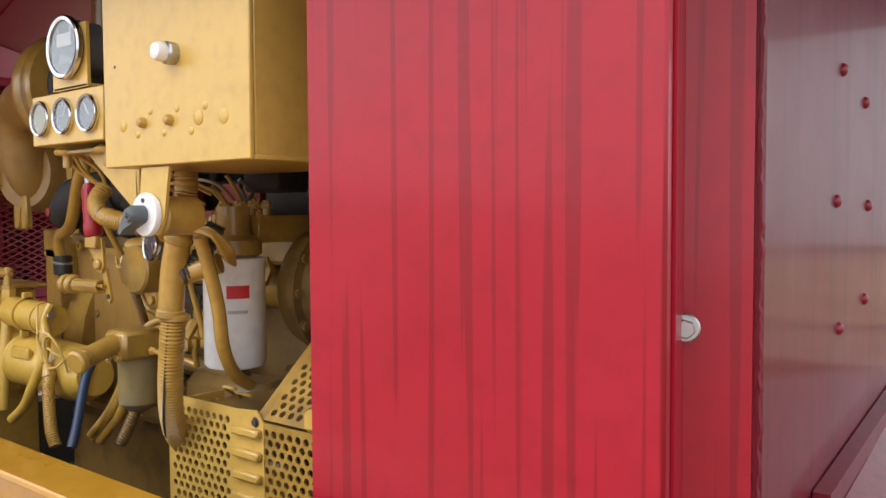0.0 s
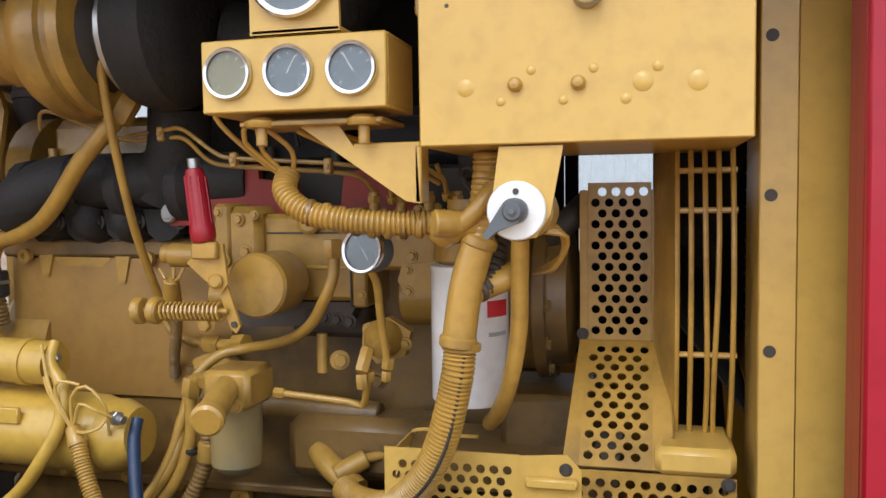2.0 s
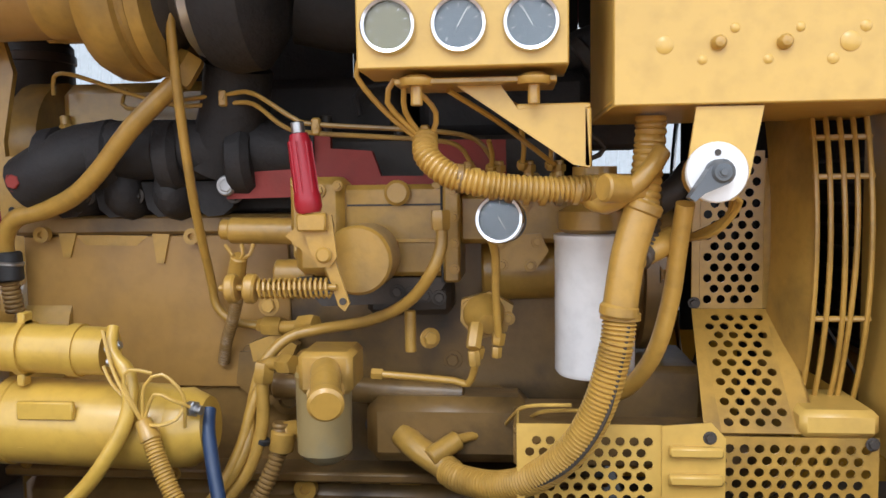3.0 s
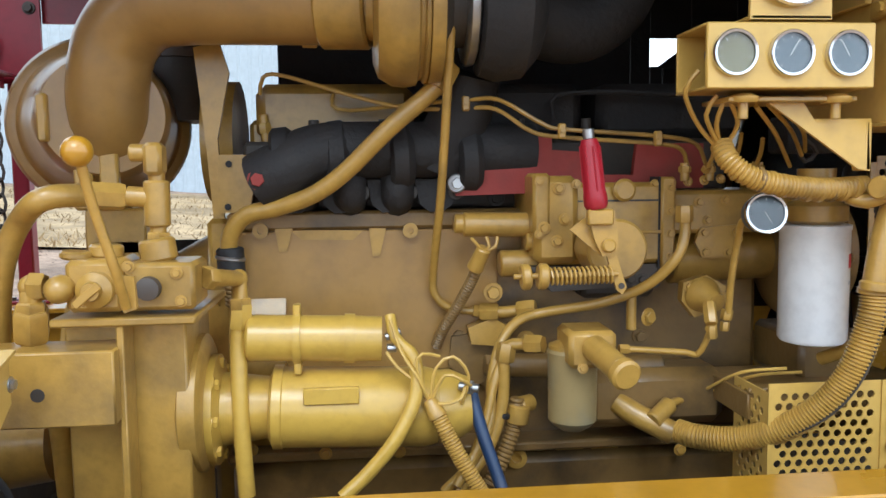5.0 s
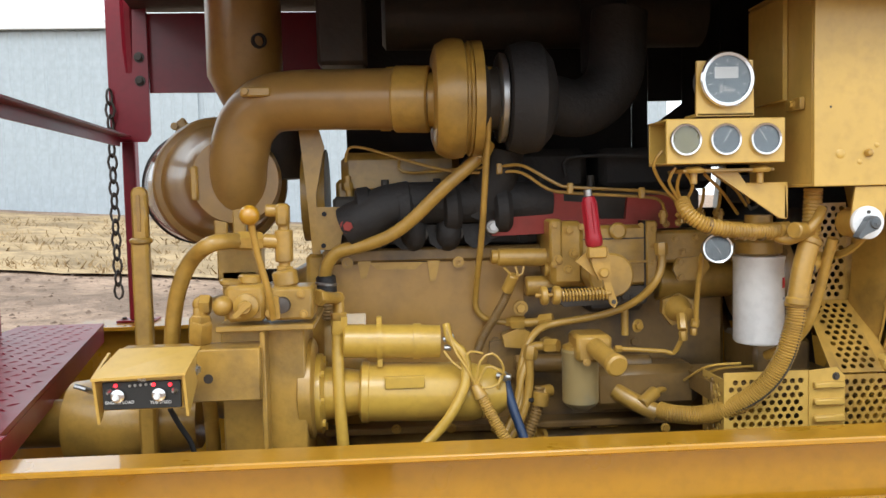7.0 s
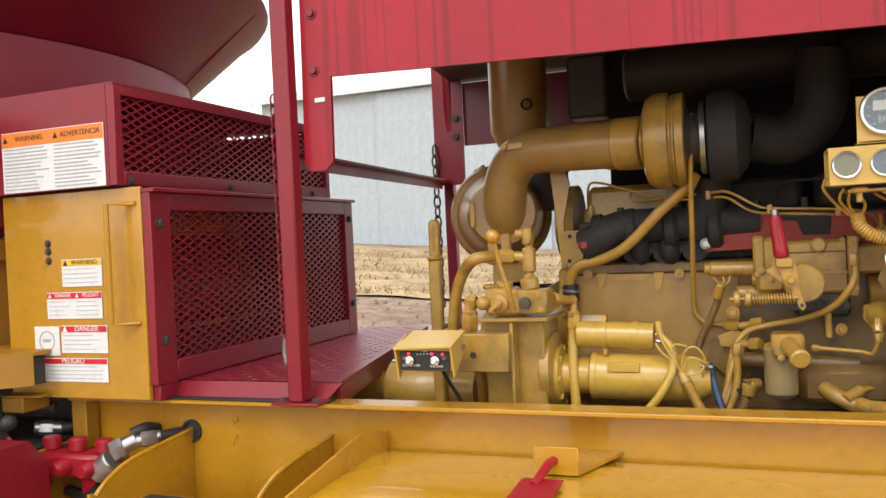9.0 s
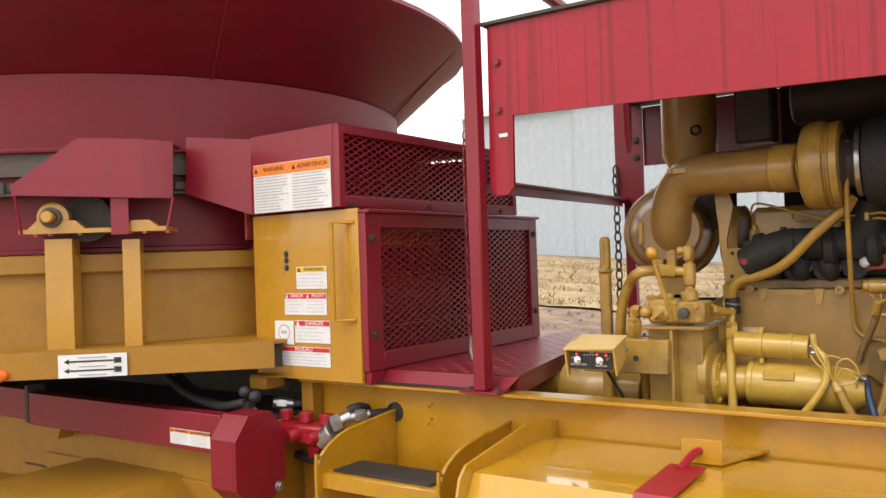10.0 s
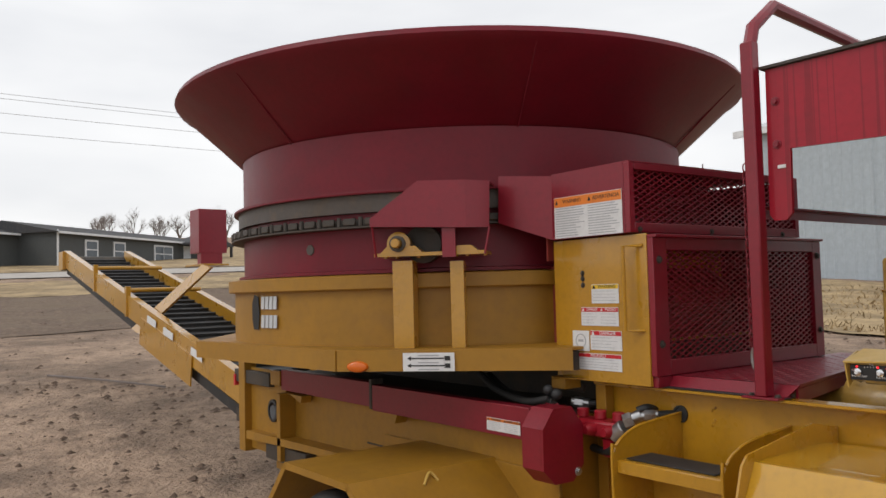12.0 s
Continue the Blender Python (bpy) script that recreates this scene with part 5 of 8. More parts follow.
# fuel injection pump
pump = thing("injection_pump", (-1.486, 1.105, 1.563), "yellow cast fuel injection pump and governor", "pump")
b = B()
b.box((-1.655, 1.035, 1.658), V((-1.577, 1.035, 1.507)) + V((0, 0.2, 0)), ch=0.012)
b.box((-1.637, 1.055, 1.645), V((-1.407, 1.055, 1.502)) + V((0, 0.2, 0)), ch=0.008)
part("governor_housing", b, M_ENG, pump)
part("top_flange", B().box((-1.659, 1.030, 1.663), V((-1.628, 1.030, 1.557)) + V((0, 0.2, 0)), ch=0.006), M_ENG, pump)
part("rear_housing", B().box((-1.405, 1.075, 1.629), V((-1.179, 1.075, 1.551)) + V((0, 0.2, 0)), ch=0.008), M_ENG, pump)
part("joint_flange", B().box((-1.426, 1.050, 1.654), V((-1.400, 1.050, 1.493)) + V((0, 0.2, 0)), ch=0.004), M_ENG, pump)
part("panel_line", B().box((-1.505, 1.052, 1.561), V((-1.418, 1.052, 1.555)) + V((0, 0.005, 0)), ch=0.001), M_ENG, pump)
part("camshaft_tube", B().cyl((-1.371, 1.165, 1.500), (-1.130, 1.165, 1.507), 0.05), M_ENG, pump)
part("cover_plate", B().prism([(-1.346, 1.070, 1.562), (-1.277, 1.070, 1.567), (-1.265, 1.070, 1.540), (-1.286, 1.070, 1.508), (-1.341, 1.070, 1.509), (-1.355, 1.070, 1.536)], (0, 0.01, 0)), M_ENG, pump)
for p in ((-1.339, 1.070, 1.553), (-1.282, 1.070, 1.554), (-1.293, 1.070, 1.517), (-1.337, 1.070, 1.518), (-1.348, 1.073, 1.608), (-1.299, 1.073, 1.611), (-1.331, 1.073, 1.575)):
    part("bolt", B().bolt(p, (0, -1, 0), 0.0065), M_ENG, pump)
for p in ((-1.603, 1.035, 1.584), (-1.614, 1.033, 1.637), (-1.616, 1.035, 1.546), (-1.640, 1.030, 1.570)):
    part("bolt", B().bolt(p, (0, -1, 0), 0.0075), M_ENG, pump)
part("round_plug", B().lathe((-1.495, 1.050, 1.632), (0, -1, 0), [(0.02, 0), (0.02, 0.008), (0.015, 0.012)], 18), M_ENG, pump)
part("solenoid", B().cyl((-1.774, 1.085, 1.575), (-1.639, 1.085, 1.572), 0.0215, seg=24).cyl((-1.789, 1.085, 1.577), (-1.771, 1.085, 1.576), 0.017), M_ENG, pump)
part("lower_solenoid", B().cyl((-1.706, 1.105, 1.502), (-1.636, 1.105, 1.503), 0.024, seg=20), M_ENG, pump)
part("side_boss", B().cyl((-1.664, 1.075, 1.544), (-1.618, 1.075, 1.542), 0.016), M_ENG, pump)
part("side_boss", B().cyl((-1.472, 1.105, 1.496), (-1.472, 1.105, 1.469), 0.03), M_ENG, pump)
part("disc", B().lathe((-1.539, 1.030, 1.538), (0, -1, 0), [(0.048, 0), (0.05, 0.006), (0.05, 0.085), (0.046, 0.09)], 32), M_ENG, pump)
part("under_block", B().box((-1.556, 1.100, 1.492), V((-1.418, 1.100, 1.434)) + V((0, 0.15, 0)), ch=0.01), M_DARK, pump)
part("drain_cock", B().cyl((-1.479, 1.050, 1.450), (-1.479, 1.050, 1.385), 0.009).bolt((-1.449, 1.050, 1.407), (0.4, -0.9, 0), 0.011), M_ENG, pump)

lev = thing("throttle_lever", (-1.578, 0.884, 1.559), "throttle lever with a red grip and a yellow bracket", "lever")
part("bracket", B().prism([(-1.605, 0.886, 1.604), (-1.561, 0.886, 1.605), (-1.555, 0.886, 1.548), (-1.565, 0.886, 1.534), (-1.581, 0.886, 1.535), (-1.593, 0.886, 1.559)], (0, 0.006, 0)).box((-1.607, 0.889, 1.608), V((-1.566, 0.874, 1.583)) + V((0, 0, 0)), ch=0.003), M_ENG, lev)
part("side_tab", B().prism([(-1.629, 0.899, 1.576), (-1.606, 0.899, 1.594), (-1.579, 0.899, 1.533)], (0, 0.005, 0)), M_ENG, lev)
p, q = V((-1.591, 0.886, 1.608)), V((-1.603, 0.886, 1.714))
part("grip", B().lathe(p, q - p, [(0.015, 0), (0.0185, 0.006), (0.0185, 0.02), (0.0165, 0.03), (0.0155, (q - p).length - 0.012), (0.012, (q - p).length)], 20), M_GRIP, lev, "ribbed red plastic grip")
for k in range(8):
    a = 2 * math.pi * k / 8
    o = V((math.cos(a), math.sin(a), 0)) * 0.0158
    part("grip_rib", B().tube([p.lerp(q, 0.25) + o, p.lerp(q, 0.9) + o * 0.97], 0.0018, 5, False), M_GRIP, lev)
part("tip", B().cyl(q, q + (q - p).normalized() * 0.016, 0.009, seg=14), M_STEEL, lev, "bright steel tip")
part("pivot", B().lathe((-1.572, 0.886, 1.551), (0, -1, 0), [(0.011, 0), (0.011, 0.006), (0.008, 0.009)], 18), M_ENG, lev)
part("arm", B().prism([(-1.574, 0.892, 1.540), (-1.559, 0.892, 1.543), (-1.540, 0.892, 1.484), (-1.547, 0.892, 1.473), (-1.556, 0.892, 1.481)], (0, 0.006, 0)), M_ENG, lev)
part("arm_pin", B().lathe((-1.549, 0.891, 1.487), (0, -1, 0), [(0.005, 0), (0.005, 0.002)], 10), M_DARK, lev)
rod = thing("spring_rod", (-1.644, 0.884, 1.506), "throttle spring rod with two round stops", "spring")
part("rod", B().cyl((-1.720, 0.886, 1.506), (-1.556, 0.886, 1.507), 0.0045), M_ENG, rod)
part("stop", B().cyl((-1.709, 0.886, 1.505), (-1.694, 0.886, 1.506), 0.0205, seg=22), M_ENG, rod)
part("stop", B().cyl((-1.683, 0.886, 1.506), (-1.667, 0.886, 1.505), 0.0205, seg=22), M_ENG, rod)
a, c = V((-1.665, 0.886, 1.505)), V((-1.565, 0.886, 1.506))
pts = []
for k in range(14 * 8 + 1):
    t = k / (14 * 8)
    an = 2 * math.pi * k / 8
    pts.append(a.lerp(c, t) + V((0, math.cos(an), math.sin(an))) * 0.0125)
part("spring", B().tube(pts, 0.0022, 6, False), M_ENG, rod)

line("fuel_hose", [(-1.421, 0.960, 1.603), (-1.420, 0.960, 1.558), (-1.436, 0.960, 1.517), (-1.475, 0.990, 1.471), (-1.539, 1.030, 1.438), (-1.630, 1.080, 1.415), (-1.680, 1.070, 1.402), (-1.714, 1.050, 1.365), (-1.731, 1.040, 1.306), (-1.739, 1.020, 1.234), (-1.776, 1.000, 1.171), (-1.820, 1.000, 1.126)], 0.009, M_ENG, "long yellow fuel hose across the engine", (0,), "hose")
line("side_pipe", [(-1.732, 1.130, 1.411), (-1.694, 1.120, 1.411), (-1.645, 1.100, 1.419)], 0.011, M_ENG, "short yellow union pipe", (0, -1))
part("flange", B().prism([(-1.761, 1.120, 1.383), (-1.714, 1.120, 1.401), (-1.680, 1.120, 1.380), (-1.694, 1.120, 1.347), (-1.755, 1.120, 1.353)], (0, 0.03, 0)).bolt((-1.718, 1.100, 1.451), (0, -1, 0), 0.012).bolt((-1.658, 1.100, 1.362), (0, -1, 0), 0.012), M_ENG, eng)
line("harness_conduit", [(-1.748, 1.050, 1.523), (-1.758, 1.070, 1.482), (-1.779, 1.100, 1.433), (-1.804, 1.130, 1.383), (-1.817, 1.150, 1.346)], 0.0105, M_BLOCK, "ribbed oily yellow wiring conduit", (), "conduit", 0.006)
t = thing("conduit_boot", (-1.747, 1.040, 1.526), "yellow conduit boot with thin wires", "boot")
part("boot", B().cyl((-1.743, 1.035, 1.537), (-1.757, 1.055, 1.499), 0.013, 0.015), M_ENG, t)
for a, c in (((-1.765, 1.035, 1.555), (-1.751, 1.035, 1.532)), ((-1.739, 1.035, 1.556), (-1.743, 1.035, 1.532)), ((-1.720, 1.035, 1.556), (-1.741, 1.035, 1.532))):
    part("wire", B().tube([a, V(a).lerp(V(c), 0.5) + V((0.006, -0.006, -0.004)), c], 0.003, 7), M_ENG, t)

for x, z in ((-1.655, 1.655), (-1.655, 1.565), (-1.590, 1.650), (-1.415, 1.64), (-1.415, 1.60), (-1.415, 1.56), (-1.415, 1.52)):
    part("flange_screw", B().bolt((x + 0.006, 1.030 if x < -1.5 else 1.050, z - 0.006), (0, -1, 0), 0.0055), M_ENG, pump)
part("cover_seam", B().box((-1.575, 1.0535, 1.612), (-1.43, 1.0548, 1.615), ch=0), M_DARK, pump)
part("joint_gasket", B().box((-1.430, 1.054, 1.493), (-1.4265, 1.2, 1.654), ch=0), M_BLACK, pump, "black gasket line")
# Dark plate put in place of the shade below the governor housing.
part("shadow_bracket", B().prism([(-1.66, 1.06, 1.50), (-1.42, 1.06, 1.50), (-1.44, 1.06, 1.462), (-1.62, 1.06, 1.455)], (0, 0.05, 0)), M_DARK, pump, "dark plate standing in for the shade under the governor")
for k in range(4):
    part("governor_bolt", B().bolt((-1.50 + 0.022 * k, 1.06, 1.478 - 0.003 * k), (0, -1, 0), 0.008), M_DARK, pump)

# fuel filter with hand primer
ff = thing("fuel_filter", (-1.621, 0.980, 1.302), "fuel filter canister with a yellow head and hand primer", "filter")
part("head", B().box((-1.624, 0.920, 1.410), V((-1.545, 0.920, 1.349)) + V((0, 0.09, 0)), ch=0.008), M_ENG, ff)
c = V((-1.602, 0.980, 1.365))
zb_ = (-1.622, 0.980, 1.241)[2]
part("canister", B().lathe((c[0], 0.985, zb_), (0, 0, 1), [(0.012, -0.012), (0.02, -0.01), (0.034, 0.0), (0.041, 0.008), (0.0415, c[2] - zb_ - 0.01), (0.043, c[2] - zb_), (0.036, c[2] - zb_ + 0.012)], 32), M_BOWL, ff, "worn canister with the paint gone grey")
part("top_neck", B().lathe((c[0], 0.985, c[2]), (0, 0, 1), [(0.04, 0), (0.04, 0.012), (0.02, 0.02), (0.018, 0.03)], 24), M_ENG, ff)
p, q = V((-1.584, 0.925, 1.385)), V((-1.564, 0.840, 1.364))
part("primer", B().cyl(p, q, 0.021, seg=24), M_ENG, ff)
d = (q - p).normalized()
part("primer_cap", B().lathe(q, d, [(0.021, 0), (0.0245, 0.002), (0.0245, 0.014), (0.02, 0.018)], 24, False), M_ENG, ff, "knurled round cap")
part("bolt", B().bolt((-1.567, 0.920, 1.358), (0.2, -1, 0), 0.008).bolt((-1.602, 0.920, 1.351), (0, -1, 0.2), 0.006), M_ENG, ff)
line("filter_inlet", [(-1.653, 1.000, 1.375), (-1.680, 1.020, 1.372), (-1.706, 1.030, 1.367), (-1.711, 1.030, 1.333), (-1.714, 1.030, 1.268), (-1.739, 1.020, 1.195), (-1.795, 1.000, 1.125)], 0.0105, M_ENG, "yellow filter inlet hose with brass unions", (0, 2), "hose")
line("filter_outlet", [(-1.524, 0.970, 1.369), (-1.495, 0.970, 1.367), (-1.407, 0.980, 1.357), (-1.386, 0.982, 1.352), (-1.376, 0.970, 1.376), (-1.368, 0.965, 1.408)], 0.0055, M_ENG, "thin yellow fuel pipe", (0, -1))
tf = thing("transfer_fitting", (-1.367, 1.010, 1.446), "yellow fuel transfer housing with brass fittings", "fitting")
part("flange", B().prism([(-1.397, 1.020, 1.471), (-1.354, 1.020, 1.483), (-1.319, 1.020, 1.462), (-1.329, 1.020, 1.423), (-1.376, 1.020, 1.409), (-1.399, 1.020, 1.439)], (0, 0.02, 0)), M_ENG, tf)
part("housing", B().lathe((-1.363, 1.020, 1.450), (0.2, -0.95, -0.2), [(0.032, 0), (0.028, 0.015), (0.018, 0.03), (0.015, 0.045)], 20), M_ENG, tf)
part("fitting", B().hexa((-1.372, 0.970, 1.443), (-1.376, 0.950, 1.411), 0.011).hexa((-1.376, 0.950, 1.408), (-1.374, 0.950, 1.386), 0.009), M_ENG, tf)
part("fitting", B().hexa((-1.339, 0.970, 1.431), (-1.342, 0.970, 1.413), 0.01).hexa((-1.343, 0.970, 1.410), (-1.344, 0.970, 1.394), 0.008), M_ENG, tf)
for p in ((-1.387, 1.018, 1.464), (-1.327, 1.018, 1.443)):
    part("bolt", B().bolt(p, (0, -1, 0), 0.007), M_ENG, tf)
line("gauge_line", [(-1.340, 0.965, 1.426), (-1.343, 0.950, 1.485), (-1.343, 0.930, 1.549), (-1.351, 0.900, 1.582), (-1.337, 0.885, 1.600)], 0.006, M_ENG, "thin yellow pressure line to the round gauge", ())

def gauge(name, c, d, r, face, what, needle=None, deep=0.03):
    d = V(d).normalized()
    g = thing(name, c, what, "gauge")
    c = V(c)
    part("body", B().lathe(c - d * deep, d, [(r * 0.9, 0), (r * 0.92, deep)], 28), M_GREYP, g)
    part("bezel", B().lathe(c, d, [(r * 0.93, -0.004), (r, 0), (r, 0.006), (r * 0.95, 0.0085), (r * 0.84, 0.0075), (r * 0.82, 0.003), (r * 0.93, -0.004)], 36, True, False), M_CHROME, g, "chrome bezel")
    part("face", B().lathe(c, d, [(r * 0.83, 0.0), (r * 0.83, 0.0022)], 32), face, g, "dial face")
    u = d.cross(V((0, 0, 1))).normalized() * -1
    w = V((0, 0, 1))
    for k in range(9):
        a = radians(-50 + 280 * k / 8)
        o = (u * -math.cos(a) + w * math.sin(a))
        part("tick", B().tube([c + d * 0.0026 + o * r * 0.6, c + d * 0.0026 + o * r * 0.72], r * 0.018, 4, False), M_LABEL, g)
    if needle is not None:
        o = u * math.cos(radians(needle)) + w * math.sin(radians(needle))
        part("needle", B().tube([c + d * 0.003 - o * r * 0.1, c + d * 0.003 + o * r * 0.66], r * 0.025, 4, False), M_LABEL, g)
    gl = part("lens", B().lathe(c, d, [(r * 0.82, 0.0042), (r * 0.82, 0.0052)], 28), M_GLASS, g, "dusty glass lens")
    gl.visible_shadow = False
    return g
gauge("pressure_gauge", (-1.334, 0.858, 1.598), (-0.2, -0.97, 0.1), 0.032, M_FACE, "round dark pressure gauge with a steel rim", -60)

# oil filter
of = thing("oil_filter", (-1.210, 0.933, 1.383), "large white spin-on oil filter", "filter")
c0, c1 = V((-1.207, 0.938, 1.380)), V((-1.211, 0.938, 1.569))
L = c1[2] - c0[2]
part("can", B().lathe((c0[0], 0.938, c0[2]), (0, 0, 1), [(0.035, -0.004), (0.05, 0), (0.0545, 0.006), (0.0545, L - 0.004), (0.056, L - 0.002), (0.056, L + 0.004), (0.05, L + 0.006)], 40), M_WHITE, of)
part("print_block", B().add([(c0[0] + 0.0548 * math.cos(a), 0.938 + 0.0548 * math.sin(a), c0[2] + z) for z in (L * 0.66, L * 0.78) for a in [radians(-52 + 6 * k) for k in range(8)]], [(k, k + 1, k + 9, k + 8) for k in range(7)]), M_LRED, of, "small red print")
part("text_bar", B().add([(c0[0] + 0.0548 * math.cos(a), 0.938 + 0.0548 * math.sin(a), c0[2] + z) for z in (L * 0.52, L * 0.55) for a in [radians(-50 + 6 * k) for k in range(7)]], [(k, k + 1, k + 8, k + 7) for k in range(6)]), M_GINK, of)
part("filter_head", B().lathe((c0[0], 0.938, c1[2] + 0.006), (0, 0, 1), [(0.04, 0), (0.05, 0.006), (0.05, 0.03), (0.03, 0.04), (0.03, 0.09)], 28).box((c0[0] - 0.03, 0.97, c1[2] + 0.03), (c0[0] + 0.03, 1.15, c1[2] + 0.08)), M_ENG, of)

# starter motor
st = thing("starter_motor", (-1.983, 0.980, 1.287), "yellow starter motor with a clamped solenoid on top", "starter")
s0, s1 = V((-2.103, 0.985, 1.290)), V((-1.832, 0.985, 1.280))
part("body", B().lathe(s0, s1 - s0, [(0.055, 0), (0.068, 0.006), (0.068, 0.02), (0.0655, 0.022), (0.0655, (s1 - s0).length - 0.02), (0.06, (s1 - s0).length)], 36), M_STA, st)
e1 = V((-1.778, 0.985, 1.283))
part("end_cap", B().lathe(s1, e1 - s1, [(0.06, 0), (0.06, 0.025), (0.045, (e1 - s1).length)], 28), M_STA, st)
n0 = V((-2.208, 1.000, 1.286))
part("drive_end", B().lathe(n0, (1, 0, 0), [(0.085, 0), (0.09, 0.005), (0.09, 0.022), (0.06, 0.03), (0.05, s0[0] - n0[0])], 28), M_STA, st)
for k in range(8):
    a = 2 * math.pi * k / 8
    part("flange_bolt", B().bolt(n0 + V((0.022, 0.076 * math.cos(a), 0.076 * math.sin(a))), (1, 0, 0), 0.009), M_STA, st)
v0, v1 = V((-2.134, 0.965, 1.409)), V((-1.922, 0.965, 1.401))
part("solenoid", B().lathe(v0, v1 - v0, [(0.033, 0), (0.037, 0.004), (0.037, (v1 - v0).length * 0.72), (0.04, (v1 - v0).length * 0.72), (0.04, (v1 - v0).length * 0.8), (0.037, (v1 - v0).length * 0.8), (0.036, (v1 - v0).length)], 30), M_STA, st)
c = V((-2.055, 0.965, 1.406))
part("clamp", B().lathe(c - V((0.006, 0, 0)), (1, 0, 0), [(0.037, 0), (0.042, 0), (0.042, 0.012), (0.037, 0.012)], 30).box(c + V((-0.006, -0.012, 0.035)), c + V((0.006, 0.012, 0.055))).box(c + V((-0.006, -0.02, -0.055)), c + V((0.006, 0.0, -0.035))), M_STA, st)
part("name_plate", B().box((-2.046, 0.917, 1.335), V((-1.959, 0.917, 1.308)) + V((0, 0.01, 0)), ch=0.002), M_STA, st)
for p in ((-2.047, 0.935, 1.258), (-1.967, 0.935, 1.257)):
    part("screw", B().lathe(p, (0, -0.8, -0.5), [(0.012, 0), (0.012, 0.006), (0.006, 0.006), (0.005, 0.002)], 14), M_STA, st)
part("terminal", B().bolt((-1.912, 0.950, 1.418), (1, 0, 0), 0.009).cyl((-1.916, 0.940, 1.408), (-1.892, 0.940, 1.417), 0.006).cyl((-1.914, 0.940, 1.390), (-1.899, 0.940, 1.390), 0.007), M_STEEL, st, "bright terminal stud")
part("terminal", B().cyl((-1.800, 0.940, 1.325), (-1.769, 0.930, 1.322), 0.007).hexa((-1.789, 0.935, 1.324), (-1.779, 0.930, 1.324), 0.012), M_STEEL, st, "bright terminal stud")
line("battery_cable", [(-1.908, 0.950, 1.440), (-1.901, 0.930, 1.409), (-1.872, 0.920, 1.374), (-1.872, 0.910, 1.317), (-1.903, 0.900, 1.256), (-1.945, 0.900, 1.205), (-1.988, 0.890, 1.169)], [0.009, 0.0115, 0.0115, 0.0115, 0.0115], M_STA, "bright yellow battery cable", (), "cable")
line("starter_conduit", [(-1.839, 0.910, 1.292), (-1.826, 0.900, 1.264), (-1.805, 0.890, 1.224), (-1.778, 0.880, 1.178), (-1.760, 0.880, 1.147)], 0.0135, M_ENG, "ribbed yellow wiring conduit", (), "conduit", 0.005)
t = thing("wire_boot", (-1.846, 0.910, 1.304), "yellow boot where the starter wires come together", "boot")
part("boot", B().cyl((-1.851, 0.912, 1.313), (-1.837, 0.908, 1.285), 0.011, 0.0155), M_ENG, t)
for pts in ([(-1.850, 0.910, 1.309), (-1.867, 0.900, 1.349), (-1.892, 0.910, 1.389), (-1.909, 0.920, 1.441)], [(-1.851, 0.910, 1.312), (-1.871, 0.910, 1.341), (-1.899, 0.920, 1.364), (-1.915, 0.930, 1.386)], [(-1.849, 0.910, 1.311), (-1.840, 0.900, 1.365), (-1.813, 0.900, 1.382), (-1.788, 0.910, 1.349), (-1.796, 0.930, 1.297)], [(-1.848, 0.910, 1.310), (-1.826, 0.900, 1.353), (-1.802, 0.900, 1.346), (-1.783, 0.920, 1.330)], [(-1.846, 0.910, 1.307), (-1.820, 0.900, 1.308), (-1.800, 0.910, 1.314), (-1.792, 0.920, 1.329)], [(-1.850, 0.910, 1.310), (-1.870, 0.900, 1.367), (-1.861, 0.900, 1.388), (-1.833, 0.910, 1.381)]):
    part("wire", B().tube(pts, 0.0027, 7), M_YELB, t, "thin pale yellow wire")
line("blue_hose", [(-1.776, 0.975, 1.312), (-1.773, 0.960, 1.288), (-1.760, 0.940, 1.238), (-1.744, 0.920, 1.188), (-1.731, 0.900, 1.145)], 0.0105, M_BLUE, "dark blue hose beside the starter", (), "hose")
line("lower_conduit", [(-1.467, 1.080, 1.225), (-1.501, 1.100, 1.241), (-1.536, 1.120, 1.252), (-1.558, 1.140, 1.241)], 0.016, M_DARK, "ribbed dark conduit behind the filter", (), "conduit", 0.008)

# coolant and wiring tee pipes in front of the filter
tee = thing("conduit_tee", (-1.176, 0.796, 1.545), "yellow conduit tee with taped ends", "conduit")
part("tee_body", B().tube([(-1.164, 0.796, 1.612), (-1.180, 0.796, 1.556), (-1.190, 0.796, 1.491)], 0.021, 20), M_ENG, tee)
part("branch", B().tube([(-1.175, 0.805, 1.550), (-1.147, 0.824, 1.562), (-1.120, 0.843, 1.572)], 0.017, 16), M_ENG, tee)
for p, q in (((-1.160, 0.796, 1.621), (-1.166, 0.796, 1.606)), ((-1.190, 0.796, 1.498), (-1.192, 0.796, 1.481))):
    part("tape", B().cyl(p, q, 0.0235, seg=20), M_ENG, tee)
part("neck", B().tube([(-1.153, 0.805, 1.721), (-1.154, 0.805, 1.690), (-1.163, 0.796, 1.612)], 0.019, 16, True, 0.012, 0.008, 0.1), M_ENG, tee)
part("elbow_fitting", B().cyl((-1.165, 0.796, 1.634), (-1.213, 0.767, 1.637), 0.017), M_ENG, tee)
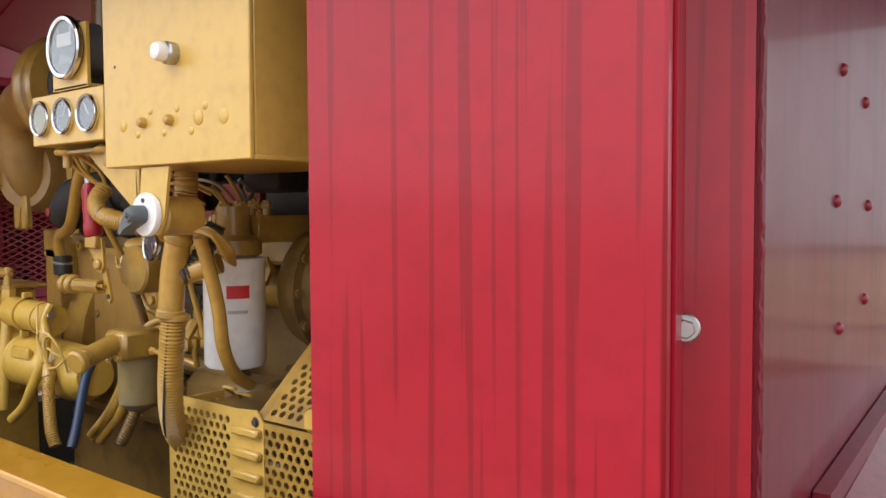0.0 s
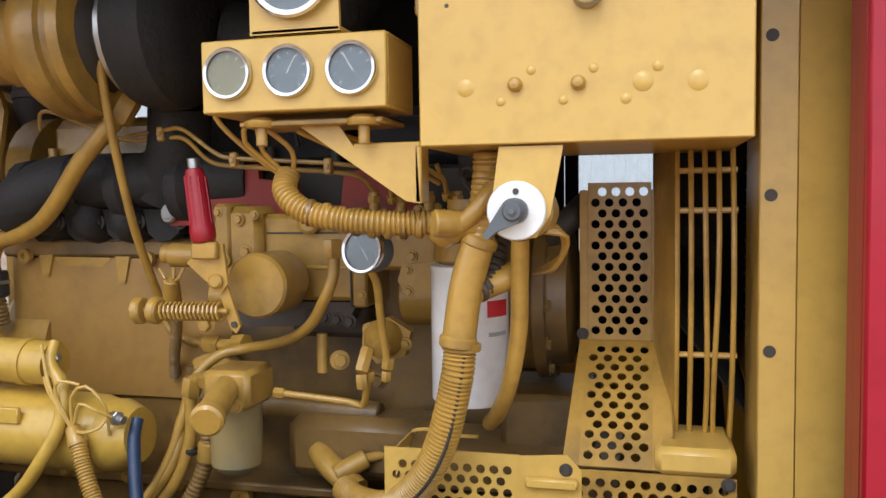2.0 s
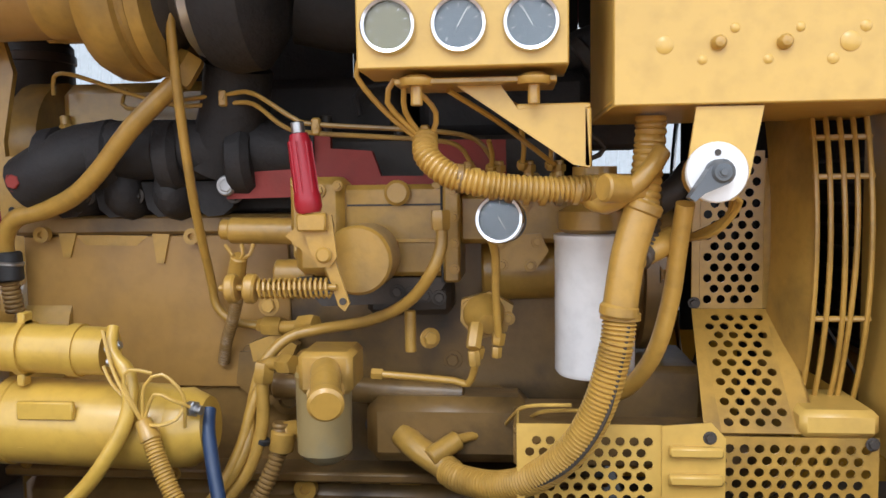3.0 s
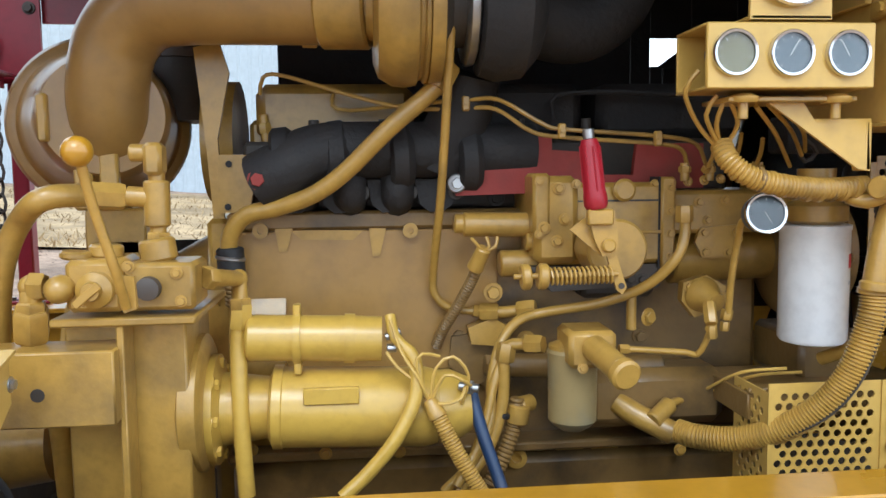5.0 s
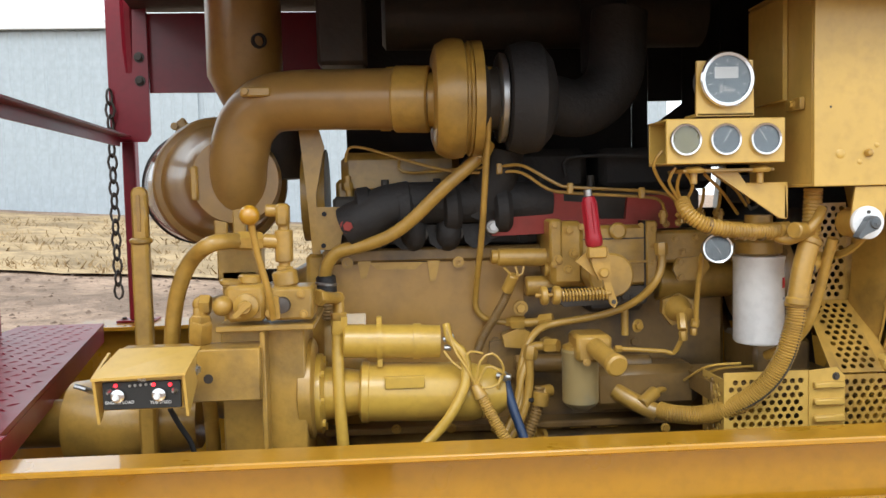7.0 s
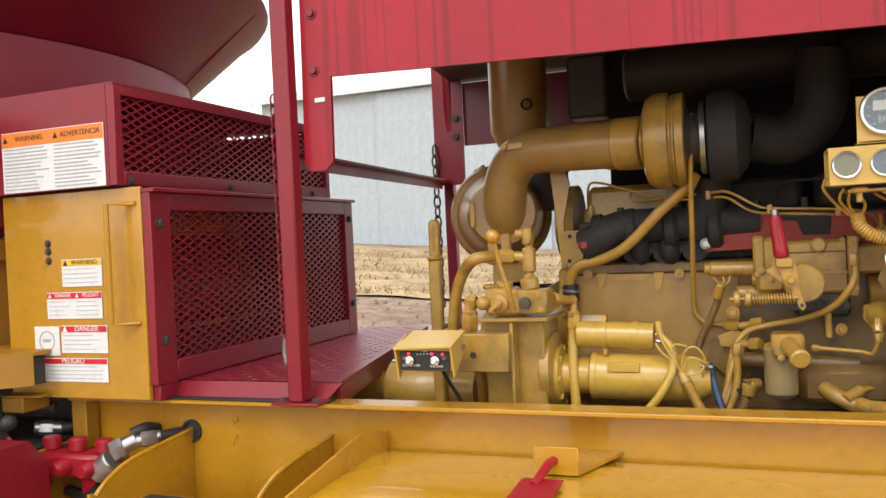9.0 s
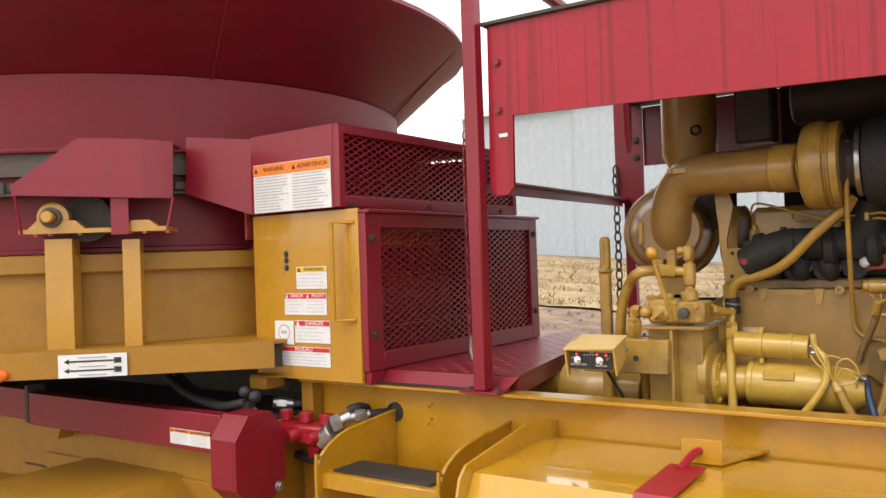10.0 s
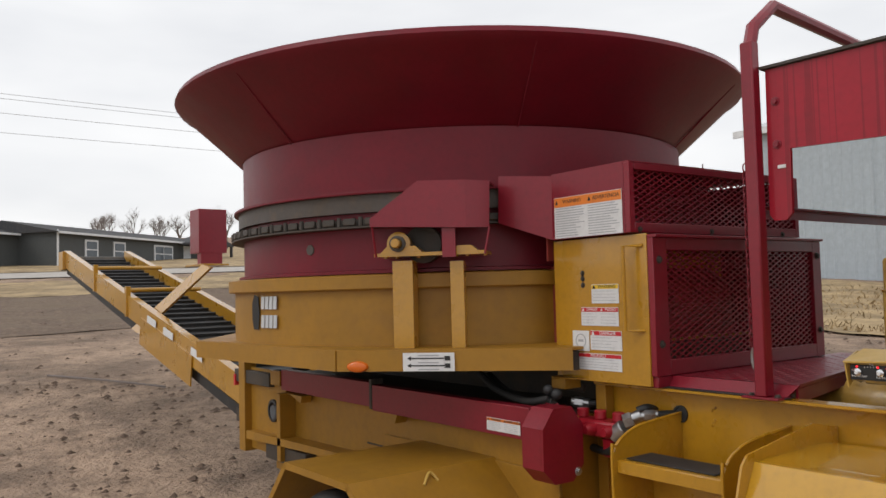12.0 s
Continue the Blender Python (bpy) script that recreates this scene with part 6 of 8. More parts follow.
line("big_conduit", [(-1.189, 0.801, 1.486), (-1.194, 0.800, 1.443), (-1.212, 0.807, 1.373), (-1.241, 0.827, 1.311), (-1.287, 0.866, 1.258), (-1.338, 0.914, 1.226), (-1.391, 0.953, 1.218), (-1.418, 0.982, 1.220)], 0.021, M_ENG, "thick ribbed yellow conduit sweeping under the filter", (), "conduit", 0.0056, 18)
bc = bpy.data.objects["big_conduit"]
part("slit", B().tube([(-1.181, 0.785, 1.474), (-1.188, 0.785, 1.431), (-1.207, 0.792, 1.357), (-1.241, 0.812, 1.296), (-1.287, 0.848, 1.252), (-1.338, 0.897, 1.226)], 0.0026, 6), M_DARK, bc, "dark slit along the conduit")
part("cuff", B().lathe((-1.188, 0.803, 1.488), (-0.05, 0, -1), [(0.020, 0), (0.0245, 0.002), (0.0245, 0.010), (0.020, 0.012)], 20), M_ENG, bc)
line("conduit_elbow", [(-1.411, 1.020, 1.203), (-1.431, 1.030, 1.213), (-1.471, 1.050, 1.232), (-1.498, 1.070, 1.249)], 0.021, M_ENG, "smooth yellow conduit elbow", (), "conduit")
t = thing("branch_conduit", (-1.425, 1.030, 1.242), "short yellow branch conduit with thin wires", "conduit")
part("branch", B().cyl((-1.449, 1.020, 1.226), (-1.407, 1.050, 1.247), 0.016).tube([(-1.407, 1.050, 1.247), (-1.374, 1.070, 1.250), (-1.337, 1.090, 1.253)], 0.008, 10), M_ENG, t)
for k, pts in enumerate(([(-1.340, 1.090, 1.250), (-1.323, 1.030, 1.290), (-1.300, 0.980, 1.320), (-1.237, 0.960, 1.328)], [(-1.340, 1.090, 1.247), (-1.304, 1.040, 1.280), (-1.275, 0.990, 1.310), (-1.204, 0.970, 1.318)])):
    part("wire", B().tube(pts, 0.003, 7), M_YELB, t)
line("taped_hose", [(-1.425, 0.820, 1.703), (-1.420, 0.800, 1.677), (-1.391, 0.790, 1.654), (-1.344, 0.790, 1.642), (-1.279, 0.800, 1.636), (-1.200, 0.820, 1.638)], 0.0165, M_ENG, "ribbed yellow hose spirally taped, oily on top", (), "hose", 0.0062)
th_ = bpy.data.objects["taped_hose"]
for k in range(9):
    q = V((-1.385, 0.790, 1.651)).lerp(V((-1.225, 0.813, 1.635)), k / 8) - V((0, 0, 0.008 * math.sin(math.pi * k / 8)))
    part("tape_band", B().lathe(q, (1, 0.14, -0.1), [(0.0160, 0), (0.0176, 0.001), (0.0176, 0.0075), (0.0160, 0.0085)], 16), M_ENG if k % 3 else M_BLOCK, th_)
line("loop_hose", [(-1.224, 0.820, 1.623), (-1.206, 0.800, 1.616), (-1.182, 0.780, 1.632), (-1.158, 0.780, 1.657), (-1.143, 0.790, 1.679)], 0.0115, M_ENG, "smooth yellow loop hose", (), "hose")
line("right_hose", [(-1.113, 0.800, 1.617), (-1.117, 0.820, 1.563), (-1.122, 0.840, 1.497), (-1.137, 0.860, 1.427), (-1.160, 0.900, 1.375), (-1.182, 0.950, 1.345)], 0.0115, M_ENG, "yellow hose hanging in front of the white filter", (), "hose")
line("ribbed_riser", [(-1.168, 0.800, 1.551), (-1.158, 0.819, 1.563), (-1.151, 0.838, 1.597), (-1.147, 0.857, 1.633)], 0.017, M_DARK, "dark ribbed riser conduit", (), "conduit", 0.009)
for k in range(4):
    line("switch_wire", [(-1.090, 0.760, 1.628), V((-1.067, 0.780, 1.631)) + V((0.004 * k, 0, -0.004 * k)), V((-1.061, 0.820, 1.599)) + V((-0.004 * k, 0, -0.006 * k)), (-1.104, 0.860, 1.569)], 0.0035, M_ENG, "thin yellow wire behind the switch", (), "wire", 0, 7, 1.6, "wires behind the switch")
# ---- gauges, control box, switch ----
gb_ = thing("gauge_box", (-1.373, 0.730, 1.814), "yellow sheet-metal gauge box on a bracket", "gauge panel")
g0, g1 = V((-1.490, 0.725, 1.860)), V((-1.254, 0.725, 1.773))
part("front", B().box((g0[0], 0.722, g1[2]), (g1[0], 0.730, g0[2]), ch=0.002), M_YELB, gb_)
part("top", B().box((g0[0], 0.731, g0[2] - 0.004), (g1[0], 0.83, g0[2])), M_YELB, gb_)
part("bottom", B().box((g0[0], 0.731, g1[2]), (g1[0], 0.83, g1[2] + 0.004)), M_YELB, gb_)
part("side", B().box((g1[0] - 0.004, 0.731, g1[2] + 0.004), (g1[0], 0.83, g0[2] - 0.004)), M_YELB, gb_)
part("back", B().box((g0[0], 0.825, g1[2] + 0.004), (g0[0] + 0.1, 0.83, g0[2] - 0.004)), M_YELB, gb_)
part("shelf", B().box((-1.451, 0.740, 1.764), V((-1.266, 0.740, 1.757)) + V((0, 0.09, 0)), ch=0.002), M_ENG, gb_)
for p in ((-1.426, 0.750, 1.764), (-1.292, 0.750, 1.763)):
    part("rubber_mount", B().lathe(V(p) - V((0, 0, 0.008)), (0, 0, 1), [(0.018, 0), (0.021, 0.004), (0.021, 0.008), (0.012, 0.013)], 18).cyl(V(p) - V((0, 0, 0.03)), V(p), 0.007), M_ENG, gb_)
part("bracket", B().prism([(-1.382, 0.765, 1.758), (-1.330, 0.765, 1.757), (-1.310, 0.765, 1.729), (-1.232, 0.765, 1.730), (-1.228, 0.765, 1.661), (-1.246, 0.765, 1.664)], (0, 0.006, 0)).box((-1.312, 0.765, 1.735), V((-1.227, 0.765, 1.728)) + V((0, 0.03, 0))).box((-1.235, 0.765, 1.730), V((-1.226, 0.765, 1.661)) + V((0, 0.035, 0))), M_YELB, gb_)
GF = (0, -1, 0.0)
gauge("small_gauge", (-1.453, 0.7215, 1.8195), GF, 0.0315, M_FACEY, "small gauge with a sun-bleached yellow face", None)
gauge("small_gauge", (-1.3745, 0.7215, 1.819), GF, 0.0315, M_FACE, "small dark gauge with a white needle", 60)
gauge("small_gauge", (-1.295, 0.7215, 1.8185), GF, 0.0315, M_FACE, "small dark gauge with a white needle", 120)
part("tach_bracket", B().prism([(-1.427, 0.730, 1.971), (-1.315, 0.730, 1.972), (-1.313, 0.730, 1.865), (-1.428, 0.730, 1.865)], (0, 0.006, 0)).box(V((-1.426, 0.730, 1.865)), V((-1.313, 0.730, 1.871)) + V((0, 0.07, 0))), M_YELB, gb_)
tc_ = gauge("tachometer", (-1.370, 0.724, 1.934), GF, 0.0535, M_FACE, "round hour meter with a wide chrome rim", None, 0.05)
part("display", B().box((-1.395, 0.7215, 1.936), (-1.348, 0.723, 1.958), ch=0), M_LABEL, tc_, "pale worn display")
for k in range(4):
    part("worn_mark", B().box((-1.385 + 0.008 * k, 0.7215, 1.907 + 0.003 * (k % 2)), (-1.379 + 0.008 * k, 0.723, 1.925 - 0.003 * k), ch=0), M_GINK, tc_)
for k, pts in enumerate(([(-1.485, 0.760, 1.801), (-1.500, 0.770, 1.774), (-1.469, 0.800, 1.731), (-1.430, 0.820, 1.697)], [(-1.454, 0.770, 1.768), (-1.465, 0.780, 1.742), (-1.427, 0.820, 1.697)], [(-1.443, 0.770, 1.763), (-1.445, 0.790, 1.731), (-1.425, 0.820, 1.699)], [(-1.435, 0.770, 1.761), (-1.409, 0.800, 1.730), (-1.419, 0.820, 1.697)], [(-1.392, 0.780, 1.754), (-1.331, 0.840, 1.718), (-1.263, 0.920, 1.669)], [(-1.374, 0.780, 1.756), (-1.296, 0.860, 1.724), (-1.244, 0.920, 1.687)], [(-1.357, 0.780, 1.756), (-1.277, 0.860, 1.723), (-1.238, 0.920, 1.693)])):
    line("gauge_wire", pts, 0.0035, M_ENG, "thin painted wire under the gauges", (), "wire", 0, 7, 1.6, "wires under the gauges")

cb = thing("control_box", (-1.03, 0.82, 1.724), "yellow steel control box with plugged switch holes", "control box")
BX0, BX1, BZ, BT = -1.209, -0.858, 1.724, 2.12
part("front", B().box((BX0, 0.699, BZ), (BX1, 0.706, BT), ch=0.003), M_YELB, cb)
part("bottom", B().box((BX0, 0.707, BZ), (BX1, 0.98, BZ + 0.006)), M_YELB, cb)
part("side", B().box((BX0, 0.707, BZ + 0.006), (BX0 + 0.006, 0.98, BT)), M_YELB, cb)
part("side", B().box((BX1 - 0.006, 0.707, BZ + 0.006), (BX1, 0.98, BT)), M_YELB, cb)
part("back", B().box((BX0, 0.981, BZ), (BX1, 0.987, BT)), M_DARK, cb)
part("top", B().box((BX0, 0.699, BT), (BX1, 0.987, BT + 0.006)), M_YELB, cb)
part("junction_box", B().box((BX0 - 0.012, 0.80, 1.90), (BX0 - 0.001, 0.96, BT - 0.01)), M_YELB, cb)
part("clip", B().box((BX0 - 0.012, 0.73, 1.875), (BX0 - 0.001, 0.79, 1.90)).bolt((BX0 - 0.012, 0.76, 1.888), (-1, 0, 0), 0.007), M_ENG, cb)
for z in (1.76, 1.88):
    part("hinge", B().cyl((BX1 + 0.004, 0.90, z), (BX1 + 0.004, 0.90, z + 0.05), 0.005).box((BX1, 0.86, z), (BX1 + 0.003, 0.895, z + 0.05)), M_ENG, cb)
for p, r, d in (((-1.156, 0.699, 1.786), 0.0095, 0.003), ((-0.913, 0.699, 1.783), 0.0105, 0.003), ((-0.968, 0.699, 1.785), 0.0105, 0.004), ((-0.953, 0.699, 1.800), 0.006, 0.003), ((-0.985, 0.699, 1.768), 0.006, 0.003), ((-1.084, 0.699, 1.802), 0.0052, 0.003), ((-1.117, 0.699, 1.770), 0.0052, 0.003), ((-1.018, 0.699, 1.801), 0.0052, 0.003), ((-1.050, 0.699, 1.769), 0.0052, 0.003)):
    part("plug", B().lathe(V(p) + V((0, 0.001, 0)), (0, -1, 0), [(r, 0), (r, d * 0.5), (r * 0.7, d), (r * 0.2, d * 1.15)], 18), M_YELB, cb)
for p in ((-1.101, 0.699, 1.787), (-1.034, 0.699, 1.786)):
    part("push_button", B().lathe(V(p) + V((0, 0.001, 0)), (0, -1, 0), [(0.008, 0), (0.0078, 0.007), (0.005, 0.011), (0.001, 0.012)], 16), M_ENG, cb)
p = V((-1.024, 0.699, 1.878))
part("indicator_lamp", B().lathe(p, (0, -1, 0), [(0.016, 0), (0.016, 0.012), (0.014, 0.014), (0.013, 0.016)], 24), M_STEEL, cb, "steel lamp socket")
part("lamp_lens", B().lathe(p + V((0, -0.015, 0)), (0, -1, 0), [(0.013, 0), (0.0135, 0.008), (0.011, 0.015), (0.004, 0.018)], 20), M_WHITE, cb, "milky white lamp cap")
part("spot", B().lathe((-1.176, 0.699, 1.876), (0, -1, 0), [(0.0025, 0), (0.0025, 0.0005)], 8), M_DARK, cb)

sw = thing("battery_switch", (-1.101, 0.70, 1.655), "white round rotary switch with a grey lever on a yellow bracket", "switch")
k0 = V((-1.101, 0.694, 1.652))
part("bracket", B().prism([k0 + V((-0.03, 0.012, 0.0)), k0 + V((-0.02, 0.012, 0.07)), k0 + V((0.05, 0.012, 0.07)), k0 + V((0.036, 0.012, -0.005)), k0 + V((0.02, 0.012, -0.03)), k0 + V((-0.015, 0.012, -0.03))], (0, 0.005, 0)), M_YELB, sw)
part("plate", B().lathe(k0 + V((0, 0.011, 0)), (0, -1, 0), [(0.032, 0), (0.0325, 0.002), (0.0325, 0.008), (0.031, 0.010)], 32), M_WHITE, sw, "white round face plate")
part("body", B().cyl(k0 + V((0.008, 0.018, -0.002)), k0 + V((0.008, 0.085, -0.002)), 0.03), M_ENG, sw)
part("lever", B().prism([k0 + V((x, 0.0, z)) for x, z in ((0.011, 0.006), (0.002, 0.013), (-0.012, 0.006), (-0.033, -0.026), (-0.027, -0.03), (-0.018, -0.022), (0.006, -0.012))], (0, -0.022, 0)), M_GREYP, sw, "grey plastic lever")
part("hub", B().lathe(k0, (0, -1, 0), [(0.014, 0), (0.014, 0.018), (0.009, 0.026)], 18).bolt(k0 + V((0, -0.026, 0)), (0, -1, 0), 0.004), M_GREYP, sw)
part("pilot", B().lathe(k0 + V((0, 0.001, 0.021)), (0, -1, 0), [(0.0035, 0), (0.0033, 0.002)], 12), M_DARK, sw)

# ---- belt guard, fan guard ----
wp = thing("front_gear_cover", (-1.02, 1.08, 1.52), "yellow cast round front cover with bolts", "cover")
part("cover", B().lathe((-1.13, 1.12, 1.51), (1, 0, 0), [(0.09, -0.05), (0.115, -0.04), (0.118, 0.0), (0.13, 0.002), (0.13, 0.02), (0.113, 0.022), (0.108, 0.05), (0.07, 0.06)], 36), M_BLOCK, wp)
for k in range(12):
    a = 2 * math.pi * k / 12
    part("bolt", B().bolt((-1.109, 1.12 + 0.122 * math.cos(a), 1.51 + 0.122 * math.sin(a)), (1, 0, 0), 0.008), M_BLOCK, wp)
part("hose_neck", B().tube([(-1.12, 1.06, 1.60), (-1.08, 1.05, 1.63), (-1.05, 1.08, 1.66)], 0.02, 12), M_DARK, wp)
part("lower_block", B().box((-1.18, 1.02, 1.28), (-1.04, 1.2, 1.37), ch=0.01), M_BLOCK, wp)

bg = thing("belt_guard", (-0.96, 0.93, 1.28), "yellow perforated belt guard, oil-stained at the top", "guard")
GX0, GX1, GH = -1.060, -0.932, 0.089
HP, HR = 0.0178, 0.0065
part("upper_sheet", B().perforated((GX0 + 0.012, 1.02, 1.458), (1, 0, 0), (0, 0, 1), GH, 0.228, HP, HR, 0.003, 0.001), M_ENG, bg)
for xa_, xb_ in ((GX0, GX0 + 0.012), (GX0 + 0.012 + GH, GX1)):
    part("upper_margin", B().box((xa_, 1.02, 1.458), (xb_, 1.023, 1.675), ch=0.0008), M_ENG, bg)
part("upper_return", B().box((GX1 - 0.003, 1.024, 1.458), (GX1, 1.10, 1.675), ch=0.001), M_ENG, bg)
lo, hi = V((GX0 - 0.012, 0.872, 1.318)), V((GX0, 1.018, 1.458))
up = V((0, hi[1] - lo[1], hi[2] - lo[2]))
part("lower_sheet", B().perforated((GX0 + 0.010, lo[1], lo[2]), (1, 0, 0), up, GH + 0.004, up.length, HP, HR, 0.003, 0.001), M_ENG, bg)
for edge_ in ([lo, (GX0 + 0.010, lo[1], lo[2]), (GX0 + 0.010, hi[1], hi[2]), hi], [(GX0 + GH + 0.014, lo[1], lo[2]), (GX1 + 0.004, lo[1], lo[2]), (GX1, hi[1], hi[2]), (GX0 + GH + 0.014, hi[1], hi[2])]):
    part("lower_margin", B().prism(edge_, (0, 0.002, -0.002)), M_ENG, bg)
part("lower_return", B().prism([(GX1 + 0.004, lo[1], lo[2]), (GX1, hi[1], hi[2]), (GX1, hi[1] + 0.03, hi[2]), (GX1 + 0.004, hi[1] + 0.03, lo[2])], (-0.003, 0, 0)), M_ENG, bg)
z_top = 1.350
part("step_top", B().box((GX1 - 0.022, 0.864, z_top - 0.036), (GX1 + 0.076, 0.985, z_top), ch=0.011), M_YELB, bg)
part("step_front", B().perforated((GX0 - 0.006, 0.868, 1.05), (1, 0, 0), (0, 0, 1), GX1 - GX0 + 0.082, 0.264, HP, HR, 0.003, 0.006), M_ENG, bg)
for p in ((-1.056, 1.020, 1.466), (-0.938, 1.020, 1.463), (-1.066, 0.868, 1.312), (-0.866, 0.864, 1.308)):
    part("bolt", B().bolt(p, (0, -1, 0), 0.006), M_DARK, bg)
lg = thing("lower_guard", (-1.17, 0.87, 1.05), "yellow guard with punched holes and three pressed slots", "guard")
l0, l1 = V((-1.315, 0.900, 1.327)), V((-1.046, 0.870, 1.330))
part("perforated_sheet", B().perforated((l0[0], 0.87, 1.05), (1, 0, 0), (0, 0, 1), (l1[0] - l0[0]) * 0.70, l0[2] - 1.05, HP, HR, 0.003, 0.008), M_YELB, lg)
xs = l0[0] + (l1[0] - l0[0]) * 0.70
part("plain_sheet", B().prism([(xs, 0.87, 1.05), (l1[0], 0.87, 1.05), (l1[0], 0.87, l1[2] - 0.018), (l1[0] - 0.018, 0.87, l1[2] + 0.002), (xs, 0.87, l0[2])], (0, -0.003, 0)), M_YELB, lg)
for k in range(4):
    zz = l1[2] - 0.035 - 0.037 * k
    part("pressed_slot", B().box((xs + 0.008, 0.855, zz - 0.007), (l1[0] - 0.004, 0.868, zz + 0.007), ch=0.005), M_YELB, lg)
part("side_sheet", B().perforated((l0[0], 0.99, 1.05), (0, -1, 0), (0, 0, 1), 0.118, l0[2] - 1.065, 0.0185, 0.0070, 0.003, 0.01), M_YELB, lg)
bt = thing("battery_tray", (-1.2, 1.0, 1.28), "oily brown tray behind the punched guard", "tray")
part("tray", B().box((-1.32, 0.93, 1.25), (-1.0, 1.12, 1.295)), M_BLOCK, bt)
part("rim", B().box((-1.32, 0.925, 1.2955), (-1.0, 0.933, 1.305)), M_BLOCK, bt)

fg_ = thing("fan_guard", (-0.88, 1.42, 1.3), "round yellow wire fan guard", "fan guard")
FC = V((0, 1.40, 1.56))
for k in range(5):
    x = -0.927 + 0.0172 * k
    bent = (0, 0, 0.004, -0.005, 0)[k]
    pts = [V((x + bent * math.exp(-((i - 14) / 4) ** 2), FC[1] - 0.5 * math.cos(a), FC[2] + 0.5 * math.sin(a))) for i, a in enumerate([radians(-74 + 4 * i) for i in range(38)])]
    part("ring_wire", B().tube(pts, 0.0036, 7, False), M_ENG, fg_)
for a in (-11.5, 10, 16, 44, -44):
    o = V((0, -0.5 * math.cos(radians(a)), 0.5 * math.sin(radians(a))))
    part("cross_wire", B().tube([FC + o + V((-0.93, 0.003, 0)), FC + o + V((-0.853, 0.003, 0))], 0.004, 7, False), M_ENG, fg_)
part("shroud_ring", B().lathe(FC, (1, 0, 0), [(0.40, -0.955), (0.45, -0.944), (0.485, -0.934), (0.495, -0.928), (0.485, -0.926), (0.40, -0.948)], 64, True, False), M_ENG, fg_, "shaded fan shroud edge")
fan = thing("fan", (-0.87, 1.40, 1.56), "black engine fan at rest behind the guard", "fan")
for k in range(6):
    a = 2 * math.pi * k / 6 + 0.3
    d, w = V((0, math.cos(a), math.sin(a))), V((0.06, -math.sin(a) * 0.09, math.cos(a) * 0.09))
    part("blade", B().prism([FC + V((-0.88, 0, 0)) + d * 0.08 - w * 0.6, FC + V((-0.88, 0, 0)) + d * 0.44 - w, FC + V((-0.88, 0, 0)) + d * 0.44 + w, FC + V((-0.88, 0, 0)) + d * 0.08 + w * 0.6], (0.004, 0, 0)), M_BLACK, fan)
part("hub", B().cyl(FC + V((-0.92, 0, 0)), FC + V((-0.84, 0, 0)), 0.09), M_BLACK, fan)

# ---- pump stand, hydraulic valve, control pod ----
ps = thing("pump_stand", (-2.302, 0.850, 1.329), "yellow steel stand carrying the hydraulic valve", "stand")
c0, c1 = V((-2.383, 0.880, 1.459)), V((-2.210, 0.880, 1.453))
part("column", B().box((c0[0], 0.88, 1.0), (c1[0], 1.06, c0[2]), ch=0.004), M_ENG, ps)
r0 = V((-2.289, 0.780, 1.478))
part("rib", B().box((r0[0] - 0.005, 0.825, 1.0), (r0[0] + 0.005, 0.878, c0[2])), M_ENG, ps)
t0, t1 = V((-2.373, 0.760, 1.487)), V((-2.182, 0.760, 1.493))
part("top_plate", B().box((t0[0] - 0.008, 0.82, c0[2]), (t1[0] - 0.002, 1.08, c0[2] + 0.012), ch=0.003), M_ENG, ps)
a0, a1 = V((-2.574, 0.800, 1.430)), V((-2.303, 0.800, 1.324))
part("arm", B().box((a0[0], 0.80, a1[2]), (a1[0] + 0.012, 0.882, a0[2]), ch=0.003), M_ENG, ps)
part("arm_hole", B().lathe((-2.393, 0.800, 1.371), (0, -1, 0), [(0.0095, 0), (0.0095, 0.001)], 16), M_DARK, ps)
part("side_flange", B().lathe((-2.212, 0.980, 1.304), (1, 0, 0), [(0.1, -0.02), (0.11, -0.015), (0.11, 0.01), (0.1, 0.015)], 28), M_ENG, ps)

vb = thing("hydraulic_valve", (-2.286, 0.864, 1.514), "yellow painted hydraulic valve block with ports and fittings", "valve")
b0, b1 = V((-2.384, 0.827, 1.553)), V((-2.180, 0.827, 1.482))
part("body", B().box(((-2.360, 0.827, 1.552)[0], 0.827, b1[2] - 0.004), ((-2.282, 0.827, 1.550)[0], 0.93, (-2.360, 0.827, 1.552)[2]), ch=0.008).box(((-2.282, 0.827, 1.545)[0], 0.832, b1[2] - 0.004), ((-2.185, 0.833, 1.542)[0], 0.93, (-2.283, 0.833, 1.545)[2]), ch=0.006), M_ENG, vb)
part("port_plug", B().lathe((-2.364, 0.827, 1.513), (0, -1, 0), [(0.02, 0), (0.019, 0.015), (0.011, 0.024), (0.004, 0.026)], 18), M_ENG, vb)
part("port_plug", B().lathe((-2.317, 0.827, 1.511), (0, -1, 0), [(0.026, 0), (0.025, 0.012), (0.014, 0.02), (0.012, 0.03)], 18), M_ENG, vb)
part("wing_screw", B().box(V((-2.321, 0.796, 1.507)) - V((0.022, 0.003, 0.006)), V((-2.321, 0.796, 1.507)) + V((0.022, 0.003, 0.006)), pose(0, 0, 0, 0, -40, 0), 0.003), M_ENG, vb)
part("spool_end", B().lathe((-2.246, 0.827, 1.511), (0, -1, 0), [(0.017, 0), (0.016, 0.014), (0.008, 0.016)], 16), M_RUST, vb)
part("top_plug", B().cyl((-2.355, 0.864, 1.550), (-2.354, 0.864, 1.562), 0.022), M_ENG, vb)
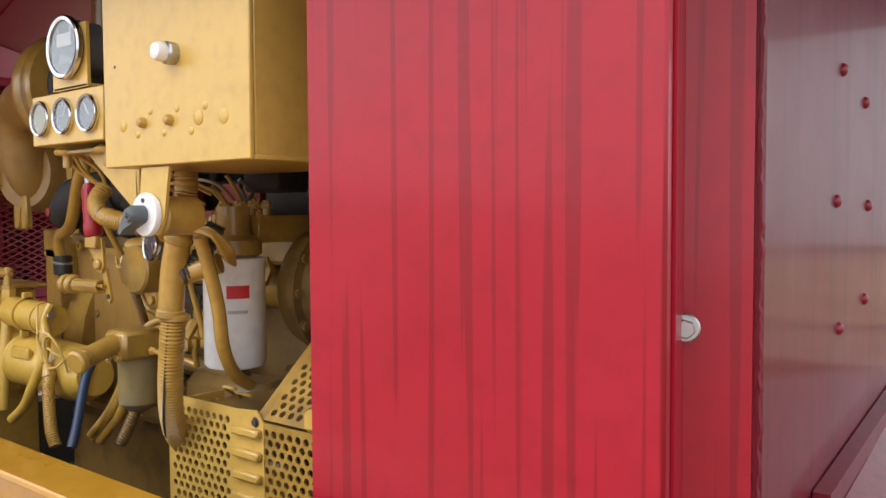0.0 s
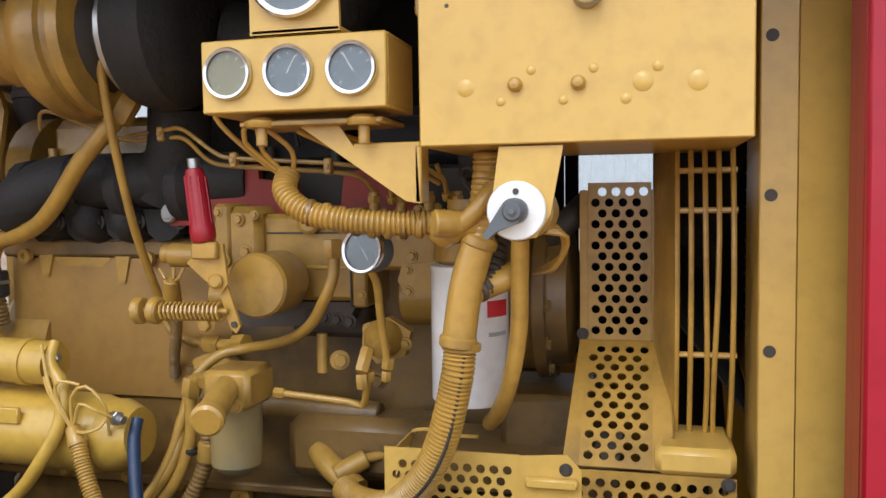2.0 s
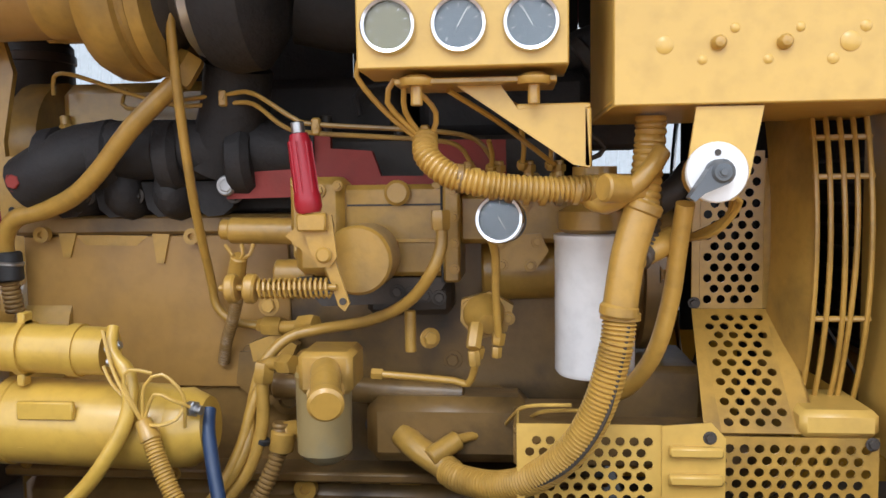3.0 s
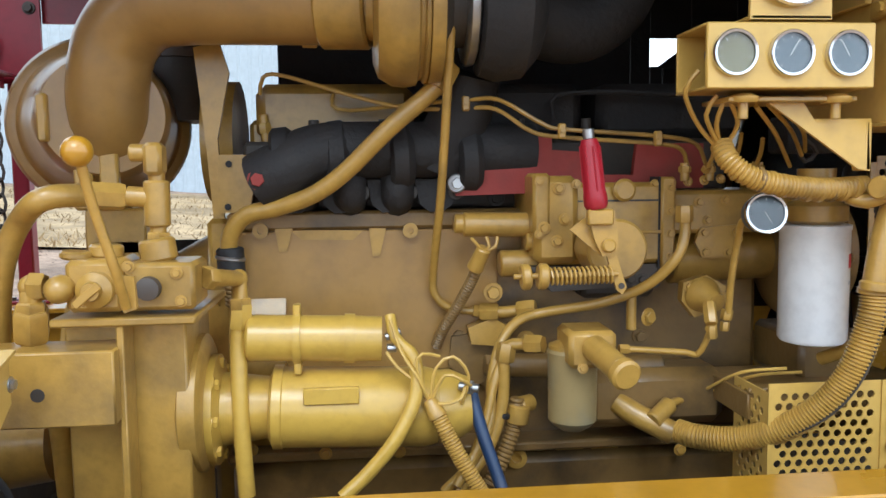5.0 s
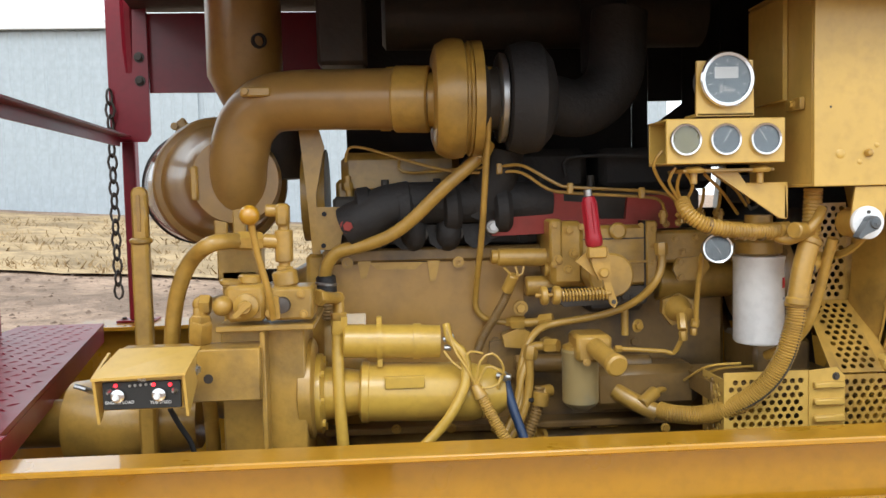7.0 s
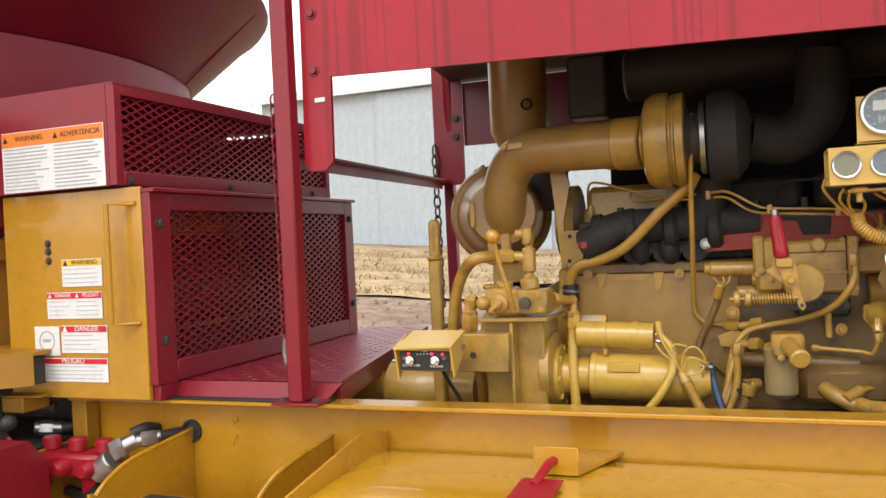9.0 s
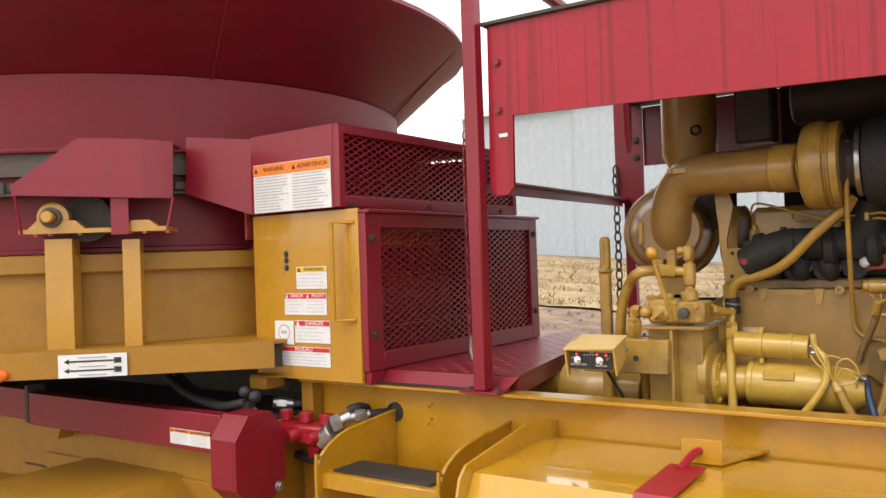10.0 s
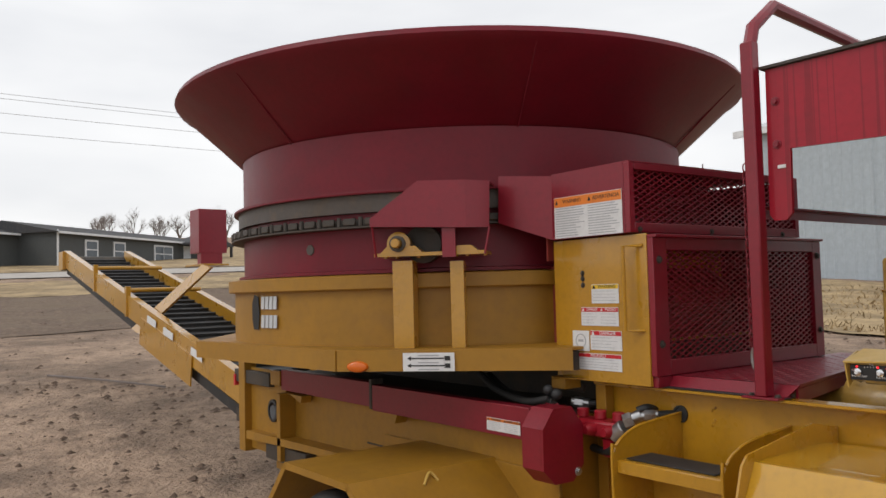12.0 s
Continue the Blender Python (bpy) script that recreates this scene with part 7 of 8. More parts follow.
part("top_plug", B().cyl((-2.319, 0.885, 1.550), (-2.318, 0.885, 1.569), 0.024).cyl((-2.243, 0.885, 1.543), (-2.248, 0.885, 1.576), 0.026), M_ENG, vb)
for p in ((-2.209, 0.830, 1.531), (-2.204, 0.830, 1.491), (-2.274, 0.830, 1.541), (-2.273, 0.830, 1.494)):
    part("bolt", B().bolt(p, (0, -1, 0), 0.006), M_ENG, vb)
def elbow(name, pts, r, label):
    t = thing(name, pts[0], label, "fitting", "elbow fittings on the valve")
    part("elbow", B().tube(pts, r, 14, False), M_ENG, t)
    part("corner", B().ball(pts[1], r * 1.06, 14), M_ENG, t)
    for a, c in ((pts[0], pts[1]), (pts[-1], pts[-2])):
        part("nut", B().hexa(V(a), V(a) + seg_dir(a, c) * r * 1.4, r * 1.3), M_ENG, t)
    return t
elbow("elbow_fitting", [(-2.394, 0.853, 1.513), (-2.414, 0.853, 1.514), (-2.416, 0.853, 1.470)], 0.016, "yellow elbow fitting on the valve")
elbow("elbow_fitting", [(-2.182, 0.885, 1.517), (-2.143, 0.958, 1.505), (-2.142, 0.958, 1.455)], 0.014, "yellow elbow fitting on the valve")
line("stand_hose", [(-2.416, 0.853, 1.475), (-2.421, 0.864, 1.440), (-2.429, 0.916, 1.386), (-2.430, 0.968, 1.281), (-2.429, 0.989, 1.142)], 0.016, M_ENG, "thick yellow hose down the stand", (0,), "hose")
line("front_hose", [(-2.141, 0.958, 1.460), (-2.147, 0.958, 1.402), (-2.146, 0.947, 1.296), (-2.139, 0.937, 1.161)], 0.0135, M_STA, "yellow hydraulic hose hanging past the starter", (0,), "hose", 0, 14, 1.35)
tf_ = thing("tee_fitting", (-2.252, 0.902, 1.632), "yellow tee and elbow fittings stacked on the valve", "fitting")
part("riser", B().cyl((-2.249, 0.902, 1.563), (-2.247, 0.902, 1.698), 0.012), M_ENG, tf_)
part("tee", B().cyl((-2.249, 0.902, 1.592), (-2.248, 0.902, 1.660), 0.019).cyl((-2.252, 0.902, 1.634), (-2.291, 0.902, 1.638), 0.015), M_ENG, tf_)
part("top_elbow", B().box(V((-2.235, 0.881, 1.667)), V((-2.262, 0.881, 1.715)) + V((0, 0.04, 0)), ch=0.008).cyl((-2.256, 0.902, 1.700), (-2.284, 0.902, 1.701), 0.013), M_ENG, tf_)
part("nut", B().hexa((-2.249, 0.902, 1.566), (-2.248, 0.902, 1.584), 0.018), M_ENG, tf_)
part("nut", B().hexa((-2.305, 0.902, 1.637), (-2.290, 0.902, 1.636), 0.013), M_STEEL, tf_, "bare steel nut")
line("return_hose", [(-2.302, 0.902, 1.637), (-2.338, 0.890, 1.640), (-2.385, 0.840, 1.637), (-2.435, 0.880, 1.603), (-2.467, 0.900, 1.547), (-2.487, 0.920, 1.479), (-2.502, 0.940, 1.385)], 0.017, M_ENG, "thick yellow hose bending down behind the stand", (0,), "hose", 0, 14, 1.2)
hl = thing("valve_lever", (-2.261, 0.700, 1.584), "yellow valve lever with a ball knob", "lever")
part("rod", B().tube([(-2.276, 0.655, 1.696), (-2.268, 0.680, 1.625), (-2.254, 0.700, 1.554), (-2.251, 0.730, 1.500)], 0.0065, 10), M_ENG, hl)
part("knob", B().ball((-2.276, 0.655, 1.696), 0.0185), M_YEL, hl)
part("eye", B().prism([(-2.257, 0.735, 1.540), (-2.241, 0.735, 1.539), (-2.239, 0.735, 1.497), (-2.255, 0.735, 1.491), (-2.260, 0.735, 1.504)], (0, 0.008, 0)), M_ENG, hl)
bl_ = thing("clutch_lever", (-2.572, 1.0, 1.2), "upright yellow clutch lever bar with a rounded end", "lever")
part("bar", B().box((-2.590, 0.998, 1.64), (-2.556, 1.022, 1.745), ch=0.009).lathe((-2.573, 1.022, 1.742), (0, -1, 0), [(0.012, 0), (0.0165, 0.004), (0.0165, 0.02), (0.012, 0.024)], 20).box((-2.594, 0.995, 1.05), (-2.556, 1.024, 1.64), ch=0.009), M_ENG, bl_)
part("groove", B().box((-2.577, 0.9955, 1.66), (-2.569, 0.998, 1.74), ch=0.001), M_TAN, bl_)
part("collar", B().lathe((-2.574, 1.010, 1.632), (0, 0, 1), [(0.020, 0), (0.025, 0.004), (0.025, 0.010), (0.020, 0.014)], 20), M_ENG, bl_)

pod = thing("control_pod", (-2.474, 0.650, 1.388), "yellow hooded control pod with a black two-knob panel", "control panel")
q0, q1 = V((-2.549, 0.645, 1.415)), V((-2.407, 0.645, 1.350))
part("hood", B().prism([(q0[0] - 0.012, 0.635, q0[2] - 0.006), (q1[0] + 0.012, 0.635, q0[2] + 0.0), (q1[0] + 0.018, 0.73, q0[2] + 0.03), (q0[0] + 0.01, 0.73, q0[2] + 0.03)], (0, 0, 0.005)), M_YELB, pod)
part("back_plate", B().box((q0[0], 0.66, q1[2]), (q1[0], 0.665, q0[2] - 0.004)), M_YELB, pod)
part("side_plate", B().prism([(q1[0] + 0.004, 0.64, q0[2]), (q1[0] + 0.004, 0.73, q0[2] + 0.028), (q1[0] + 0.004, 0.73, q1[2] + 0.03), (q1[0] + 0.004, 0.66, q1[2] - 0.015)], (0.005, 0, 0)), M_YELB, pod)
part("side_plate", B().prism([(q0[0] - 0.012, 0.64, q0[2]), (q0[0] - 0.012, 0.73, q0[2] + 0.028), (q0[0] - 0.012, 0.73, q1[2] + 0.03), (q0[0] - 0.012, 0.66, q1[2] - 0.025)], (0.005, 0, 0)), M_YELB, pod)
pn_ = part("panel", B().box((q0[0] + 0.002, 0.652, q1[2] + 0.003), (q1[0] - 0.002, 0.658, q0[2] - 0.012)), M_INK, pod, "black control panel")
zc = (-2.517, 0.650, 1.380)[2]
for xx in ((-2.517, 0.652, 1.380)[0], (-2.445, 0.652, 1.378)[0]):
    kn = part("knob", B().lathe((xx, 0.652, zc), (0, -1, 0), [(0.0125, 0), (0.012, 0.012), (0.007, 0.014)], 18), M_CHROME, pod, "silver knob")
    part("knob_cap", B().lathe((xx - 0.003, 0.638, zc - 0.002), (0, -1, 0), [(0.006, 0), (0.005, 0.004)], 12), M_LABEL, kn)
for a, mat in (((-2.523, 0.651, 1.397), M_LED), ((-2.456, 0.651, 1.397), M_LED), ((-2.427, 0.651, 1.396), M_LED)):
    part("indicator", B().lathe(a, (0, -1, 0), [(0.0035, 0), (0.003, 0.003)], 10), mat, pod, "lit red indicator")
for k in range(5):
    part("indicator", B().lathe(V((-2.498, 0.651, 1.396)) + V((0.0095 * k, 0, 0.0005 * k)), (0, -1, 0), [(0.0028, 0), (0.0025, 0.002)], 8), M_STEEL, pod)
for a in ((-2.534, 0.651, 1.386), (-2.420, 0.651, 1.385)):
    part("toggle", B().lathe(a, (0, -1, 0), [(0.006, 0), (0.005, 0.004), (0.002, 0.012)], 10), M_STEEL, pod)
for word, xx, zz in (("ENGINE LOAD", (-2.517, 0.650, 1.365)[0], (-2.517, 0.650, 1.366)[2]), ("TUB SPEED", (-2.445, 0.650, 1.364)[0], (-2.445, 0.650, 1.364)[2]), ("TUB", (-2.477, 0.650, 1.405)[0], (-2.477, 0.650, 1.405)[2])):
    lettering("caption", word, 0.0078, pose(xx, 0.6512, zz, 90, 0, 0), M_LABEL, pod)
line("pod_cable", [(-2.437, 0.680, 1.344), (-2.432, 0.720, 1.302), (-2.419, 0.750, 1.257), (-2.413, 0.760, 1.211)], 0.005, M_RUBBER, "black cable under the control pod", (), "cable")
part("pod_bolt", B().bolt((q1[0] + 0.009, 0.73, q0[2] - 0.01), (1, 0, 0), 0.007), M_STEEL, pod)

sh = thing("drive_shaft", (-2.75, 1.15, 1.25), "yellow drive shaft with a flanged coupling behind the stand", "shaft")
part("shaft", B().cyl((-3.2, 1.1, 1.215), (-2.72, 1.1, 1.215), 0.055), M_ENG, sh)
part("coupling", B().lathe((-2.78, 1.1, 1.215), (1, 0, 0), [(0.07, 0), (0.095, 0.01), (0.1, 0.06), (0.1, 0.16), (0.085, 0.19), (0.07, 0.3)], 30), M_ENG, sh)
part("flange", B().lathe((-2.98, 1.1, 1.215), (1, 0, 0), [(0.05, -0.03), (0.1, -0.02), (0.1, 0.0), (0.05, 0.05)], 30), M_ENG, sh)
line("grease_hose", [(-2.729, 1.000, 1.323), (-2.708, 1.000, 1.316), (-2.698, 1.020, 1.304)], 0.006, M_STEEL, "short steel grease fitting", (), "pipe", 0, 8)
pto = thing("clutch_housing", (-2.3, 1.2, 1.0), "yellow clutch housing at the flywheel end", "housing")
part("bell", B().lathe((c1[0] + 0.02, 1.42, 1.30), (-1, 0, 0), [(0.30, -0.1), (0.30, 0.0), (0.26, 0.05), (0.2, 0.16), (0.16, 0.34)], 36), M_ENG, pto)
for k in range(12):
    a = 2 * math.pi * k / 12
    part("bolt", B().bolt((c1[0] + 0.0, 1.42 + 0.28 * math.cos(a), 1.30 + 0.28 * math.sin(a)), (-1, 0, 0), 0.01), M_ENG, pto)
# ---- lower trailer: side wall, red bar, fender, tank, step, hydraulics ----
sw_ = thing("under_tub_body", (-5.0, 0.3, 0.5), "yellow trailer side wall under the tub", "trailer side")
sx0 = (-6.307, 0.300, 1.007)[0]
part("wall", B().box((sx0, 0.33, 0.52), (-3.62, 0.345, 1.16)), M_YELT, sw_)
# Added dark back and floor plates; their colour is the shade under the deck.
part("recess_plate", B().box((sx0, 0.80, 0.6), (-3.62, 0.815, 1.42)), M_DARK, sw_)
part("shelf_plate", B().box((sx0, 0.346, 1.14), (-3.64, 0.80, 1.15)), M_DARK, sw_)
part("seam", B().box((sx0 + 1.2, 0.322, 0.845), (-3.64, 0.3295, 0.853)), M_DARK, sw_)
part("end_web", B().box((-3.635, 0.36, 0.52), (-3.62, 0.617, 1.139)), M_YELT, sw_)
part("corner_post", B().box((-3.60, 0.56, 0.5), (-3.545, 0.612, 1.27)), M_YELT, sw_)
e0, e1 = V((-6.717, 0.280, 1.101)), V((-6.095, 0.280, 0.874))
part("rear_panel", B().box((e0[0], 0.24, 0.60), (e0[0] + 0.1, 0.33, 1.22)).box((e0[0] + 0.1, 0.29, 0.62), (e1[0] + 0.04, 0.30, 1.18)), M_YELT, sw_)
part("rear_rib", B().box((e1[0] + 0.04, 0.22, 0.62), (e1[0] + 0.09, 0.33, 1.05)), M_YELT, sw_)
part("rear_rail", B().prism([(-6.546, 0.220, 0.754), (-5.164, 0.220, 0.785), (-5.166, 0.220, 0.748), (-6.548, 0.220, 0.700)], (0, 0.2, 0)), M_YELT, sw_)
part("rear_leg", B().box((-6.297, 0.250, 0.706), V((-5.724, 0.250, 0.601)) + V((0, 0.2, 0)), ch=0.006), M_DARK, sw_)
part("tail_lamp", B().lathe(V((-6.242, 0.285, 0.913)), (0, -1, 0), [(0.075, -0.01), (0.075, 0.008), (0.055, 0.01), (0.05, -0.005)], 24), M_RUBBER, sw_, "oval tail lamp in a black rubber ring")
part("lamp_lens", B().lathe(V((-6.236, 0.282, 0.903)), (0, -1, 0), [(0.05, -0.005), (0.048, 0.004)], 20), M_PANE, sw_)
hit_ = thing("rear_bracket", (-6.399, 0.200, 1.130), "dark bracket with a coiled cable at the trailer rear", "bracket")
part("plate", B().box((-6.818, 0.250, 1.161), V((-6.231, 0.250, 1.070)) + V((0, 0.1, 0)), ch=0.004), M_DARK, hit_)
part("tab", B().box(V((-6.186, 0.240, 1.189)), V((-6.043, 0.240, 1.093)) + V((0, 0.02, 0)), ch=0.004), M_YELT, hit_)
part("reflector", B().box(V((-6.815, 0.240, 1.122)), V((-6.786, 0.240, 1.043)) + V((0, 0.05, 0)), ch=0.001), M_LRED, hit_)

bar = thing("red_side_bar", (-4.8, 0.24, 1.1), "two lengths of dark red steel bar under the tub deck", "bar")
z0, z1 = 1.06, 1.19
xm = (-4.925, 0.240, 1.133)[0]
xr, xl = (-3.674, 0.240, 1.139)[0], (-6.042, 0.240, 1.144)[0]
part("bar", B().box((xm + 0.02, 0.24, z0 - 0.005), (xr, 0.30, z1)), M_RED, bar)
part("bar", B().box((xl, 0.25, z0 + 0.01), (xm - 0.02, 0.31, z1 + 0.01)), M_RED, bar)
part("hanger", B().box((xm - 0.012, 0.24, z0), (xm + 0.012, 0.32, z1 + 0.03)), M_DARK, bar)
for xx in (xm + 0.05, xl + 0.1):
    part("gusset", B().prism([(xx, 0.245, z0 - 0.006), (xx + 0.2, 0.245, z0 - 0.006), (xx + 0.18, 0.245, z0 - 0.05), (xx + 0.05, 0.245, z0 - 0.012)], (0, 0.07, 0)), M_YELT, bar)
w, h, c = span((-3.943, 0.239, 1.133), (-3.725, 0.239, 1.066))
label_board("warning_label", facing((c[0], 0.2385, c[2]), FRONT), w, h * 0.82, ("WARNING", "ADVERTENCIA"), M_ORANGE, "orange and white warning label on the red bar", 0.014, 5)

rg = thing("pulley_guard", (-3.558, 0.250, 1.072), "glossy red eight-sided pulley guard box", "guard")
pts = [(-3.630, 0.200, 1.148), (-3.547, 0.200, 1.222), (-3.467, 0.260, 1.210), (-3.452, 0.300, 1.124), (-3.478, 0.320, 0.985), (-3.585, 0.300, 0.913), (-3.630, 0.220, 0.972)]
gx = pts[0][0]
oct_ = [(0.16, 1.13), (0.16, 0.97), (0.22, 0.91), (0.32, 0.91), (0.38, 0.97), (0.38, 1.13), (0.32, 1.205), (0.22, 1.205)]
part("face", B().prism([(gx + 0.11, y, z) for y, z in oct_], (0.012, 0, 0)), M_RED, rg)
part("shell", B().prism([(gx, y, z) for y, z in oct_], (0.109, 0, 0)), M_RED, rg)
part("bolt", B().bolt((gx + 0.123, 0.345, 0.945), (1, 0, 0), 0.012), M_STEEL, rg)

hv = thing("hydraulic_motor_valve", (-3.515, 0.450, 1.121), "bright red hydraulic valve block with steel fittings", "valve")
q0, q1 = V((-3.669, 0.470, 1.153)), V((-3.372, 0.470, 1.046))
part("body", B().box((q0[0], 0.45, q1[2] + 0.02), (q1[0], 0.55, q0[2] - 0.02), ch=0.01), M_GRIP, hv)
for k in range(3):
    x = q0[0] + (0.5 + k) * (q1[0] - q0[0]) / 3
    part("section", B().cyl((x, 0.50, q0[2] - 0.02), (x, 0.50, q0[2] + 0.018), 0.026, seg=16), M_GRIP, hv)
    part("spool_cap", B().lathe((x, 0.45, (q0[2] + q1[2]) / 2), (0, -1, 0), [(0.026, 0), (0.024, 0.03), (0.016, 0.045)], 14), M_GRIP, hv)
part("lower_block", B().box((q1[0] - 0.12, 0.47, q1[2] - 0.06), (q1[0] - 0.02, 0.56, q1[2] + 0.019), ch=0.008), M_GRIP, hv)
part("lever", B().tube([(-3.690, 0.360, 1.201), (-3.646, 0.380, 1.137), (-3.611, 0.420, 1.067)], 0.008, 8), M_RED, hv)
part("lever", B().tube([(-3.633, 0.360, 1.201), (-3.597, 0.380, 1.131), (-3.578, 0.430, 1.081)], 0.006, 8), M_RED, hv)
part("lever_boss", B().cyl((-3.631, 0.400, 1.055), (-3.581, 0.450, 1.067), 0.026).bolt((-3.622, 0.400, 1.040), (0, -1, 0), 0.016), M_RED, hv)
part("knob", B().ball((-3.681, 0.360, 1.253), 0.022).ball((-3.652, 0.380, 1.235), 0.024), M_RUBBER, hv, "black ball knob")
fit_ = thing("hose_fittings", (-3.377, 0.500, 1.164), "zinc plated hydraulic swivel fittings", "fitting")
part("fitting", B().cyl((-3.361, 0.480, 1.146), (-3.322, 0.520, 1.168), 0.024).hexa((-3.367, 0.470, 1.140), (-3.340, 0.490, 1.154), 0.032), M_STEEL, fit_)
part("fitting", B().cyl((-3.334, 0.500, 1.162), (-3.271, 0.560, 1.171), 0.018).hexa((-3.308, 0.520, 1.167), (-3.277, 0.550, 1.169), 0.023), M_STEEL, fit_)
part("fitting", B().cyl((-3.710, 0.520, 1.188), (-3.651, 0.580, 1.177), 0.018).hexa((-3.703, 0.530, 1.185), (-3.675, 0.560, 1.179), 0.024), M_STEEL, fit_)
part("collar", B().cyl((-3.420, 0.460, 1.081), (-3.368, 0.470, 1.122), 0.033), M_STEEL, fit_)
for nm, pts in (("black_hose", [(-3.277, 0.550, 1.169), (-3.254, 0.590, 1.170), (-3.227, 0.640, 1.169)]), ("black_hose", [(-3.350, 0.530, 1.180), (-3.326, 0.560, 1.192), (-3.333, 0.620, 1.176)]), ("black_hose", [(-3.652, 0.570, 1.178), (-3.621, 0.600, 1.178), (-3.619, 0.640, 1.169)]), ("black_hose", [(-4.244, 0.450, 1.275), (-4.061, 0.400, 1.219), (-3.825, 0.360, 1.193), (-3.676, 0.360, 1.216)]), ("black_hose", [(-4.236, 0.500, 1.266), (-4.005, 0.420, 1.211), (-3.811, 0.380, 1.187), (-3.660, 0.370, 1.203)]), ("black_hose", [(-3.407, 0.460, 1.043), (-3.471, 0.480, 1.008), (-3.587, 0.520, 1.005)])):
    line(nm, pts, 0.0165, M_RUBBER, "black rubber hydraulic hose", (), "hose", 0, 12, 1.6, "hydraulic hoses")
mb = thing("mount_bracket", (-3.773, 0.500, 1.270), "yellow mounting bracket above the hydraulic valve", "bracket")
part("plate", B().box(V((-3.756, 0.450, 1.293)), V((-3.672, 0.450, 1.246)) + V((0, 0.1, 0)), ch=0.004).box(V((-3.755, 0.450, 1.298)), V((-3.610, 0.450, 1.293)) + V((0, 0.14, 0)), ch=0.003), M_YELT, mb)
part("tube", B().cyl((-3.762, 0.550, 1.249), (-3.682, 0.580, 1.238), 0.018), M_RUST, mb)

# fender and wheel
fd = thing("fender", (-4.3, -0.1, 0.5), "yellow faceted steel fender over the trailer wheel", "fender")
t4 = [V(a) for a in ((-4.579, -0.373, 0.930), (-4.669, 0.312, 0.930), (-4.127, 0.101, 0.930), (-4.009, -0.420, 0.930))]
yo, yi = -0.42, 0.33
xa, xb = t4[0][0], t4[3][0]
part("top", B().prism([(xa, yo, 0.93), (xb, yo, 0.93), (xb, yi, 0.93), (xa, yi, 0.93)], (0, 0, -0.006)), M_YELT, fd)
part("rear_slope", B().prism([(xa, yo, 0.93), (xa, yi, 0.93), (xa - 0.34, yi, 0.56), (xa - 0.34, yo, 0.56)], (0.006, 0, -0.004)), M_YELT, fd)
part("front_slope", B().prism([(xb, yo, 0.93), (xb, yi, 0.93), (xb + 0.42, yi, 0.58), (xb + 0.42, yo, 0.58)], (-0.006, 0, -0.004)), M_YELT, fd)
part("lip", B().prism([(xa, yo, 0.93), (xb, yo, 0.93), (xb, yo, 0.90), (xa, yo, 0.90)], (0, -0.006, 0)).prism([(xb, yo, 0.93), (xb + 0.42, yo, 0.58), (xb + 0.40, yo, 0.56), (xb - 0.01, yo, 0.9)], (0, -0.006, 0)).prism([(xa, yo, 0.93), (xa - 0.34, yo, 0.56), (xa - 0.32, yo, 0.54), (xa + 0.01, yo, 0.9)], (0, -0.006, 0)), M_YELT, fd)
part("handle", B().tube([(xb + 0.05, -0.02, 0.89), (xb + 0.03, -0.05, 0.925), (xb + 0.06, -0.1, 0.885)], 0.006, 8), M_YELB, fd)
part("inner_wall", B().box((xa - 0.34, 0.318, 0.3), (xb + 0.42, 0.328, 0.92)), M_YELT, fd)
wheel_x = (xa + xb) / 2 + 0.02
wh = thing("road_wheel", (wheel_x, -0.2, ground_z(wheel_x, -0.2)), "black trailer tyre on a steel rim under the fender", "wheel")
gz = ground_z(wheel_x, -0.2)
R = 0.84 - gz
R = R / 2
wc = V((wheel_x, -0.38, gz + R))
part("tyre", B().lathe(wc, (0, 1, 0), [(R * 0.6, 0), (R * 0.9, 0.0), (R * 0.97, 0.02), (R, 0.05), (R, 0.2), (R * 0.97, 0.23), (R * 0.9, 0.25), (R * 0.6, 0.25)], 44), M_RUBBER, wh)
part("rim", B().lathe(wc + V((0, 0.03, 0)), (0, 1, 0), [(R * 0.2, 0.04), (R * 0.55, 0.04), (R * 0.6, 0.0), (R * 0.6, 0.18), (R * 0.2, 0.18)], 30), M_SHEDROOF, wh)
for k in range(8):
    a = 2 * math.pi * k / 8
    part("lug_nut", B().hexa(wc + V((R * 0.35 * math.cos(a), 0.07, R * 0.35 * math.sin(a))), wc + V((R * 0.35 * math.cos(a), 0.04, R * 0.35 * math.sin(a))), 0.015), M_STEEL, wh)

# tank on the side of the beam, with a red strap
tk = thing("fuel_tank", (-1.6, 0.3, 0.55), "glossy yellow faceted fuel tank along the trailer beam", "tank")
TX0, TX1 = -2.575, -0.55
prof = [(0.60, 1.150), (0.50, 1.162), (0.13, 1.154), (0.06, 1.03), (0.03, 0.72), (0.12, 0.58), (0.60, 0.58)]
part("shell", B().prism([(TX0, y, z) for y, z in prof], (TX1 - TX0, 0, 0)), M_TANK, tk)
part("end_plate", B().prism([(TX0 - 0.008, y, z) for y, z in ((0.61, 1.20), (0.46, 1.228), (0.10, 1.178), (0.07, 1.15), (0.02, 1.0), (0.0, 0.6), (0.61, 0.56))], (0.0075, 0, 0)), M_YEL, tk)
part("end_plate", B().prism([(TX1, y, z) for y, z in ((0.61, 1.225), (0.52, 1.212), (0.10, 1.175), (0.02, 1.0), (0.0, 0.6), (0.61, 0.56))], (0.0075, 0, 0)), M_YEL, tk)
sx = -2.1
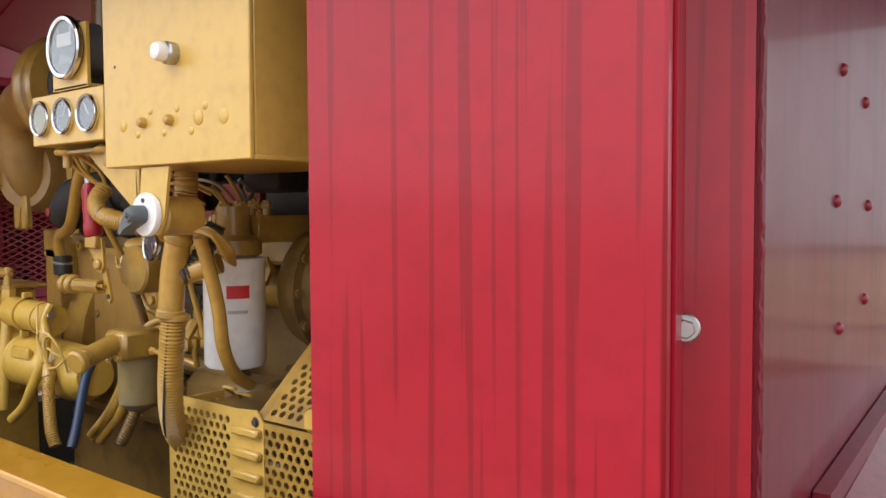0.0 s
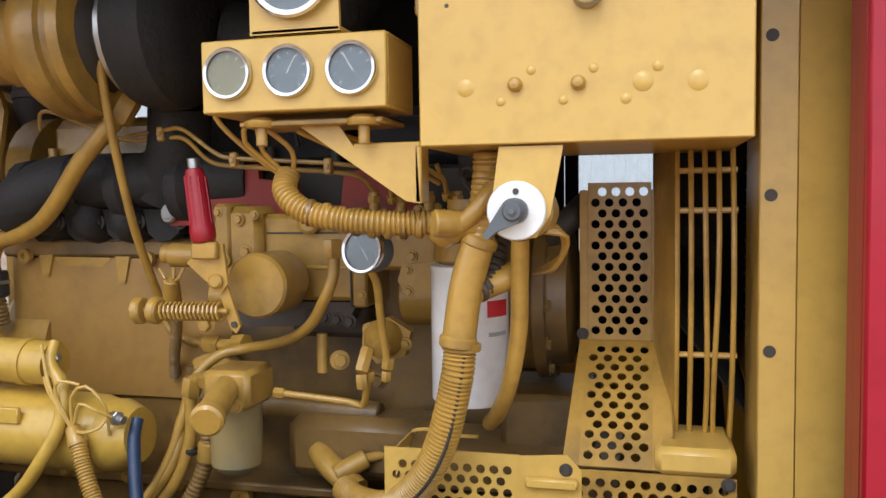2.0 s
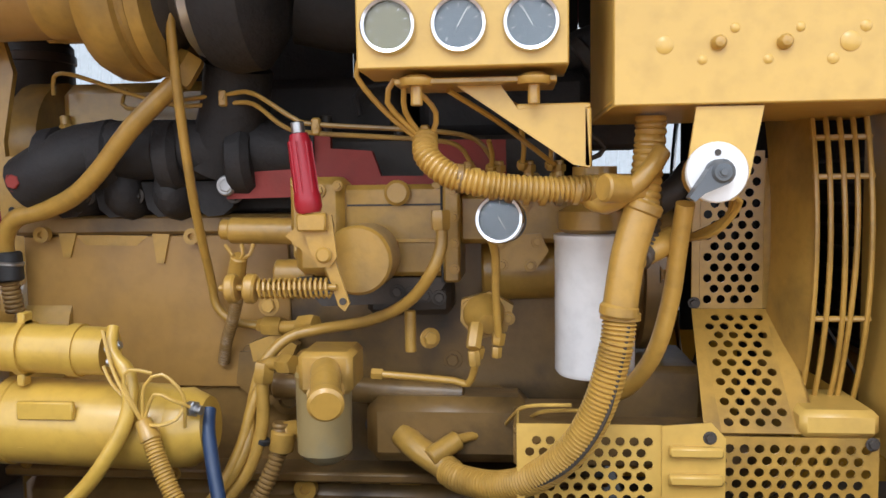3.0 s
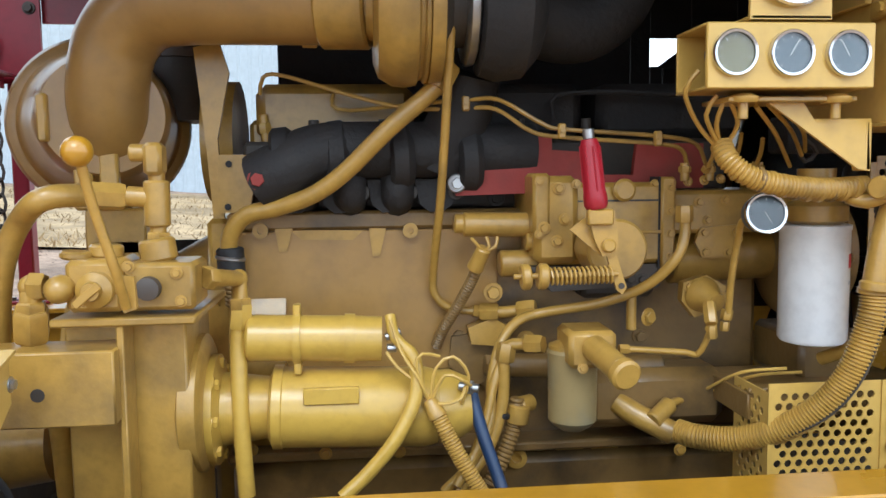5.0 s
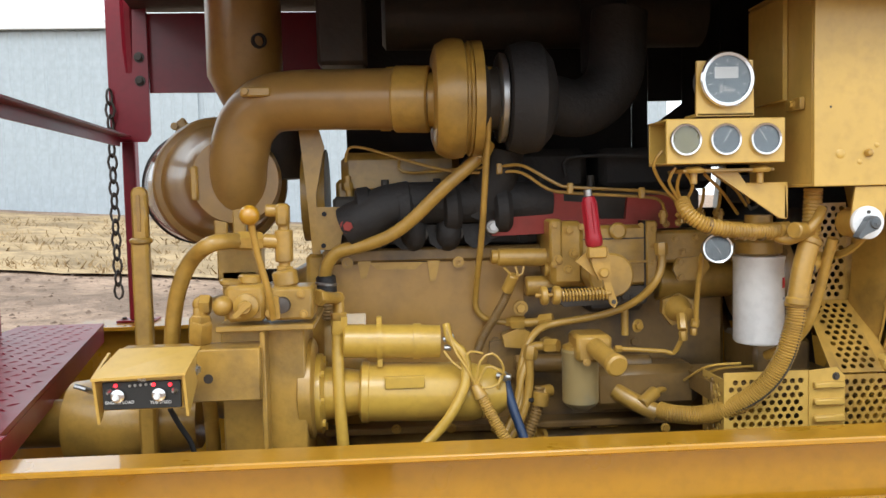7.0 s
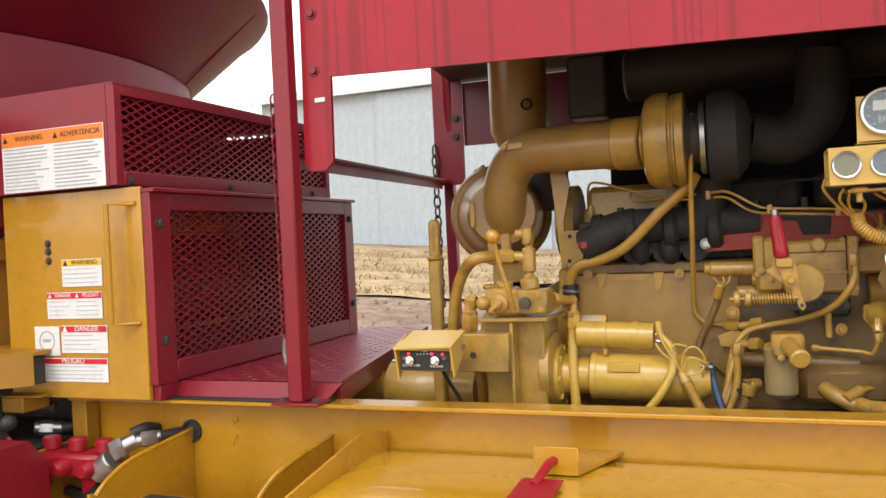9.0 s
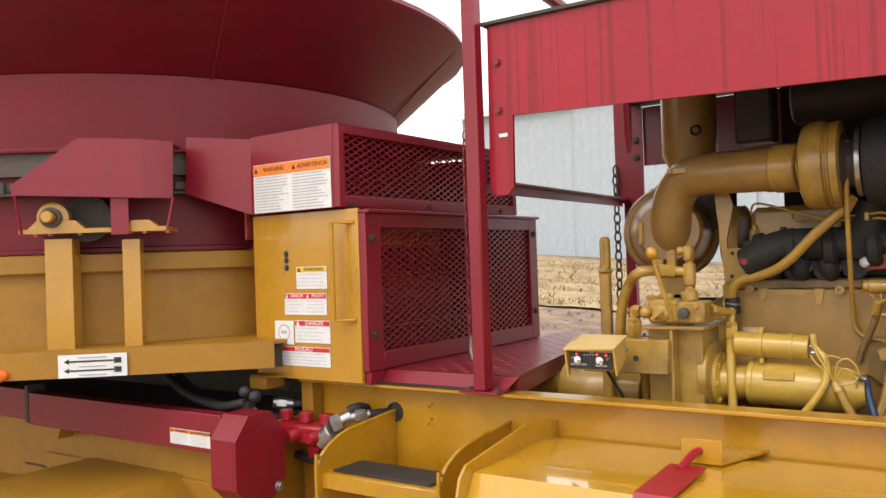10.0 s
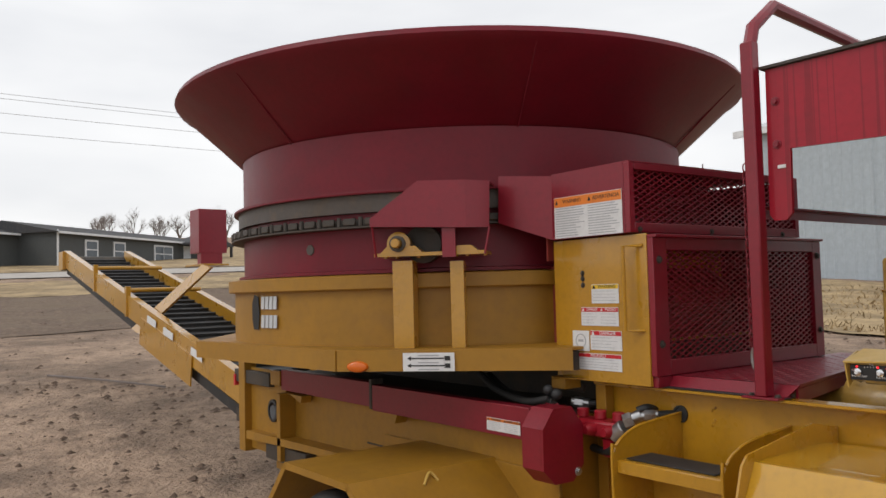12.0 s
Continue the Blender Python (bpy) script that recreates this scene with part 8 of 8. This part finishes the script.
st_ = thing("tank_strap", (sx, 0.3, 0.6), "bright red tank strap hooked to a yellow bracket", "strap")
off = [(0.37, 1.168), (0.128, 1.158), (0.054, 1.02), (0.024, 0.72)]
b = B()
for (y0, z0_), (y1, z1_) in zip(off[:-1], off[1:]):
    b.prism([(sx - 0.045, y0, z0_), (sx + 0.045, y0, z0_), (sx + 0.045, y1, z1_), (sx - 0.045, y1, z1_)], (0, -0.003, 0.004))
part("band", b, M_GRIP, st_)
bx_ = V((-2.085, 0.44, 1.198))
part("hook", B().tube([(sx - 0.01, 0.33, 1.168), (bx_[0] - 0.01, 0.40, bx_[2] - 0.004), (bx_[0], 0.44, bx_[2])], 0.010, 10, False), M_GRIP, st_)
part("bracket", B().box((bx_[0] - 0.05, 0.425, bx_[2] - 0.034), (bx_[0] + 0.052, 0.432, bx_[2] + 0.028)).prism([(bx_[0] - 0.05, 0.433, bx_[2] - 0.034), (bx_[0] + 0.052, 0.433, bx_[2] - 0.034), (bx_[0] + 0.12, 0.617, bx_[2] - 0.034), (bx_[0] + 0.02, 0.617, bx_[2] - 0.034)], (0, 0, 0.008)), M_YEL, st_)

# folding step
sp = thing("boarding_step", (-2.98, 0.4, 0.5), "yellow boarding step with a black grit tread", "step")
prof = [(0.23, 0.5), (0.215, 1.06), (0.235, 1.10), (0.29, 1.135), (0.38, 1.16), (0.616, 1.18), (0.616, 0.5)]
for x in (-3.21, -2.75):
    part("side_plate", B().prism([(x, y, z) for y, z in prof], (0.007, 0, 0)), M_YEL, sp)
part("tread_shelf", B().box((-3.203, 0.24, 1.045), (-2.75, 0.42, 1.052)).box((-3.203, 0.235, 1.005), (-2.75, 0.242, 1.05)), M_YEL, sp)
part("tread", B().box((-3.18, 0.262, 1.053), (-2.81, 0.40, 1.058)), M_RUBBER, sp, "black grit tread")
part("back_plate", B().box((-3.203, 0.43, 0.5), (-2.75, 0.437, 1.0)), M_YEL, sp)
for x in (-3.2065, -2.7465):
    part("edge_roll", B().tube([(x, y, z) for y, z in prof[:6]], 0.006, 8), M_YEL, sp)

# ---- discharge conveyor ----
cv = thing("discharge_conveyor", (-8.0, 0.8, 0.5), "yellow discharge conveyor with a black ribbed belt", "conveyor")
n0, n1 = V((-7.061, 0.420, 0.836)), V((-13.308, 0.420, 2.150))
f0, f1 = V((n0[0], 1.22, n0[2])), V((n1[0], 1.22, n1[2]))
d = (n1 - n0).normalized()
up_ = V((0, 1, 0)).cross(d).normalized()
if up_[2] < 0:
    up_ = -up_
hgt = 0.20
for a, c in ((n0, n1), (f0, f1)):
    part("side_rail", B().prism([a, c, c + up_ * hgt, a + up_ * hgt], (0, 0.05, 0)).prism([a + up_ * hgt, c + up_ * hgt, c + up_ * (hgt + 0.02), a + up_ * (hgt + 0.02)], (0, 0.08, 0)), M_YEL, cv)
part("belt", B().prism([n0 + V((0, 0.06, 0)) + up_ * 0.08, n1 + V((0, 0.06, 0)) + up_ * 0.08, f1 + up_ * 0.08, f0 + up_ * 0.08], up_ * 0.012), M_RUBBER, cv, "black rubber belt")
n = int((n1 - n0).length / 0.22)
for k in range(n):
    o = n0 + d * (0.22 * k + 0.05) + up_ * 0.093
    part("cleat", B().prism([o + V((0, 0.08, 0)), o + V((0, 0.78, 0)), o + V((0, 0.78, 0)) + d * 0.03, o + V((0, 0.08, 0)) + d * 0.03], up_ * 0.03), M_RUBBER, cv)
part("return_belt", B().prism([n0 - up_ * 0.14 + V((0, 0.05, 0)), n1 - up_ * 0.1 + V((0, 0.05, 0)), f1 - up_ * 0.1, f0 - up_ * 0.14], up_ * 0.09), M_RUBBER, cv, "sagging black return belt")
m0_, m1_ = n0.lerp(n1, 0.18), n0.lerp(n1, 0.42)
part("skirt_plate", B().prism([m0_ - up_ * 0.17, m1_ - up_ * 0.17, m1_ + up_ * 0.1, m0_ + up_ * 0.1], (0, -0.012, 0)), M_YEL, cv)
for k in (0.14, 0.26, 0.34):
    o = n0.lerp(n1, k) + V((0, -0.014, 0)) + up_ * 0.11
    part("label", B().prism([o, o + d * 0.28, o + d * 0.28 + up_ * 0.07, o + up_ * 0.07], (0, -0.002, 0)), M_LABEL, cv, "white label")
part("brace", B().prism([(-9.971, 0.400, 1.369), (-9.691, 0.400, 1.318), (-8.617, 0.750, 1.953), (-8.825, 0.750, 1.994)], (0, 0.03, 0)), M_YEL, cv)
for k in (0.5, 0.72):
    o = n0.lerp(n1, k)
    part("upright", B().box(o + V((-0.03, -0.02, 0)), o + V((0.03, 0.03, 0.32))), M_YEL, cv)
    part("cross_bar", B().cyl(o + V((0, 0, 0.28)), o + V((0, 0.8, 0.28)), 0.025, seg=10), M_YEL, cv)
part("head_roller", B().cyl(n1 + V((0, -0.03, 0.04)), f1 + V((0, 0.08, 0.04)), 0.1), M_DARK, cv)
part("head_bracket", B().box(n1 + V((-0.1, -0.04, -0.05)), n1 + V((0.15, 0.0, 0.2))), M_YEL, cv)
part("tail_leg", B().box((n0[0] + 0.6, 0.5, ground_z(n0[0], 0.5)), (n0[0] + 0.7, 0.6, n0[2] - 0.1)).box((n0[0] - 0.2, 0.44, n0[2] - 0.12), (n0[0] + 0.9, 1.2, n0[2] - 0.02)), M_DARK, cv)

# ---- more fittings on the engine ----
line("sump_conduit", [(-1.686, 1.040, 1.273), (-1.690, 1.040, 1.231), (-1.710, 1.030, 1.178), (-1.739, 1.020, 1.125)], 0.014, M_BLOCK, "oily ribbed conduit below the fuel filter", (), "conduit", 0.0075)
t = thing("elbow_fitting", (-1.684, 1.040, 1.278), "yellow elbow fitting on the lower conduit", "fitting")
part("cap", B().cyl((-1.682, 1.040, 1.261), (-1.687, 1.040, 1.227), 0.02).cyl((-1.684, 1.040, 1.259), (-1.657, 1.060, 1.258), 0.015), M_ENG, t)
line("second_fuel_hose", [(-1.712, 1.040, 1.343), (-1.730, 1.030, 1.299), (-1.743, 1.020, 1.247), (-1.768, 1.000, 1.189), (-1.801, 0.980, 1.142)], 0.0085, M_ENG, "yellow fuel hose running down beside the filter", (), "hose")
t = thing("hose_clamp", (-1.718, 1.030, 1.246), "black strap round the filter hose", "clamp")
part("strap", B().cyl((-1.712, 1.030, 1.251), (-1.715, 1.030, 1.242), 0.0125), M_RUBBER, t)
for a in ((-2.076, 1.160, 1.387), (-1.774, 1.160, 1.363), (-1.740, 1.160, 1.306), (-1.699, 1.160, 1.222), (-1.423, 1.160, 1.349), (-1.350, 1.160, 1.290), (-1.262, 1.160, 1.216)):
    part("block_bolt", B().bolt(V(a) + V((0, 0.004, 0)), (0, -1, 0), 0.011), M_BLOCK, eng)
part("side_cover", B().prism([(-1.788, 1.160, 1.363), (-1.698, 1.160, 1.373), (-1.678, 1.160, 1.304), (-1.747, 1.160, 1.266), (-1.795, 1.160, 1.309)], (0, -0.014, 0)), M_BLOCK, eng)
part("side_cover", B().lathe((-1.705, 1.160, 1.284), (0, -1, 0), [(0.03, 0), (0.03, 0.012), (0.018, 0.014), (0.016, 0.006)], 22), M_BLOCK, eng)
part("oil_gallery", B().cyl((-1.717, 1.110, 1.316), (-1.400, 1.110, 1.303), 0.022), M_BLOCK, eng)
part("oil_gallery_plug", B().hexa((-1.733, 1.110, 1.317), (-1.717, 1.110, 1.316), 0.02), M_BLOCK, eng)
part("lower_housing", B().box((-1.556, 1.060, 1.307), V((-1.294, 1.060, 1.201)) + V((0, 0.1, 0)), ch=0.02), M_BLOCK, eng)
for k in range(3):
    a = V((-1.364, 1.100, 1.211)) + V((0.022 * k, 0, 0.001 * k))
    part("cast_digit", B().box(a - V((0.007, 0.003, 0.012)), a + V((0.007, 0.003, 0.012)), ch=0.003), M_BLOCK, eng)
for k in range(7):
    a = V((-1.435, 1.060, 1.641)) + V((0.03 * k, 0, 0.002 * k))
    part("rack_bolt", B().bolt(a, (0, -1, 0.2), 0.006), M_ENG, pump)
for k in range(5):
    x = bl[0] + 0.1 + 0.13 * k
    part("head_bolt", B().bolt((x, 1.199, zt + 0.03), (0, -1, 0), 0.011), M_DARK, eng)
    part("head_stud", B().cyl((x + 0.05, 1.22, zt + 0.14), (x + 0.05, 1.22, zt + 0.18), 0.01), M_DARK, eng)
for k, (a, c) in enumerate((((-1.307, 1.000, 1.726), (-1.305, 1.040, 1.668)), ((-1.269, 1.000, 1.717), (-1.263, 1.040, 1.667)), ((-1.353, 1.000, 1.706), (-1.352, 1.040, 1.664)))):
    line("injector_riser", [a, V(a).lerp(V(c), 0.5) + V((0.004, 0, 0)), c], 0.0038, M_ENG, "short injector riser with a brass nut", (-1,), "pipe", 0, 8, 2.2, "injector risers")
blk = thing("relay_box", (-1.275, 1.000, 1.756), "black relay box and clamps behind the gauge bracket", "relay")
part("box", B().box((-1.232, 0.980, 1.755), V((-1.137, 0.980, 1.691)) + V((0, 0.08, 0)), ch=0.006), M_BLACK, blk)
part("clamp", B().tube([(-1.224, 0.970, 1.699), (-1.213, 0.960, 1.711), (-1.190, 0.970, 1.692), (-1.210, 0.970, 1.677), (-1.224, 0.970, 1.699)], 0.004, 7), M_DARK, blk)
t = thing("upper_coolant_pipe", (-1.0, 1.2, 1.85), "dark coolant elbow above the belt guard", "pipe")
part("elbow", B().tube([(-1.25, 1.3, 1.86), (-1.12, 1.28, 1.90), (-0.98, 1.25, 1.88), (-0.88, 1.25, 1.80)], 0.035, 14), M_BLACK, t)
part("flange", B().cyl((-1.20, 1.29, 1.85), (-1.18, 1.29, 1.865), 0.05), M_DARK, t)
t = thing("precleaner_clamp", (-2.392, 1.250, 1.926), "thin clamp band round the intake stack neck", "clamp")
part("band", B().lathe((pc, 1.46, z0 + 0.012), (0, 0, 1), [(pr * 0.56, 0), (pr * 0.585, 0.001), (pr * 0.585, 0.012), (pr * 0.56, 0.013)], 28), M_STEEL, t)

# Made-up canister: it blocks the bright gap left of the valve covers.
ex_ = V((-2.399, 1.420, 1.840))
t = thing("breather_canister", ex_, "dark canister added to hide a bright gap beside the valve covers", "canister")
bx0, bx1, bz0, bz1 = ex_[0], (-2.244, 1.420, 1.885)[0], (-2.329, 1.420, 1.776)[2], (-2.321, 1.420, 1.956)[2]
part("body", B().lathe(((bx0 + bx1) / 2, 1.46, bz0), (0, 0, 1), [(0.002, 0), ((bx1 - bx0) / 2, 0.004), ((bx1 - bx0) / 2, bz1 - bz0 - 0.015), ((bx1 - bx0) / 2 - 0.012, bz1 - bz0), (0.002, bz1 - bz0 + 0.004)], 28), M_DARK, t)
part("band", B().lathe(((bx0 + bx1) / 2, 1.46, bz1 - 0.05), (0, 0, 1), [((bx1 - bx0) / 2, 0), ((bx1 - bx0) / 2 + 0.004, 0.002), ((bx1 - bx0) / 2 + 0.004, 0.018), ((bx1 - bx0) / 2, 0.02)], 28), M_RUST, t)
